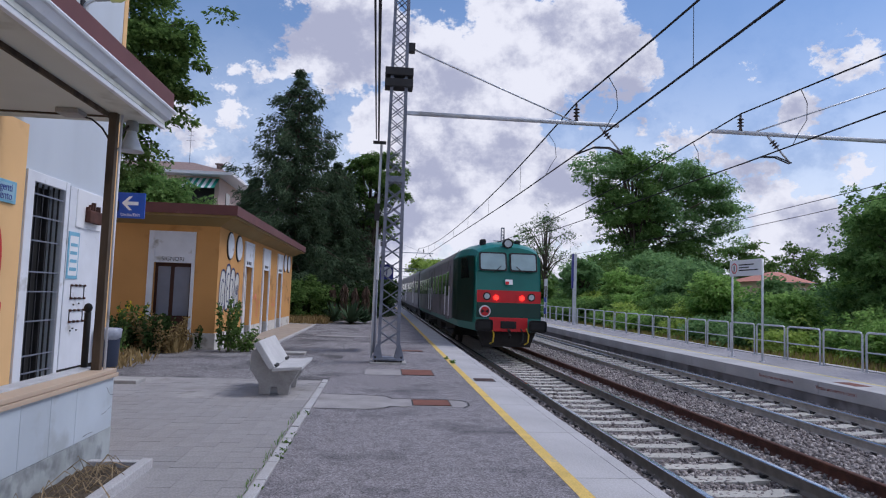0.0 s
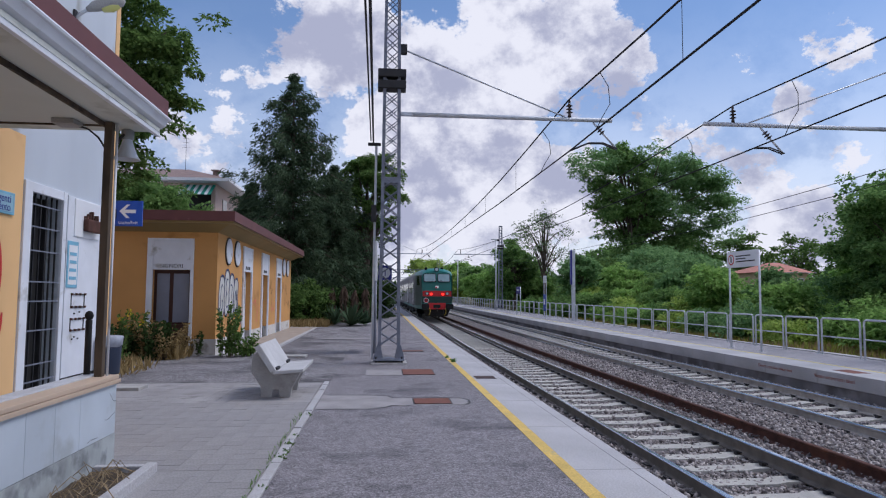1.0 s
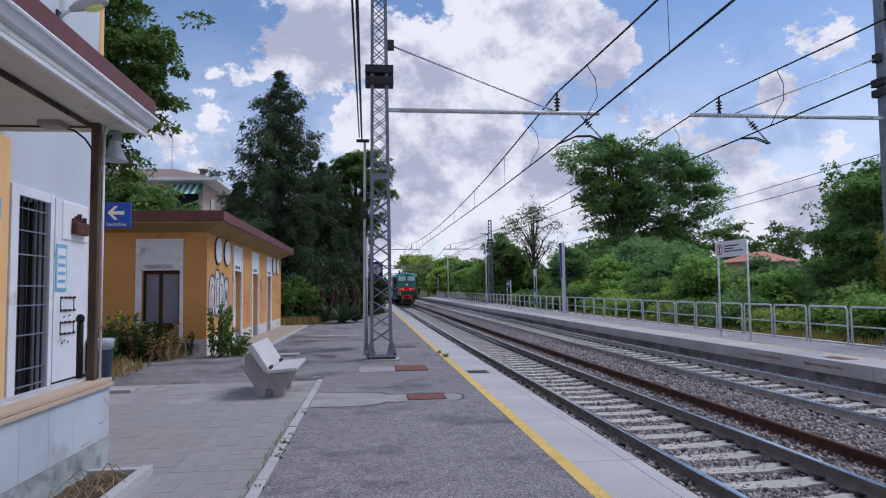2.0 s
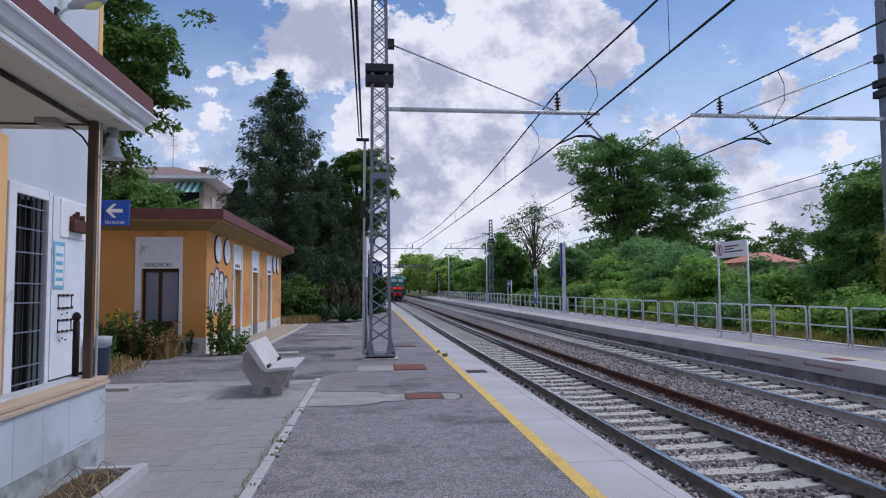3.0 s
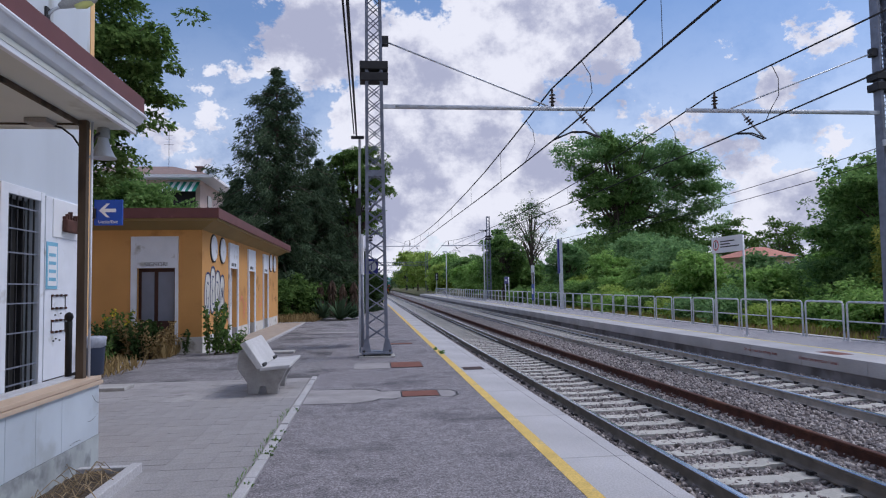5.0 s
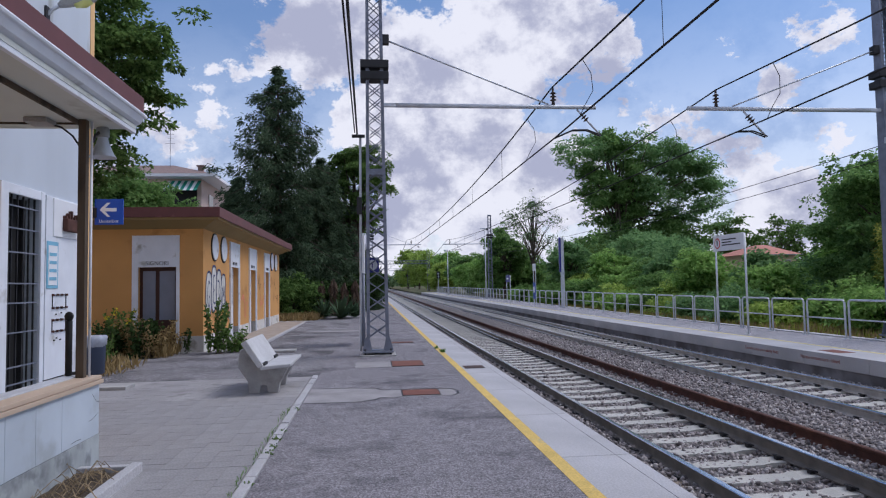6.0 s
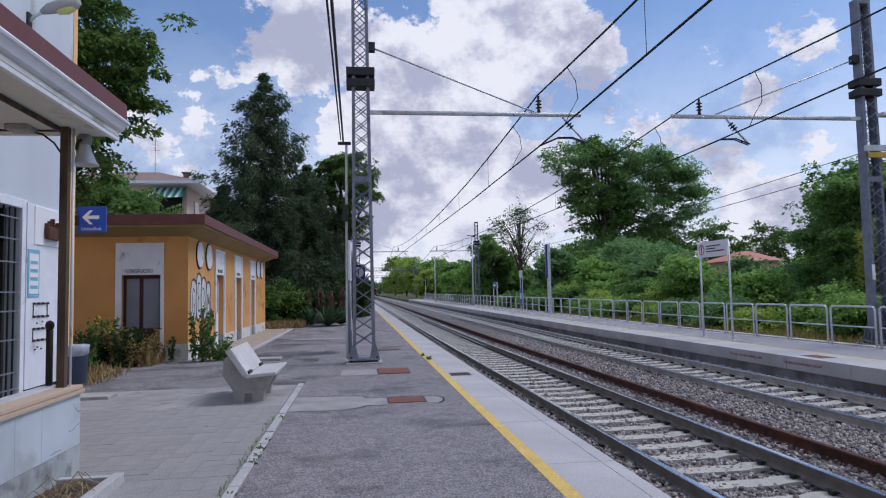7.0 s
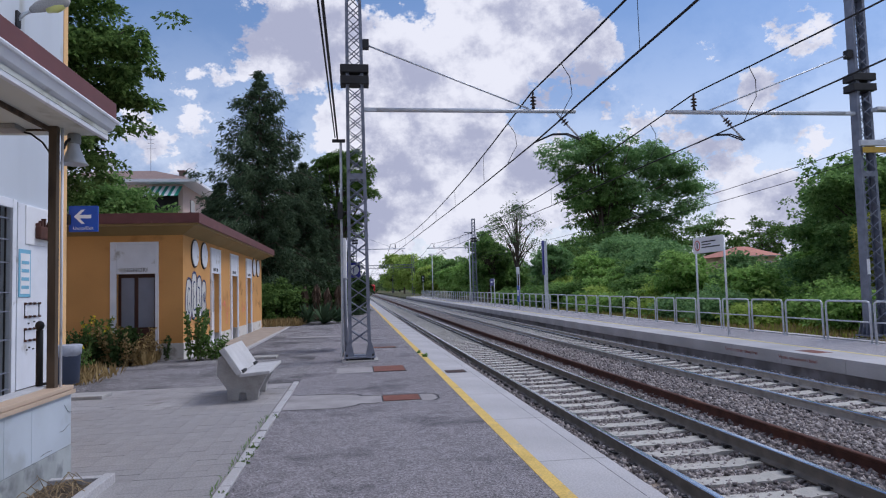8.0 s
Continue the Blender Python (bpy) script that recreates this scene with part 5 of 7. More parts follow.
# ---- orange toilet building ----
def toilets():
    X, Y, X0, Y1_, H = -4.42, 17.9, -9.5, 31.8, 3.30
    b = thing("toilet_building", "low orange plastered station outbuilding with flat roof", "outbuilding", (0, 0, 0))
    front = bmesh.new()
    dx0, dx1 = -6.06, -5.10
    for x0, x1, z0, z1 in ((X0, dx0, 0.42, H), (dx1, X, 0.42, H), (dx0, dx1, 2.24, H)):
        box(front, x0, x1, Y, Y + 0.3, z0, z1)
    part("front_wall", front, PLASTER_ORANGE, b, "orange plaster wall")
    doors = ((21.2, 22.4), (24.4, 25.65), (27.75, 28.85))
    y = Y + 0.3
    for a, c in doors:
        for run in ((y, a, 0.42), (a, c, 2.35)):
            part("side_wall", boxed(X - 0.3, X, run[0], run[1], run[2], H), PLASTER_ORANGE, b, "orange plaster wall with peeling paint")
        y = c
    part("side_wall", boxed(X - 0.3, X, y, Y1_, 0.42, H), PLASTER_ORANGE, b, "orange plaster wall with peeling paint")
    pm = paint("plinth_white", rgb(206, 204, 200), 0.85, vary=0.1, stain=rgb(160, 154, 146), stain_at=0.55, stain_scale=3)
    runs = [(X0, dx0 - 0.12, Y - 0.02, Y + 0.3), (dx1 + 0.12, X + 0.02, Y - 0.02, Y + 0.3)]
    y = Y + 0.3
    for a, c in doors:
        runs.append((X - 0.3, X + 0.02, y, a - 0.1))
        y = c + 0.1
    runs.append((X - 0.3, X + 0.02, y, Y1_))
    for r in runs:
        part("plinth", boxed(*r, -0.05, 0.42), pm, b, "chipped white plinth")
    part("rear_wall", boxed(X0, X, Y1_, Y1_ + 0.3, -0.05, H), PLASTER_ORANGE, b)
    part("rear_wall", boxed(X0 - 0.3, X0, Y, Y1_ + 0.3, -0.05, H), PLASTER_ORANGE, b)
    part("floor", boxed(X0, X - 0.3, Y + 0.3, Y1_, -0.05, 0.0), CONCRETE, b)
    # roof slab, cove and fascia
    o = 0.52
    part("roof_slab", boxed(X0 - 0.8, X + o - 0.03, Y - o + 0.03, Y1_ + 0.9, 3.44, 3.62), COVE, b)
    bm = bmesh.new()
    lo = [(X0 - 0.3, Y, 3.24), (X, Y, 3.24), (X, Y1_ + 0.3, 3.24), (X0 - 0.3, Y1_ + 0.3, 3.24)]
    hi = [(X0 - 0.8, Y - o + 0.03, 3.50), (X + o - 0.03, Y - o + 0.03, 3.50), (X + o - 0.03, Y1_ + 0.8, 3.50), (X0 - 0.8, Y1_ + 0.8, 3.50)]
    lv, hv = [bm.verts.new(p) for p in lo], [bm.verts.new(p) for p in hi]
    for i in range(4):
        bm.faces.new((lv[i], lv[(i + 1) % 4], hv[(i + 1) % 4], hv[i]))
    part("cove", bm, COVE, b, "olive-tan sloping eaves")
    f = bmesh.new()
    box(f, X + o - 0.03, X + o + 0.02, Y - o - 0.02, Y1_ + 0.9, 3.50, 3.76)
    box(f, X0 - 0.8, X + o - 0.03, Y - o - 0.02, Y - o + 0.03, 3.50, 3.76)
    part("fascia", f, FASCIA_RED, b, "red-brown metal roof edge")
    part("roof_top", boxed(X0 - 0.8, X + o - 0.03, Y - o + 0.03, Y1_ + 0.9, 3.62, 3.70), FASCIA_RED, b)
    # door of the front
    sr = bmesh.new()
    for x0, x1, z0, z1 in ((-6.21, dx0, 0.0, 3.07), (dx1, -5.02, 0.0, 3.07), (dx0, dx1, 3.0, 3.07)):
        box(sr, x0, x1, Y - 0.05, Y, z0, z1, 0.004)
    part("door_surround", sr, WHITE_PAINT, b, "white door surround")
    sp = part("sign_panel", boxed(dx0, dx1, Y - 0.03, Y, 2.24, 3.0), WHITE_PAINT, b, "white panel over the door")
    words("sign_text", "SIGNORI", 0.15, BLACK, sp, pose((dx0 + dx1) / 2, Y - 0.034, 2.29, 90, 0, 0))
    d = part("door", boxed(dx0, dx1, Y + 0.12, Y + 0.17, 0.0, 2.24), DOOR_BROWN, b, "dark brown double door with frosted panes")
    for x0, x1 in ((-5.98, -5.66), (-5.56, -5.16)):
        part("door_glass", boxed(x0, x1, Y + 0.10, Y + 0.12, 0.85, 2.14, bev=0.01), FROST, d)
        part("door_rail", boxed(x0 - 0.03, x1 + 0.03, Y + 0.095, Y + 0.12, 0.5, 0.8, bev=0.01), DOOR_BROWN, d)
    # doors of the side
    for a, c in doors:
        s_ = bmesh.new()
        box(s_, X, X + 0.05, a - 0.12, a, 0.0, 3.12, 0.004)
        box(s_, X, X + 0.05, c, c + 0.12, 0.0, 3.12, 0.004)
        box(s_, X, X + 0.046, a, c, 3.03, 3.12, 0.004)
        part("door_surround", s_, WHITE_PAINT, b)
        part("transom_panel", boxed(X, X + 0.03, a, c, 2.33, 3.03), WHITE_PAINT, b)
        dd = part("door", boxed(X - 0.2, X - 0.15, a, c, 0.0, 2.33), WHITE_PAINT, b, "weathered white door")
        for k in range(3):
            part("text_bar", boxed(X + 0.03, X + 0.034, a + 0.25 + 0.25 * k, a + 0.42 + 0.25 * k, 2.40, 2.50), BLACK, b)
        part("door_glass", boxed(X - 0.15, X - 0.135, a + 0.2, c - 0.2, 1.1, 2.1), FROST, dd)
    # round windows
    for y in (19.12, 20.25, 29.75, 30.85):
        bm = bmesh.new()
        lathe(bm, [(0.40, -0.02), (0.40, 0.03)], (X, y, 2.82), "x", 28)
        w = part("round_window", bm, DARK, b, "white round window with dark rim")
        bm = bmesh.new()
        lathe(bm, [(0.36, 0.03), (0.355, 0.045)], (X, y, 2.82), "x", 28)
        part("pane", bm, WHITE_PAINT, w)
    # graffiti: bulging white letters with blue outlines
    for k, (y0, wide, low, high) in enumerate(((18.12, 0.66, 0.88, 2.12), (18.72, 0.62, 0.98, 2.3), (19.28, 0.64, 0.86, 2.2), (19.86, 0.6, 0.94, 2.08))):
        tall = high - low
        body = [(y0 + fy * wide, low + fz * tall) for fy, fz in ((0.30, 0.98), (0.10, 0.82), (0.0, 0.5), (0.06, 0.2), (0.28, 0.0), (0.6, 0.03),
                                                                 (0.92, 0.16), (1.0, 0.34), (0.86, 0.52), (1.0, 0.74), (0.9, 0.94), (0.6, 1.0))]
        bm = bmesh.new()
        bm.faces.new([bm.verts.new((X + 0.006 + 0.003 * k, y, z)) for y, z in body])
        part("graffiti_fill", bm, INK_WHITE, b, "white graffiti letter")
        bm = bmesh.new()
        stroke(bm, body + body[:1], 0.03, 0.0075 + 0.003 * k, X)
        part("graffiti_outline", bm, INK_BLUE, b, "blue graffiti outline")
        inner = (((0.72, 0.72), (0.48, 0.82), (0.3, 0.6), (0.32, 0.3), (0.6, 0.2), (0.74, 0.4), (0.52, 0.46)),
                 ((0.7, 0.78), (0.36, 0.8), (0.32, 0.5), (0.62, 0.48), (0.34, 0.46), (0.36, 0.18), (0.74, 0.22)),
                 ((0.28, 0.76), (0.7, 0.74), (0.44, 0.5), (0.74, 0.4), (0.6, 0.18), (0.3, 0.24)),
                 ((0.3, 0.16), (0.34, 0.8), (0.62, 0.3), (0.66, 0.84), (0.74, 0.2)))[k]
        bm = bmesh.new()
        stroke(bm, [(y0 + fy * wide, low + fz * tall) for fy, fz in inner], 0.024, 0.009 + 0.003 * k, X)
        part("graffiti_outline", bm, INK_BLUE, b, "blue graffiti outline")
    bm = bmesh.new()
    stroke(bm, [(20.2, 0.6), (20.6, 0.9), (20.9, 1.3), (20.8, 0.9), (21.0, 0.7)], 0.035, 0.012, X)
    part("graffiti_outline", bm, INK_BLUE, b)
    rng = random.Random(11)
    for y0, z0, m in ((22.9, 1.3, INK_PINK), (23.4, 1.0, INK_PINK), (26.2, 1.9, INK_BROWN), (26.7, 1.1, INK_PINK), (29.3, 2.0, INK_BROWN), (30.3, 1.8, INK_BROWN), (30.9, 1.2, INK_BROWN)):
        bm = bmesh.new()
        pts = [(y0 + 0.12 * k * 0.7 + rng.uniform(-0.1, 0.1), z0 + rng.uniform(-0.35, 0.35)) for k in range(8)]
        stroke(bm, pts, 0.022, 0.008, X)
        part("graffiti_stroke", bm, m, b)
    # walk along the side
    w = thing("side_walk", "narrow paved walk with a pale kerb beside the outbuilding", "pavement", (0, 0, 0))
    tagged(w, kind="structure")
    part("walk_slab", boxed(X + 0.02, -3.24, 19.6, 32.0, -0.03, 0.05), paint("walk_brick", rgb(158, 146, 134), 0.9, vary=0.15, scale=3, fine=20, bump=0.4), w)
    part("kerb", boxed(-3.24, -3.12, 19.6, 32.0, -0.03, 0.06, bev=0.01), COPING, w)


toilets()


# ---- houses beyond ----
def window(parent, x0, x1, y, z0, z1, mat_frame=SIGN_WHITE):
    w = part("window", boxed(x0 - 0.08, x1 + 0.08, y - 0.06, y, z0 - 0.08, z1 + 0.08), mat_frame, parent)
    part("pane", boxed(x0, x1, y - 0.075, y - 0.06, z0, z1), TRAIN_GLASS, w)


def house_behind():
    t = thing("apartment_house", "pink rendered house with tiled roof and green striped awning", "house", (-16.2, 47.2, -0.1))
    part("wall", boxed(-6, 4.5, 0, 10, 0, 9.6), HOUSE_PINK, t, "pale pink rendered walls")
    bm = bmesh.new()
    a = [(-6.9, -1.1, 9.6), (5.6, -1.1, 9.6), (5.6, 11, 9.6), (-6.9, 11, 9.6)]
    lo = [bm.verts.new(p) for p in a]
    r1, r2 = bm.verts.new((-2.5, 5, 11.3)), bm.verts.new((1.2, 5, 11.3))
    for f in ((lo[0], lo[1], r2, r1), (lo[1], lo[2], r2), (lo[2], lo[3], r1, r2), (lo[3], lo[0], r1)):
        bm.faces.new(f)
    bm.faces.new(list(reversed(lo)))
    rf = part("roof", bm, ROOF_DULL, t, "dull brown tiled hip roof")
    part("eave_board", boxed(-6.95, 5.65, -1.15, 11.05, 9.42, 9.62), SIGN_WHITE, t, "white eaves board")
    part("chimney", boxed(4.0, 4.35, 1.0, 1.35, 9.6, 10.5), ROOF_DULL, rf)
    part("chimney_cap", boxed(3.9, 4.45, 0.9, 1.45, 10.5, 10.58), ROOF_DULL, rf)
    part("balcony", boxed(-2.5, 4.5, -1.2, 0, 6.6, 6.8), CONCRETE, t)
    for k in range(24):
        part("baluster", boxed(-2.45 + 0.3 * k, -2.42 + 0.3 * k, -1.18, -1.15, 6.8, 7.75), DARK, t)
    part("rail", boxed(-2.5, 4.5, -1.2, -1.14, 7.72, 7.8), DARK, t)
    part("balcony_door", boxed(1.6, 4.2, -0.04, 0.0, 6.8, 8.9), BLACK, t)
    for k in range(10):
        x = 2.3 + 0.22 * k
        part("awning_strip", prism(bmesh.new(), [(-0.02, 9.3), (-1.4, 8.45), (-1.4, 8.41), (-0.02, 9.26)], x, x + 0.22, "x"), AWNING_GREEN if k % 2 else SIGN_WHITE, t)
    window(t, -5.0, -4.0, 0, 3.5, 5.2)
    w2 = part("side_window", boxed(4.5, 4.55, 2.0, 3.2, 7.0, 8.6), TRAIN_GLASS, t)
    an = part("aerial", tubed([(1.2, 4, 11.0), (1.2, 4, 13.9)], 0.016, 5), DARK, t)
    for z, l in ((13.8, 0.18), (13.5, 0.26), (13.2, 0.22), (12.8, 0.34)):
        part("aerial_rod", tubed([(1.2 - l, 4, z), (1.2 + l, 4, z)], 0.010, 4), DARK, an)


house_behind()


def house_right():
    t = thing("country_house", "beige country house with a pink-red tiled hip roof", "house", (67.8, 105.0, -0.9))
    part("wall", boxed(-4.6, 4.6, 0, 9, 0, 6.5), HOUSE_BEIGE, t)
    bm = bmesh.new()
    lo = [bm.verts.new(p) for p in ((-5.4, -0.8, 6.4), (5.4, -0.8, 6.4), (5.4, 9.8, 6.4), (-5.4, 9.8, 6.4))]
    r1, r2 = bm.verts.new((0.2, 4.5, 8.3)), bm.verts.new((2.2, 4.5, 8.3))
    for f in ((lo[0], lo[1], r2, r1), (lo[1], lo[2], r2), (lo[2], lo[3], r1, r2), (lo[3], lo[0], r1)):
        bm.faces.new(f)
    bm.faces.new(list(reversed(lo)))
    part("roof", bm, ROOF_TILE, t, "pink-red tiled hip roof")
    part("gutter", boxed(-5.4, 5.4, -0.92, -0.8, 6.32, 6.44), PLINTH, t)
    window(t, 2.6, 3.6, 0, 3.2, 5.4)
    window(t, -1.5, -0.5, 0, 3.6, 5.2)


house_right()


# ---- plants ----
def spray(rng, n, centres, r, sink=0.5):
    """n leaves on each centre, in domed sprays of radius r: places and the ways the leaves point."""
    k = len(centres)
    a = rng.uniform(0, 2 * np.pi, (k, n))
    u = rng.uniform(0, 1, (k, n)) ** 0.6
    rr = r * rng.uniform(0.65, 1.35, (k, 1))
    p = np.stack([np.cos(a) * u, np.sin(a) * u, rng.normal(scale=0.16, size=(k, n)) - sink * u ** 2], -1) * rr[..., None]
    w = np.stack([np.cos(a), np.sin(a), rng.uniform(-0.75, 0.1, (k, n))], -1) + rng.normal(scale=0.45, size=(k, n, 3))
    return (centres[:, None] + p).reshape(-1, 3), w.reshape(-1, 3)


def boughs(rng, centre, radii, count, inner=0.35, outer=0.86):
    """Ends of the main boughs, spread through an uneven crown."""
    d = rng.normal(size=(count, 3))
    d[:, 2] = d[:, 2] * 0.95 + 0.1
    d /= np.linalg.norm(d, axis=1, keepdims=True)
    return np.array(centre) + d * rng.uniform(inner, outer, (count, 1)) ** 0.7 * np.array(radii)


def clumps(rng, ends, each, r):
    """Spray centres scattered about each bough's end, wider than high."""
    o = rng.normal(size=(len(ends), each, 3)) * np.array([0.62, 0.62, 0.40]) * r * rng.uniform(0.7, 1.35, (len(ends), 1, 1))
    return (ends[:, None] + o).reshape(-1, 3)


def limbs(base, top, r, ends, rng):
    bm = bmesh.new()
    base, top = Vector(base), Vector(top)
    mid = base.lerp(top, 0.55) + Vector((rng.uniform(-0.2, 0.2), rng.uniform(-0.2, 0.2), 0))
    tube(bm, [base, base.lerp(mid, 0.15), mid, top], [r * 1.3, r, r * 0.75, r * 0.3], 9)
    for e in ends:
        e = Vector(e)
        f = rng.uniform(0.35, 0.8)
        a = base.lerp(mid, f / 0.6) if f < 0.6 else mid.lerp(top, (f - 0.6) / 0.4)
        m = a.lerp(e, 0.5) + Vector((0, 0, (e - a).length * 0.1))
        tube(bm, [a, m, e], [r * 0.38, r * 0.22, r * 0.06], 6)
    return bm


def tree(x, y, z0, h, spread, n, size, leaf, seed, name="tree", label="", crown_from=0.25, lobes=40, trunk=None, lean=0.0, bough=0.9, tuft=0.42):
    """A broadleaf tree: trunk and limbs, boughs of several leaf sprays each, gaps between."""
    rng = np.random.default_rng(seed)
    t = thing(name, label or "leafy green broadleaf tree", "tree", (x, y, z0))
    cz, hz = h * (1 + crown_from) / 2, h * (1 - crown_from) / 2
    reach = max(0.4, spread - bough * 0.7), max(0.4, spread - bough * 0.7), max(0.4, hz - bough * 0.45)
    ends = boughs(rng, (lean, 0, cz), reach, lobes)
    each = 11
    pos, ways = spray(rng, max(6, n // (lobes * each)), clumps(rng, ends, each, bough), tuft)
    keep = pos[:, 2] > 0.05
    part("trunk", limbs((0, 0, -0.3), (lean * 0.7, 0, cz + h * 0.15), trunk or h * 0.022, [tuple(p) for p in ends[:40]], rng), BARK, t)
    c = new("crown", leaf_mesh("crown", pos[keep], ways[keep], size, leaf, rng, 0.2, 1.8, 0.7))
    c.parent = t
    return t


def bush(x, y, z0, h, spread, n, size, leaf, seed, name="bush", label="", lobes=26, bough=0.5, tuft=0.30):
    rng = np.random.default_rng(seed)
    t = thing(name, label or "dense green shrub by the fence", "shrub", (x, y, z0))
    ends = boughs(rng, (0, 0, h * 0.48), (spread * 0.85, spread * 0.85, h * 0.46), lobes, 0.2, 0.95)
    ends[:, 2] = np.abs(ends[:, 2])
    pos, ways = spray(rng, max(6, n // (lobes * 9)), clumps(rng, ends, 9, bough), tuft)
    pos[:, 2] = np.abs(pos[:, 2])
    bm = bmesh.new()
    for p in ends:
        tube(bm, [(0, 0, -0.05), (p[0] * 0.4, p[1] * 0.4, p[2] * 0.55), tuple(p)], [0.03, 0.02, 0.006], 4)
    part("stem", bm, BARK, t)
    c = new("foliage", leaf_mesh("foliage", pos, ways, size, leaf, rng, 0.2, 1.8, 0.7))
    c.parent = t
    return t


def acacia(x, y, z0, h, seed):
    """A dense leaning column of foliage, with long open boughs reaching out to one side in layers."""
    rng = np.random.default_rng(seed)
    t = thing("tree", "large spreading acacia with light feathery layered crown", "tree", (x, y, z0))
    col = np.concatenate([boughs(rng, (-0.6, 0, h * 0.66), (4.6, 4.2, h * 0.30), 60), boughs(rng, (0.0, 0, h * 0.28), (5.4, 5.0, h * 0.22), 40), boughs(rng, (5.0, 0, h * 0.34), (5.2, 4.0, h * 0.14), 30), boughs(rng, (-1.6, 0, h * 0.91), (2.2, 2.0, h * 0.06), 10)])
    pos, ways = spray(rng, 42, clumps(rng, col, 12, 0.95), 0.55)
    c = new("crown", leaf_mesh("crown", pos, ways, 0.155, LEAF_MID, rng, 0.2, 2.1, 0.7))
    c.parent = t
    out = []
    for k in range(92):
        f = rng.uniform(0, 1) ** 0.8
        z = h * rng.uniform(0.50, 0.95) - 1.2 * f ** 2
        top = 0.93 * h - 5.4 * f ** 2
        out.append((0.4 + 11.2 * f, rng.uniform(-4.5, 4.5) * (1 - 0.35 * f), min(z, top)))
    for k in range(16):
        out.append((rng.uniform(-6.0, 1.5), rng.uniform(-3, 3), h * rng.uniform(0.84, 0.96) - 0.05 * rng.uniform(0, 6) ** 2))
    out = np.array(out)
    pos, ways = spray(rng, 34, clumps(rng, out, 10, 0.95), 0.62, 0.6)
    c = new("outer_sprays", leaf_mesh("outer_sprays", pos, ways, 0.15, LEAF_FEATHER, rng, 0.2, 2.2, 0.8))
    c.parent = t
    part("trunk", limbs((0, 0, -0.3), (-0.4, 0, h * 0.8), 0.42, [tuple(p) for p in np.concatenate([out[::4], col[::3]])], rng), BARK, t)
    return t


def conifer(x, y, h, r, seed, label, leaf=NEEDLE, droop=0.35, whorls=30, per=11, name="spruce", size=0.085, low=0.05, taper=0.62):
    """A spruce: whorls of drooping branches hung with twigs."""
    rng = np.random.default_rng(seed)
    t = thing(name, label, "conifer", (x, y, -0.1))
    bm = bmesh.new()
    tube(bm, [(0, 0, -0.2), (0, 0, h * 0.5), (0, 0, h)], [h * 0.02, h * 0.012, 0.02], 9)
    P, W = [], []
    for w in range(whorls):
        f = w / (whorls - 1)
        z = h * (low + (0.985 - low) * f)
        reach = r * (1 - f) ** taper * (0.82 + 0.18 * math.sin(w * 2.1)) * min(1.0, 0.25 + (1 - f) * 6) + 0.10
        for k in range(max(5, int(per * (1 - f * 0.5)))):
            a = 2 * math.pi * (k + rng.uniform(-0.35, 0.35)) / max(5, int(per * (1 - f * 0.5))) + w * 0.9
            L_ = reach * rng.uniform(0.45, 1.15)
            d = np.array([math.cos(a), math.sin(a), 0])
            s = np.array([-d[1], d[0], 0])
            m = int(12 + 34 * L_ / r * r / 3)
            u = rng.uniform(0.12, 1.0, m)
            base = np.outer(u * L_, d)
            base[:, 2] = z + 0.25 * L_ * u * (1 - f * 0.5) * 0.4 - droop * L_ * u ** 1.6 + 0.16 * L_ * u ** 4
            wd = 0.17 * L_ * (1.05 - u) + 0.06
            base += np.outer(rng.uniform(-1, 1, m) * wd, s)
            hang = rng.uniform(0, 0.55, m) * min(1.0, 0.35 * L_ + 0.15)
            base[:, 2] -= hang
            P.append(base)
            W.append(d * 0.7 + np.outer(rng.uniform(-0.5, 0.5, m), s) + np.array([0, 0, -0.75]) * rng.uniform(0.2, 1.3, (m, 1)))
            if L_ > 0.8:
                tube(bm, [(0, 0, z), tuple(d * L_ * 0.5 + np.array([0, 0, z + 0.04 * L_])), tuple(d * L_ * 0.92 + np.array([0, 0, z - 0.2 * L_]))], [0.035, 0.022, 0.008], 4)
    part("trunk", bm, BARK, t)
    P, W = np.concatenate(P), np.concatenate(W)
    rep = 12
    P = np.repeat(P, rep, 0) + rng.normal(scale=0.105, size=(len(P) * rep, 3))
    W = np.repeat(W, rep, 0) + rng.normal(scale=0.35, size=(len(W) * rep, 3))
    c = new("crown", leaf_mesh("crown", P, W, size, leaf, rng, 0.1, 4.0))
    c.parent = t
    return t


# left: behind the station and round the yard
tree(-11.2, 24.0, -0.1, 16.4, 5.0, 84000, 0.105, LEAF_DARK, 1, label="tall dark green broadleaf tree behind the station", crown_from=0.24, lobes=70, bough=1.05, tuft=0.44)
tree(-11.5, 33.5, -0.1, 8.5, 3.2, 34000, 0.11, LEAF_MID, 2, label="bright green broadleaf tree behind the outbuilding", crown_from=0.1, lobes=60, bough=0.6, tuft=0.36)
tree(-17.5, 33.0, -0.1, 8.0, 4.0, 9000, 0.22, LEAF_MID, 3, crown_from=0.1)
conifer(-5.6, 41.0, 15.5, 5.6, 4, "tall dark spruce with drooping branches", NEEDLE, 0.30, 28, 10, size=0.06, taper=0.46)
conifer(-3.2, 43.5, 10.2, 4.4, 5, "dark cedar-like conifer with spreading branches", NEEDLE, 0.2, 24, 11, "cedar", 0.06, taper=0.5)
tree(-1.1, 46.0, -0.1, 12.3, 3.4, 40000, 0.10, LEAF_DARK, 6, label="feathery green tree beside the conifers", crown_from=0.36, lobes=60, bough=0.6, tuft=0.36)
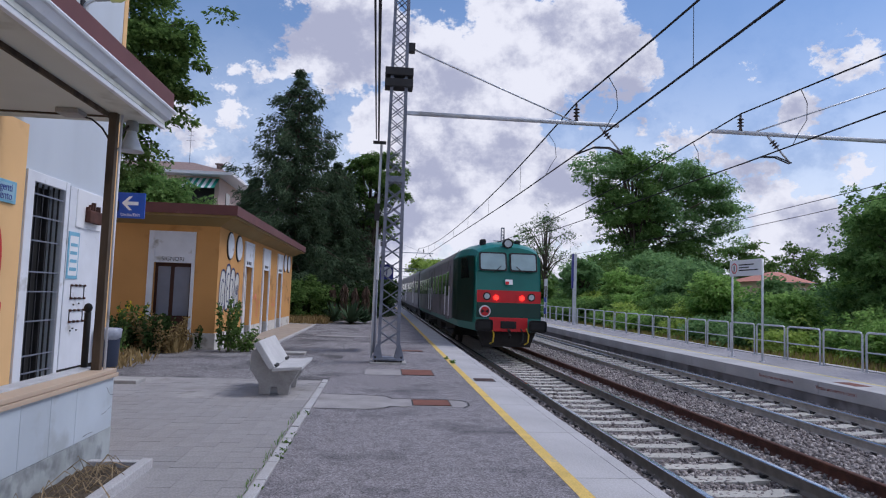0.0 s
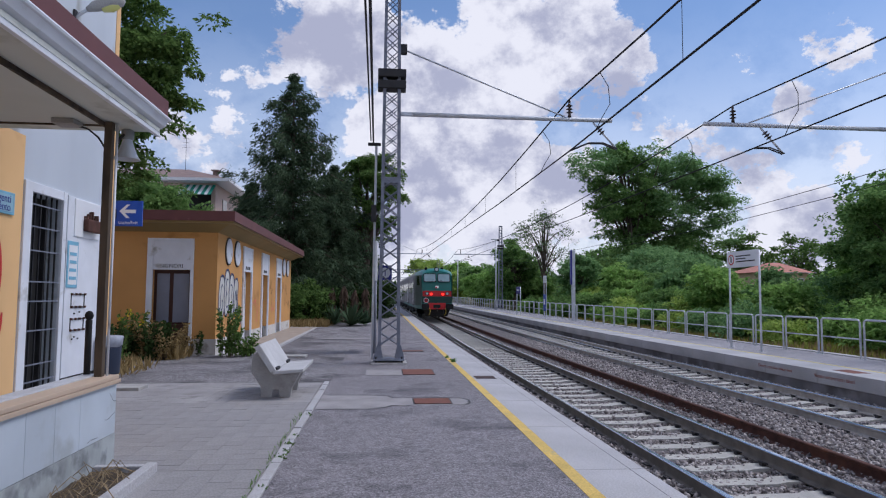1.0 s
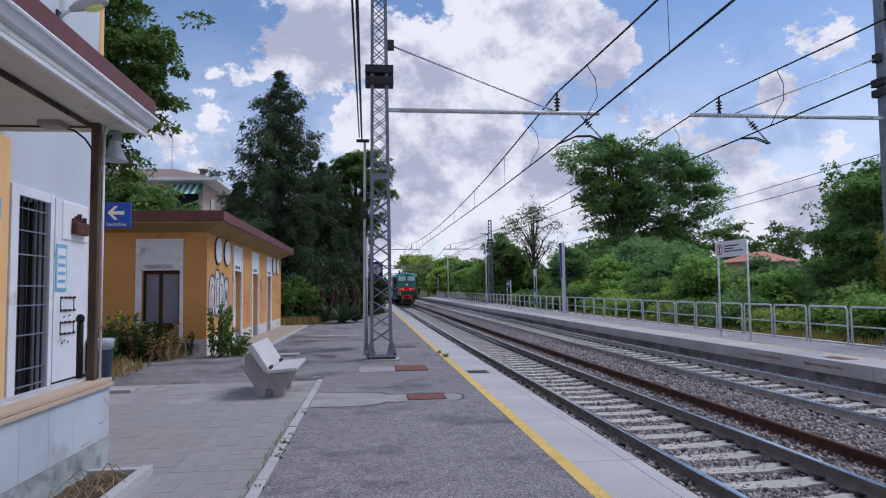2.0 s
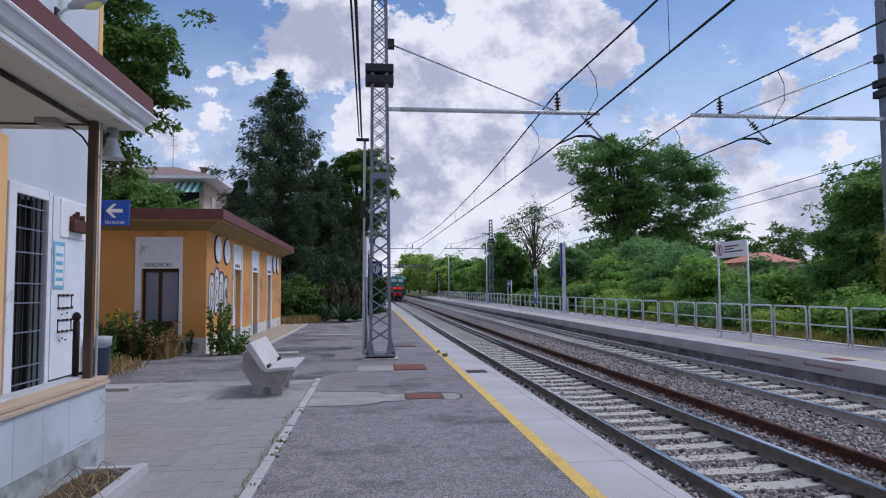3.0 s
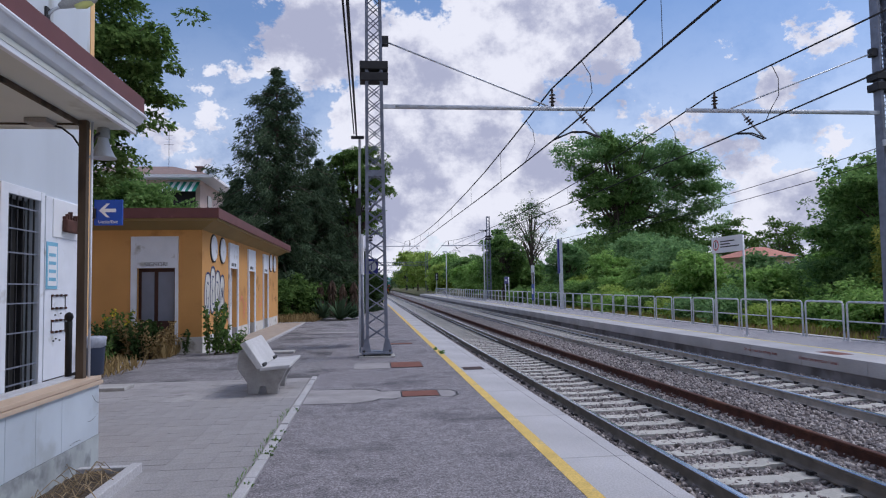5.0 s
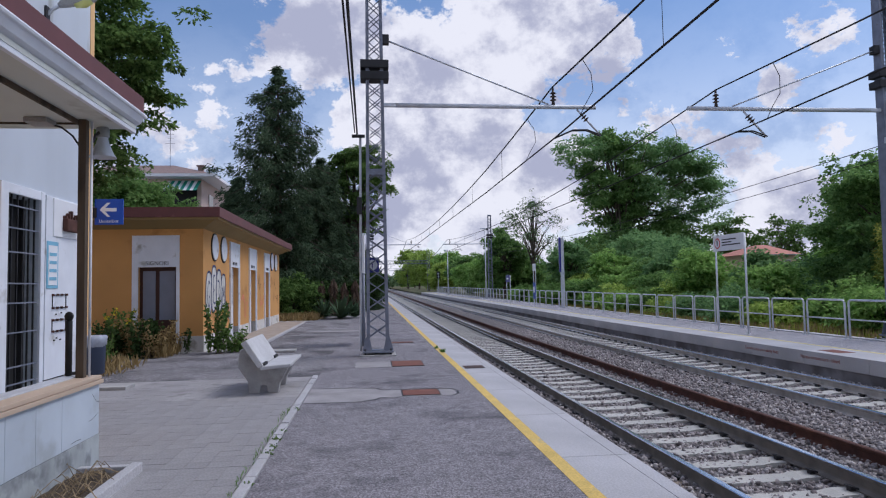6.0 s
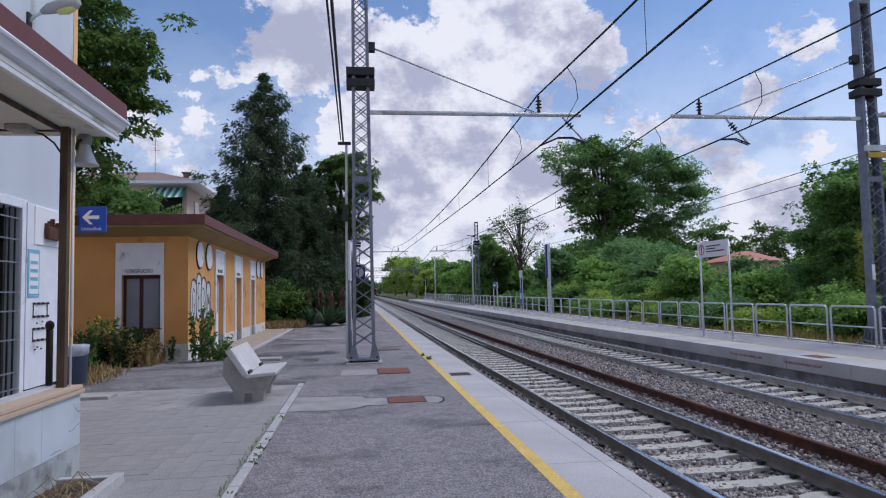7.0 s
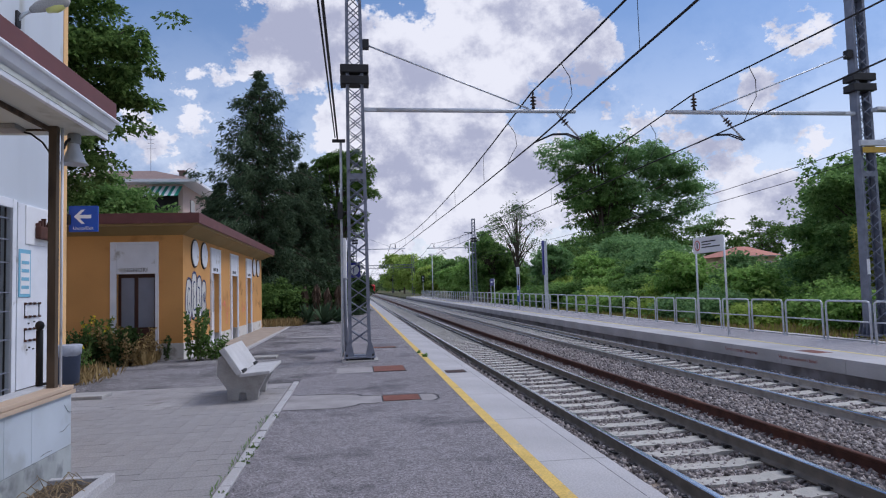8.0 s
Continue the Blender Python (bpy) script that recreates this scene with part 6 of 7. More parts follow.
conifer(-1.6, 47.5, 7.4, 3.0, 66, "small dark conifer between the taller ones", NEEDLE, 0.3, 18, 10, low=0.02)
conifer(-8.8, 45.0, 9.0, 3.4, 7, "dark conifer behind the outbuilding", NEEDLE, 0.3, 20, 10)
bush(-4.6, 36.5, -0.1, 2.6, 2.0, 9000, 0.10, LEAF_DARK, 8, label="dark green rounded shrub under the conifers")
# this shrub's darker leaf colour holds the conifers' shade
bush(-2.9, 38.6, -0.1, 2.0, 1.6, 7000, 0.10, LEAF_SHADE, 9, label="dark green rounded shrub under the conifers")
bush(-7.2, 36.0, -0.1, 2.6, 2.0, 7000, 0.11, LEAF_DARK, 10, label="dark green rounded shrub under the conifers")
# hedge leaves coloured dark in place of the shade under the conifers
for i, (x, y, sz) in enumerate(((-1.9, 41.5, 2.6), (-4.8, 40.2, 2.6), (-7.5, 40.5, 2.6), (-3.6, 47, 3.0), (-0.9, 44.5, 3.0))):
    bush(x, y, -0.1, sz, sz * 0.9, 6000, 0.14, LEAF_SHADE, 120 + i, label="hedge shrub under the conifers, their shade put into its dark leaf colour")


def dead_skirt(x, y, h, r, seed):
    """Stems of dry, hanging old leaves."""
    rng = np.random.default_rng(seed)
    t = thing("dead_yucca", "dry brown stems of hanging dead leaves beneath the conifers", "dead plant", (x, y, -0.05))
    part("stem", tubed([(0, 0, 0), (0.03, 0, h)], [0.09, 0.06], 7), BARK, t)
    n = 420
    a, z = rng.uniform(0, 6.28, n), rng.uniform(0.25, 1.0, n) * h
    pos = np.stack([np.cos(a) * 0.06, np.sin(a) * 0.06, z], 1)
    ways = np.stack([np.cos(a) * 0.35, np.sin(a) * 0.35, rng.uniform(-1.3, -0.7, n)], 1)
    c = new("dead_leaves", leaf_mesh("dead_leaves", pos, ways, r * 0.11, DEAD_LEAF, rng, 0.1, 8.0))
    c.parent = t


DEAD_LEAF = leafy("dead_leaf", (0.075, 0.05, 0.04), (0.19, 0.14, 0.105), 0.2)
for i, (x, y, h) in enumerate(((-2.75, 37.2, 2.0), (-2.1, 37.0, 2.1), (-1.5, 37.3, 1.9), (-0.9, 37.6, 2.0))):
    dead_skirt(x, y, h, 0.55, 150 + i)


def agave(x, y, r, seed):
    rng = np.random.default_rng(seed)
    t = thing("agave", "spiky grey-green agave rosette at the edge of the yard", "agave", (x, y, -0.02))
    for k in range(46):
        bm = bmesh.new()
        a, e = rng.uniform(0, 6.28), rng.uniform(0.15, 1.35)
        L_ = r * rng.uniform(0.75, 1.1)
        d = Vector((math.cos(a) * math.cos(e), math.sin(a) * math.cos(e), math.sin(e)))
        s = Vector((-math.sin(a), math.cos(a), 0)) * 0.065
        p0, p1, p2 = Vector((0, 0, 0.05)), d * L_ * 0.55, d * L_ + Vector((0, 0, -0.12 * L_ * math.cos(e)))
        v = [bm.verts.new(q) for q in (p0 - s, p0 + s, p1 + s * 1.1 + Vector((0, 0, 0.02)), p1 - s * 1.1 + Vector((0, 0, 0.02)), p2)]
        bm.faces.new((v[0], v[1], v[2], v[3]))
        bm.faces.new((v[3], v[2], v[4]))
        part("leaf", bm, AGAVE, t)


agave(-1.55, 34.0, 1.5, 1)
agave(-2.5, 35.0, 1.2, 2)
agave(-0.9, 34.8, 1.1, 3)


def grass_patch(name, label, x0, x1, y0, y1, n, h, leaf, seed, z=-0.02):
    rng = np.random.default_rng(seed)
    pos = np.stack([rng.uniform(x0, x1, n), rng.uniform(y0, y1, n), np.full(n, z)], 1)
    ways = rng.normal(size=(n, 3)) * 0.35 + np.array([0, 0, 1.0])
    me = leaf_mesh(name, pos, ways, h / 7, leaf, rng, 0.05, 7.0)
    # narrow blades
    return tagged(new(name, me), label, "grass", kind="stuff")


grass_patch("dry_grass", "dry straw-coloured grass at the edge of the yard", -7.0, -2.7, 32.8, 36.5, 3800, 0.36, STRAW, 20)
grass_patch("dry_grass", "dry straw-coloured grass beside the outbuilding", -7.5, -4.9, 16.5, 17.6, 1100, 0.34, STRAW, 21)
grass_patch("dry_grass", "dry straw-coloured grass by the yard wall", -6.2, -4.9, 13.2, 15.0, 420, 0.28, STRAW, 22)
grass_patch("verge_grass", "rough green and dry grass behind the far platform", 13.05, 17.0, 6, 60, 16000, 0.38, LEAF_YELLOW, 23, -0.3)
grass_patch("verge_grass", "dry straw grass behind the far platform", 13.05, 15.2, 6, 50, 9000, 0.34, STRAW, 24, -0.25)
grass_patch("kerb_weeds", "small weeds along the paving kerb", -1.13, -1.07, 3.0, 9.0, 160, 0.06, LEAF_MID, 25, 0.0)


def weed(x, y, h, r, n, seed, leaf, label, flowers=0, size=0.05):
    """An upright weed: many thin stalks with leaves along them."""
    rng = np.random.default_rng(seed)
    t = thing("weed", label, "weed", (x, y, -0.02))
    bm = bmesh.new()
    P, W, F = [], [], []
    for k in range(n):
        a = rng.uniform(0, 6.28)
        o = rng.uniform(0, r * 0.5)
        tip = np.array([math.cos(a) * r * rng.uniform(0.3, 1.1), math.sin(a) * r * rng.uniform(0.3, 1.1), h * rng.uniform(0.5, 1.05)])
        b0 = np.array([math.cos(a) * o, math.sin(a) * o, 0])
        tube(bm, [tuple(b0), tuple((b0 + tip) / 2 + np.array([0, 0, 0.06 * h])), tuple(tip)], [0.006, 0.005, 0.002], 3)
        m = int(16 + 26 * h)
        u = rng.uniform(0.1, 1, (m, 1))
        P.append(b0 + (tip - b0) * u + rng.normal(scale=0.015, size=(m, 3)))
        W.append(rng.normal(size=(m, 3)) + np.array([0, 0, 0.4]))
        if k < flowers:
            F.append(tip + rng.normal(scale=0.03, size=(14, 3)))
    tagged(part("stem", bm, BARK, t), kind="stuff")
    rr = np.random.default_rng(seed + 1)
    c = new("foliage", leaf_mesh("foliage", np.concatenate(P), np.concatenate(W), size, leaf, rr))
    c.parent = t
    if F:
        F = np.concatenate(F)
        c = new("blossom", leaf_mesh("blossom", F, rr.normal(size=F.shape), 0.04, FLOWER, rr))
        c.parent = t
    return t


weed(-6.35, 16.9, 1.15, 0.55, 22, 30, LEAF_DARK, "tall green weeds with yellow blossom beside the outbuilding", 8, 0.06)
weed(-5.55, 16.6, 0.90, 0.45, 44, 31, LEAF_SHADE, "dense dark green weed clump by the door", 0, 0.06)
weed(-5.2, 17.2, 0.9, 0.5, 26, 33, STRAW, "dry brown weed clump by the door", 0, 0.04)
weed(-3.95, 17.3, 1.35, 0.40, 18, 34, LEAF_DARK, "tall green weed at the corner of the outbuilding", 1, 0.06)
weed(-3.6, 17.7, 0.6, 0.5, 24, 35, LEAF_DARK, "low green weed at the corner of the outbuilding", 0, 0.05)
weed(-4.75, 17.6, 0.7, 0.14, 4, 36, LEAF_SHADE, "thin dark weed by the wall", 0, 0.05)
weed(-5.75, 16.75, 0.95, 0.5, 30, 60, STRAW, "dry straw-coloured weeds before the outbuilding door", 0, 0.05)
weed(-5.3, 16.6, 0.8, 0.45, 30, 61, STRAW, "dry straw-coloured weeds before the outbuilding door", 0, 0.05)
weed(-6.35, 16.6, 0.85, 0.5, 30, 62, LEAF_SHADE, "low green weeds before the outbuilding door", 1, 0.06)
weed(-6.0, 15.4, 0.6, 0.4, 20, 37, LEAF_DARK, "low green weeds beside the yard", 2, 0.05)
for i, (y, s) in enumerate(((5.6, 0.05), (6.6, 0.07), (6.85, 0.06), (7.15, 0.08), (7.6, 0.05), (8.9, 0.05))):
    weed(-1.0, y, s * 0.6, s * 0.5, 7, 140 + i, LEAF_DARK, "small weed in the joint beside the kerb", 0, 0.014)
weed(1.70, 15.9, 0.07, 0.04, 7, 38, LEAF_MID, "small weed growing on the yellow line", 0, 0.035)
weed(1.62, 16.9, 0.06, 0.03, 5, 39, LEAF_MID, "small weed growing on the yellow line", 0, 0.03)

# right: trees and thicket behind the fence
acacia(28.9, 73.0, -0.6, 20.0, 40)
tree(21.4, 24.0, -0.5, 8.0, 4.0, 64000, 0.095, LEAF_MID, 41, label="dark green leafy tree beside the far platform", crown_from=0.03, lobes=80, bough=0.6, tuft=0.38)
tree(25.5, 29.0, -0.5, 9.4, 4.3, 40000, 0.115, LEAF_MID, 42, label="dark green leafy tree beside the far platform", crown_from=0.05, lobes=70, bough=0.7, tuft=0.42)
tree(24.0, 19.0, -0.5, 9.8, 4.3, 36000, 0.11, LEAF_DARK, 43, label="dark green leafy tree beside the far platform", crown_from=0.05, lobes=60, bough=0.7, tuft=0.4)
for i, (x, y, h) in enumerate(((17.2, 19.2, 4.6), (18.0, 20.0, 5.2), (18.6, 20.9, 4.8))):
    tree(x, y, -0.4, h, 0.95, 9000, 0.06, LEAF_YELLOW, 44 + i, label="slim yellow-green young tree by the fence", crown_from=0.1, lobes=26, bough=0.34, tuft=0.22)
tree(18.6, 73.0, -0.5, 12.6, 4.3, 4200, 0.12, LEAF_FAR, 47, label="thin half-bare tree with open twigs", crown_from=0.34, lobes=40, trunk=0.2, bough=1.0, tuft=0.5)
tree(16.9, 82.0, -0.5, 10.0, 3.3, 20000, 0.16, LEAF_MID, 48, label="green tree behind the far platform mast", crown_from=0.1, lobes=40, bough=0.8)
rng0 = random.Random(6)
k = 0
for y in range(10, 66, 3):      # thicket along the fence: low growth, then saplings with bare gaps
    for x in (15.3, 17.6, 20.2):
        k += 1
        hh = rng0.uniform(1.1, 2.2) if x < 16 else rng0.uniform(1.9, 3.5) if x < 19 else rng0.uniform(2.2, 4.6)
        if 0.54 < x / (y + 0.01) < 0.74:         # lower where the house shows over it
            hh = min(hh, 2.1)
        lf = rng0.choice((LEAF_LIGHT, LEAF_LIGHT, LEAF_MID, LEAF_FEATHER, LEAF_LIME, LEAF_MID))
        bush(x + rng0.uniform(-0.9, 0.9), y + rng0.uniform(-1.2, 1.2), -0.45, hh, hh * rng0.uniform(0.5, 0.75), 6500, 0.062 + 0.0009 * y, lf, 200 + k)
for i, (x, y, h, sp) in enumerate(((17.4, 33.0, 4.1, 1.3), (19.5, 41.0, 5.2, 1.8), (18.0, 47.0, 5.6, 2.0), (19.4, 31.0, 4.0, 0.9), (26.4, 35.0, 4.4, 1.6), (17.2, 56.0, 6.2, 2.2), (16.6, 26.0, 2.9, 0.9))):
    tree(x, y, -0.5, h, sp, 14000, 0.08 + 0.0009 * y, (LEAF_LIGHT, LEAF_FEATHER)[i % 2], 500 + i, label="light green feathery sapling behind the fence", crown_from=0.12, lobes=30, bough=0.55, tuft=0.36)
for i, (x, y, h, sz, lf) in enumerate(((24, 38, 2.6, 2.6, LEAF_LIGHT), (22, 46, 5.6, 3.6, LEAF_FEATHER), (27, 44, 2.7, 2.8, LEAF_LIGHT), (24, 55, 7.2, 3.6, LEAF_FEATHER), (29, 50, 2.9, 3.0, LEAF_MID), (33, 56, 3.0, 3.0, LEAF_LIGHT),
                                       (21, 60, 6.0, 3.8, LEAF_DARK), (26, 62, 8.2, 4.6, LEAF_FEATHER), (20, 86, 7.0, 4.2, LEAF_MID), (18, 96, 7.2, 4.0, LEAF_LIGHT),
                                       (22, 108, 9.0, 5.0, LEAF_DARK), (18.5, 118, 7.0, 4.2, LEAF_LIGHT), (20, 134, 9.4, 5.0, LEAF_MID), (17, 146, 7.6, 4.2, LEAF_LIME),
                                       (20, 165, 11.5, 5.4, LEAF_LIGHT), (16.5, 182, 12.5, 5.0, LEAF_LIME), (21, 200, 12.0, 6.0, LEAF_MID), (17, 225, 15.5, 6.0, LEAF_LIME),
                                       (24, 240, 13.0, 7.0, LEAF_LIGHT), (15.5, 265, 17.5, 6.0, LEAF_LIME), (22, 320, 13.0, 7.5, LEAF_LIGHT), (23, 390, 13.0, 8.0, LEAF_LIGHT),
                                       (26, 470, 14.0, 9.0, LEAF_FAR), (-16, 230, 10, 7, LEAF_MID), (-20, 300, 12, 8, LEAF_FAR), (-24, 400, 13, 9, LEAF_FAR),
                                       (-9, 90, 8, 4.5, LEAF_MID), (-11, 130, 9, 5.5, LEAF_MID), (-13, 175, 10, 6, LEAF_MID))):
    tree(x, y, -0.6, h, sz, 15000 if y < 150 else 7500, 0.10 + 0.0013 * y, lf, 300 + i, label="green lineside tree in the belt along the railway", crown_from=0.03, lobes=44, bough=0.16 * sz + 0.25, tuft=0.10 * sz + 0.2)
for i, (x, y, h, sz) in enumerate(((49, 104, 10.5, 5.5), (58, 124, 13, 6), (74, 128, 16.0, 8), (88, 132, 16.5, 9), (43, 92, 9, 5), (83, 100, 10, 5.5), (100, 122, 15, 8), (36, 100, 11, 6), (55, 80, 5, 3.6), (70, 66, 7, 5))):
    tree(x, y, -0.6, h, sz, 8000, 0.34, LEAF_DARK if i in (2, 3, 6) else LEAF_MID, 400 + i, label="distant green tree beyond the houses", crown_from=0.03, lobes=44, bough=1.2, tuft=0.7)


def far_woods():
    rng = np.random.default_rng(77)
    n = 42000
    x = rng.uniform(-420, 520, n)
    y = rng.uniform(560, 640, n) - np.abs(x) * 0.15
    top = 9 + 5 * np.sin(x * 0.05) + 4 * np.sin(x * 0.17 + 1)
    z = rng.uniform(0, 1, n) ** 0.8 * top
    pos = np.stack([x, y, z], 1)
    me = leaf_mesh("far_woods", pos, rng.normal(size=(n, 3)), 2.2, LEAF_FAR, rng)
    tagged(new("far_woods", me), "distant belt of green woods on the horizon", "woods", kind="stuff")


far_woods()


# ---- trains ----
def wheelset(parent, y):
    w = part("wheelset", tubed([(-0.78, y, -0.0), (0.78, y, -0.0)], 0.08, 8), UNDER, parent)
    for s in (-0.75, 0.75):
        bm = bmesh.new()
        lathe(bm, [(0.46, s - 0.06), (0.46, s + 0.06)], (0, y, 0), "x", 20)
        part("wheel", bm, UNDER, w)


def section(w, z0, z1, roof):
    """Outline across a coach: tucked sill, straight side, round roof."""
    pts = [(-w * 0.93, z0), (-w, z0 + 0.25), (-w, z1 - 0.05)]
    for k in range(1, 8):
        a = math.pi * k / 8
        pts.append((-w * math.cos(a), z1 + roof * math.sin(a)))
    return pts + [(w, z1 - 0.05), (w, z0 + 0.25), (w * 0.93, z0)]


def loft(bm, sections):
    rings = [[bm.verts.new(p) for p in s] for s in sections]
    n = len(rings[0])
    for a, b in zip(rings, rings[1:]):
        for i in range(n):
            bm.faces.new((a[i], a[(i + 1) % n], b[(i + 1) % n], b[i]))
    bm.faces.new(list(reversed(rings[0])))
    bm.faces.new(rings[-1])
    return bm


def coach_sides(t, y0, y1, doors):
    """Windows, doors and underframe of a coach between y0 and y1; z is measured from the axle."""
    n = int((y1 - y0) / 1.9)
    win = to_mesh("side_window", boxed(-0.02, 0.02, 0.25, 1.55, 1.55, 2.45, bev=0.01), TRAIN_GLASS)
    for s in (-1, 1):
        for k in range(n):
            y = y0 + 0.4 + 1.9 * k
            if any(abs(y + 0.9 - d) < 1.5 for d in doors):
                continue
            piece("side_window", win, t, pose(s * 1.412, y, 0))
        for d in doors:
            dr = part("door", boxed(s * 1.43 - 0.02, s * 1.43 + 0.02, d - 0.65, d + 0.65, 0.55, 2.75, bev=0.02), TRAIN_GREY, t)
            part("door_glass", boxed(s * 1.455 - 0.01, s * 1.455 + 0.01, d - 0.4, d + 0.4, 1.5, 2.5), TRAIN_GLASS, dr)
            for o in (-0.78, 0.78):
                part("grab_rail", tubed([(s * 1.47, d + o, 0.7), (s * 1.47, d + o, 1.9)], 0.025, 5), SIGN_WHITE, dr)
            part("step", boxed(s * 1.3 - 0.15, s * 1.3 + 0.15, d - 0.5, d + 0.5, 0.15, 0.2), UNDER, dr)
    part("underframe", boxed(-1.2, 1.2, y0 + 0.4, y1 - 0.4, 0.25, 0.6), UNDER, t)
    for y in (y0 + 3.5, y1 - 3.5):
        part("bogie_frame", boxed(-1.1, 1.1, y - 1.7, y + 1.7, -0.12, 0.32, bev=0.05), UNDER, t)
        wheelset(t, y - 1.25)
        wheelset(t, y + 1.25)
    for k in range(4):
        y = y0 + 7 + 3.2 * k
        part("equipment_box", boxed(-1.15, 1.15, y, y + 2.2, -0.1, 0.45, bev=0.04), UNDER, t)


Z0 = RAIL_Z + 0.46        # axle height


def buffers(t, y, s):
    for x in (-0.875, 0.875):
        bm = bmesh.new()
        lathe(bm, [(0.11, y), (0.11, y - s * 0.42)], (x, 0, 0.60), "y", 14)
        b = part("buffer", bm, UNDER, t)
        part("buffer_head", boxed(x - 0.28, x + 0.28, min(y - s * 0.42, y - s * 0.48), max(y - s * 0.42, y - s * 0.48), 0.42, 0.80, bev=0.1), BLACK, b)


def cab_coach():
    t = thing("cab_coach", "teal and grey driving coach with red band and lit tail lamps", "train coach", (TRACK_1, 21.4, Z0), "train")
    w = 1.41
    prof = [(0.0, 1.09, 2.86, 0.36), (0.25, 1.12, 2.94, 0.40), (1.2, 1.24, 2.99, 0.45), (2.6, w, 3.0, 0.48), (26.0, w, 3.0, 0.48)]
    rings = []
    for i, (y, hw, z1, rf) in enumerate(prof):
        ring_ = []
        for x, z in section(hw, 0.40, z1, rf):
            lean = 0.0
            if y < 0.3:   # raked windscreen
                lean = max(0.0, (z - 1.85)) * 0.34
            ring_.append((x, y + lean, z))
        rings.append(ring_)
    part("body", loft(bmesh.new(), rings), TEAL, t, "teal painted cab shell")
    part("side_panel", boxed(-w - 0.012, -w + 0.01, 4.2, 25.9, 0.62, 2.95, bev=0.004), TRAIN_GREY, t, "coach side, dirt and shade put into its dull grey")
    part("side_panel", boxed(w - 0.01, w + 0.012, 4.2, 25.9, 0.62, 2.95, bev=0.004), TRAIN_GREY, t)
    # panels over both cab sides, coloured dark for the shadow there
    for s in (-1, 1):
        bm = bmesh.new()
        cols = []
        for y, hw in ((0.30, 1.135), (1.2, 1.24), (2.6, w), (4.2, w)):
            lean = 0.2 if y < 0.5 else 0.0
            cols.append([bm.verts.new((s * (hw + 0.008), y + (lean if z > 2 else 0), z)) for z in (0.66, 2.0, 2.90)])
        for c0, c1 in zip(cols, cols[1:]):
            for i in range(2):
                bm.faces.new((c0[i], c1[i], c1[i + 1], c0[i + 1]))
        bmesh.ops.solidify(bm, geom=bm.faces[:], thickness=0.008)
        part("side_flash", bm, TEAL_SHADE_DIRT, t, "cab side panel with its shadow put into a darker green")
        bm = bmesh.new()
        q = [(0.85, 2.15), (1.95, 2.15), (1.95, 2.85), (1.2, 2.85)]
        v = [bm.verts.new((s * (1.195 + 0.155 * (a - 0.85) / 1.1 + 0.025), a, b)) for a, b in q]
        bm.faces.new(v)
        bmesh.ops.solidify(bm, geom=bm.faces[:], thickness=0.006)
        part("cab_side_window", bm, TRAIN_GLASS, t)
    part("roof_cover", loft(bmesh.new(), [[(x * 1.006, y, z + 0.012) for x, z in section(w, 2.75, 3.0, 0.48)[1:-1]] for y in (4.0, 26.0)]), TRAIN_ROOF, t, "pale grey ribbed roof")
    # raked front: plates follow the lean of the shell
    fy = lambda z: max(0.0, z - 1.85) * 0.34

    def plate(name, x0, x1, z0, z1, mat, out, label="", parent=t, corner=0.07):
        pts = []
        for cx, cz, a0 in ((x1 - corner, z1 - corner, 0), (x0 + corner, z1 - corner, 90), (x0 + corner, z0 + corner, 180), (x1 - corner, z0 + corner, 270)):
            for k in range(4):
                a = radians(a0 + 30 * k)
                pts.append((cx + corner * math.cos(a), cz + corner * math.sin(a)))
        bm = bmesh.new()
        lo = [bm.verts.new((x, fy(z) - out, z)) for x, z in pts]
        hi = [bm.verts.new((x, fy(z) + 0.03, z)) for x, z in pts]
        for i in range(len(pts)):
            bm.faces.new((lo[i], lo[(i + 1) % len(pts)], hi[(i + 1) % len(pts)], hi[i]))
        bm.faces.new(lo)
        return part(name, bm, mat, parent, label)

    for s in (-1, 1):
        x0, x1 = sorted((s * 0.10, s * 0.93))
        fr = plate("windscreen_frame", x0 - 0.05, x1 + 0.05, 2.38, 3.02, BLACK, 0.012, "black rubber windscreen frame")
        plate("windscreen", x0, x1, 2.43, 2.97, WINDSCREEN, 0.02, "windscreen with a pale reflection put into its colour", fr)
        part("wiper", tubed([(s * 0.5, fy(2.34) - 0.03, 2.34), (s * 0.25, fy(2.55) - 0.05, 2.55)], 0.012, 4), BLACK, t)
    plate("red_band", -1.06, 1.06, 1.34, 1.74, TRAIN_RED, 0.015, "bright red front band", corner=0.02)
    plate("lower_front", -1.07, 1.07, 0.85, 1.33, TEAL_SHADE_DIRT, 0.012, "dark green lower front", corner=0.02)
    plate("emblem", -0.12, 0.12, 1.94, 2.11, SIGN_WHITE, 0.012, "small white and red emblem", corner=0.02)
    plate("emblem_red", -0.12, 0.0, 1.94, 2.04, TRAIN_RED, 0.016, corner=0.02)
    for s in (-1, 1):
        bm = bmesh.new()
        lathe(bm, [(0.13, -0.05), (0.13, 0.02)], (s * 0.74, 0, 1.54), "y", 18)
        h = part("headlight", bm, BLACK, t, "round headlight in a black ring")
        bm = bmesh.new()
        lathe(bm, [(0.09, -0.062), (0.09, -0.045)], (s * 0.74, 0, 1.54), "y", 18)
        part("lens", bm, LAMP_GLASS, h)
        bm = bmesh.new()
        lathe(bm, [(0.075, -0.06), (0.085, -0.01)], (s * 0.43, 0, 1.50), "y", 16)
        part("tail_light", bm, TAIL_LIGHT, t, "glowing red tail light")
    bm = bmesh.new()
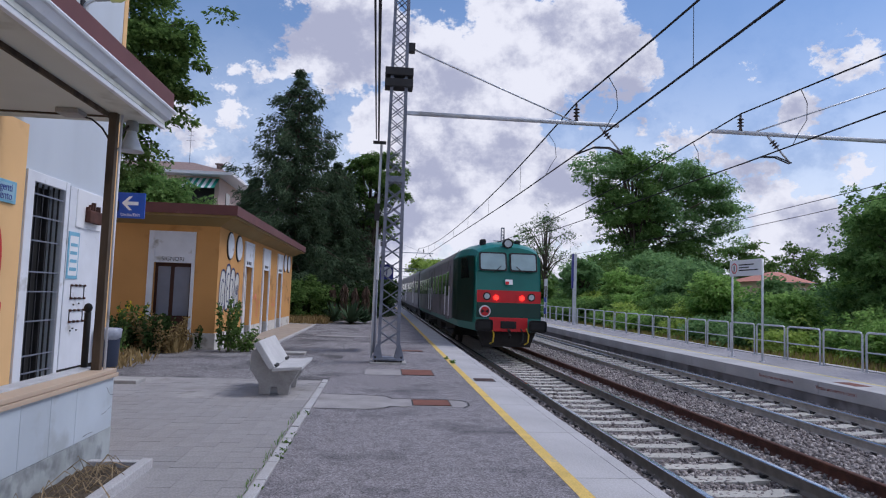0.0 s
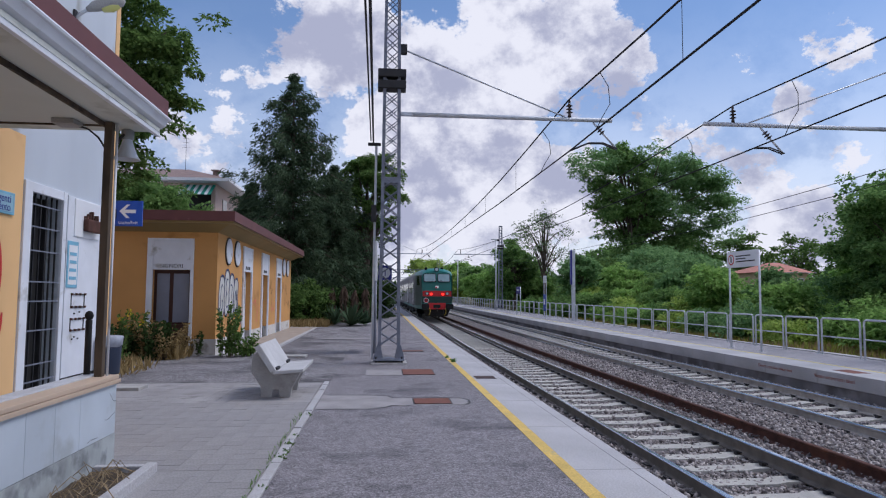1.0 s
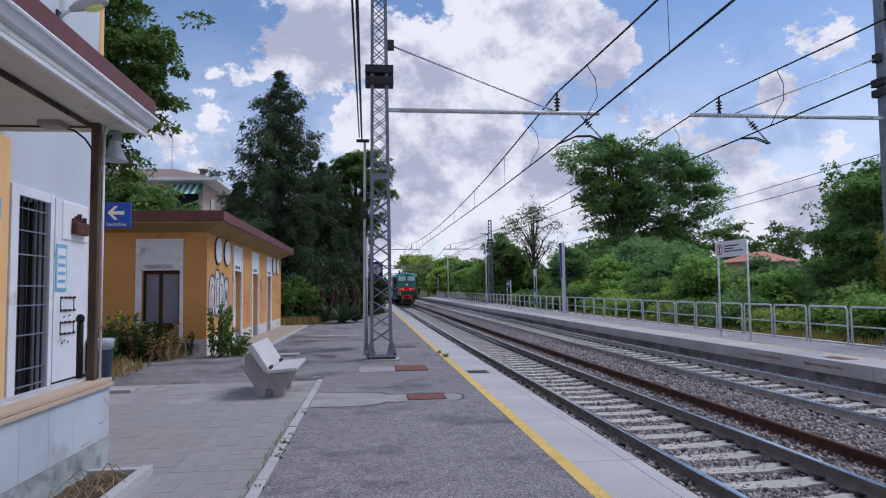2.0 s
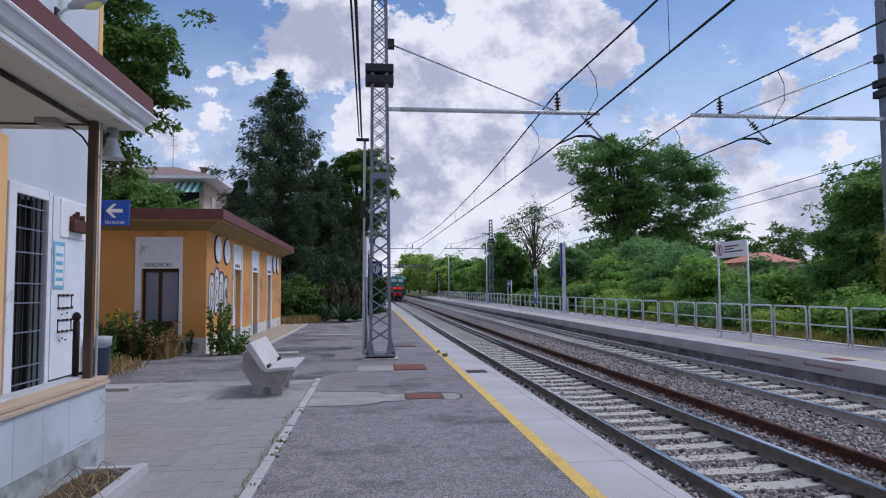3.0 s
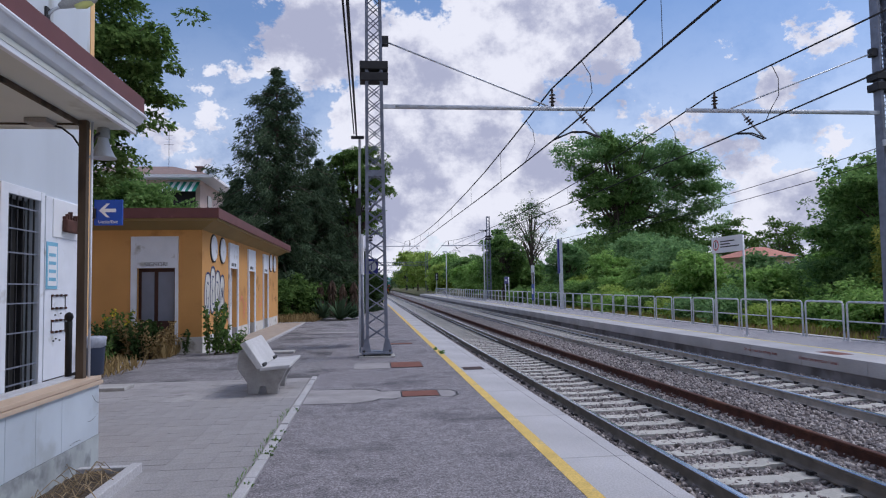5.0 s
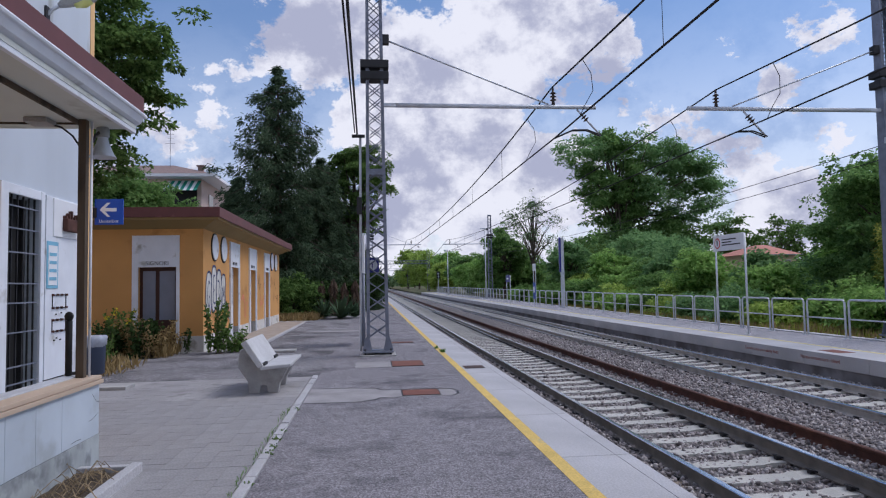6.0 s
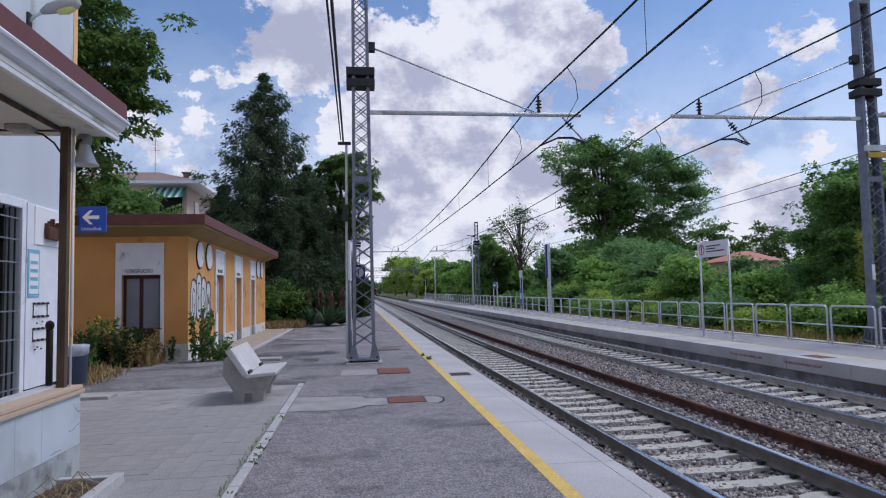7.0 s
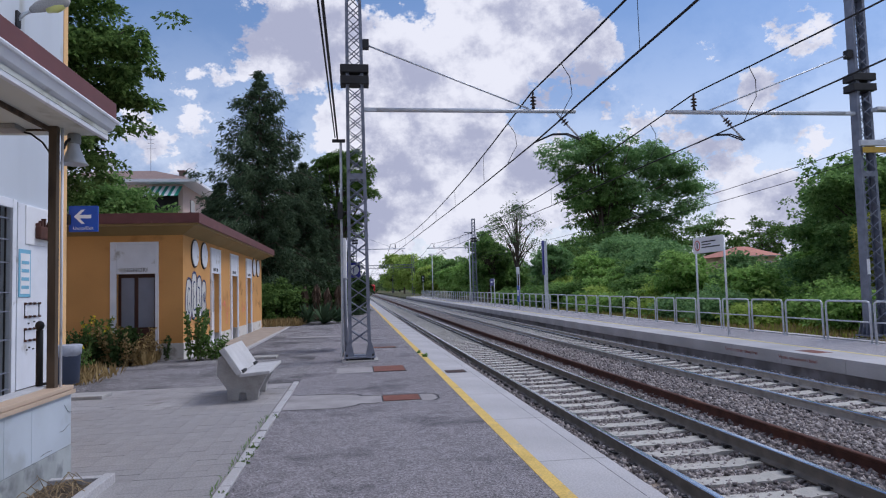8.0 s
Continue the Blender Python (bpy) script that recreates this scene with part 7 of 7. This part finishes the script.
    lathe(bm, [(0.17, 0.40), (0.17, 0.62)], (0, 0, 3.33), "y", 20)
    h = part("roof_lamp", bm, BLACK, t, "round roof headlight")
    bm = bmesh.new()
    lathe(bm, [(0.12, 0.38), (0.12, 0.42)], (0, 0, 3.33), "y", 20)
    part("lens", bm, LAMP_GLASS, h)
    for x in (-0.75, 0.45):
        part("roof_horn", boxed(x - 0.10, x + 0.10, 1.0, 1.3, 3.2, 3.50, bev=0.05), BLACK, t)
    # tail board disc
    bm = bmesh.new()
    lathe(bm, [(0.19, -0.10), (0.19, -0.02)], (-0.80, 0, 1.05), "y", 24)
    d = part("tail_disc", bm, SIGN_WHITE, t, "round white, red and black tail board")
    bm = bmesh.new()
    lathe(bm, [(0.15, -0.106), (0.15, -0.10)], (-0.80, 0, 1.05), "y", 24)
    part("disc_field", bm, TRAIN_RED, d)
    bm = bmesh.new()
    for s in (-1, 1):
        prism(bm, [(-0.80, 1.05), (-0.80 + s * 0.12, 1.13), (-0.80 + s * 0.12, 0.97)], -0.110, -0.106)
    part("disc_mark", bm, BLACK, d)
    part("buffer_beam", boxed(-0.64, 0.64, -0.02, 0.3, 0.40, 0.86, bev=0.02), TRAIN_RED, t, "red buffer beam with dark recess")
    part("coupler_recess", boxed(-0.26, 0.26, -0.06, 0.1, 0.50, 0.74, bev=0.02), BLACK, t)
    part("coupling_hook", tubed([(0, -0.05, 0.45), (0, -0.3, 0.42), (0, -0.34, 0.30), (0, -0.25, 0.22)], 0.045, 6), UNDER, t)
    for x in (-0.55, 0.42, 0.60):
        part("brake_hose", tubed([(x, -0.03, 0.5), (x + 0.05, -0.2, 0.32), (x + 0.02, -0.22, 0.08), (x - 0.06, -0.12, 0.0)], 0.025, 6), HOSE_YELLOW if x != 0.42 else DARK, t)
    part("snow_plough", prism(bmesh.new(), [(-0.8, -0.12), (0.8, -0.12), (1.0, 0.4), (-1.0, 0.4)], 0.3, 0.4), UNDER, t)
    buffers(t, -0.02, 1)
    coach_sides(t, 4.4, 26.0, (5.8, 15.2))
    return t


def coach(name, label, group, mat, roof):
    t = thing(name, label, "train coach", (0, 0, 0), group)
    part("body", loft(bmesh.new(), [[(x, y, z) for x, z in section(1.41, 0.40, 3.0, 0.40)] for y in (0.15, 26.2)]), mat, t)
    part("roof_cover", loft(bmesh.new(), [[(x * 1.004, y, z + 0.012) for x, z in section(1.41, 2.75, 3.0, 0.40)[1:-1]] for y in (0.1, 26.25)]), roof, t)
    part("gangway", boxed(-0.6, 0.6, -0.15, 26.5, 0.6, 2.7), BLACK, t)
    coach_sides(t, 0.3, 26.0, (6.0, 20.0))
    return t


cab = cab_coach()
rake = [coach("passenger_coach", "railway coach with dark windows, dirt and shade put into its dull grey", "train", TRAIN_GREY, TRAIN_ROOF)]
for k in range(5):
    rake.append(copy_thing(rake[0], pose(TRACK_1, 73.3 + 26.4 * k, Z0)))


def red_train():
    t = thing("red_train", "red oncoming train with dark windscreen, far down the line", "train", (TRACK_2, 300, Z0))
    prof = [(0.0, 1.2, 2.6, 0.3), (0.5, 1.35, 2.9, 0.4), (1.5, 1.42, 3.0, 0.45), (60.0, 1.42, 3.0, 0.45)]
    part("body", loft(bmesh.new(), [[(x, y, z) for x, z in section(hw, 0.3, z1, rf)] for y, hw, z1, rf in prof]), TRAIN_RED, t)
    part("windscreen", boxed(-1.0, 1.0, -0.02, 0.1, 1.7, 2.5, bev=0.02), TRAIN_GLASS, t)
    part("skirt", boxed(-1.2, 1.2, -0.05, 59, -0.1, 0.35), UNDER, t)
    part("front_panel", boxed(-0.9, 0.9, -0.03, 0.05, 0.6, 0.9), TRAIN_GREY, t)
    for y in (4, 25, 45):
        wheelset(t, y)
    return t


other = red_train()


def on_line(x, y):
    """A coach's pose on its track at y, on the climbing, slightly turned stretch where it has reached that."""
    dx, dz = grade(y)
    f = min(1.0, max(0.0, (y + 13 - GRADE_FROM) / 26))
    return pose(x + dx, y, Z0 + dz, f * math.degrees(math.atan(GRADE_Z)), 0, -f * math.degrees(math.atan(GRADE_X)))


def motions():
    speed = 26.5
    for i, c in enumerate([cab] + rake):
        start = 21.4 + 26.4 * i
        walk(c, [(t, on_line(TRACK_1, start + speed * t)) for t in [0.5 * k for k in range(17)]])
    walk(other, [(t, on_line(TRACK_2, 302 + 14 * (8 - t))) for t in (0.0, 2.0, 4.0, 6.0, 8.0)])


sleepers()
motions()
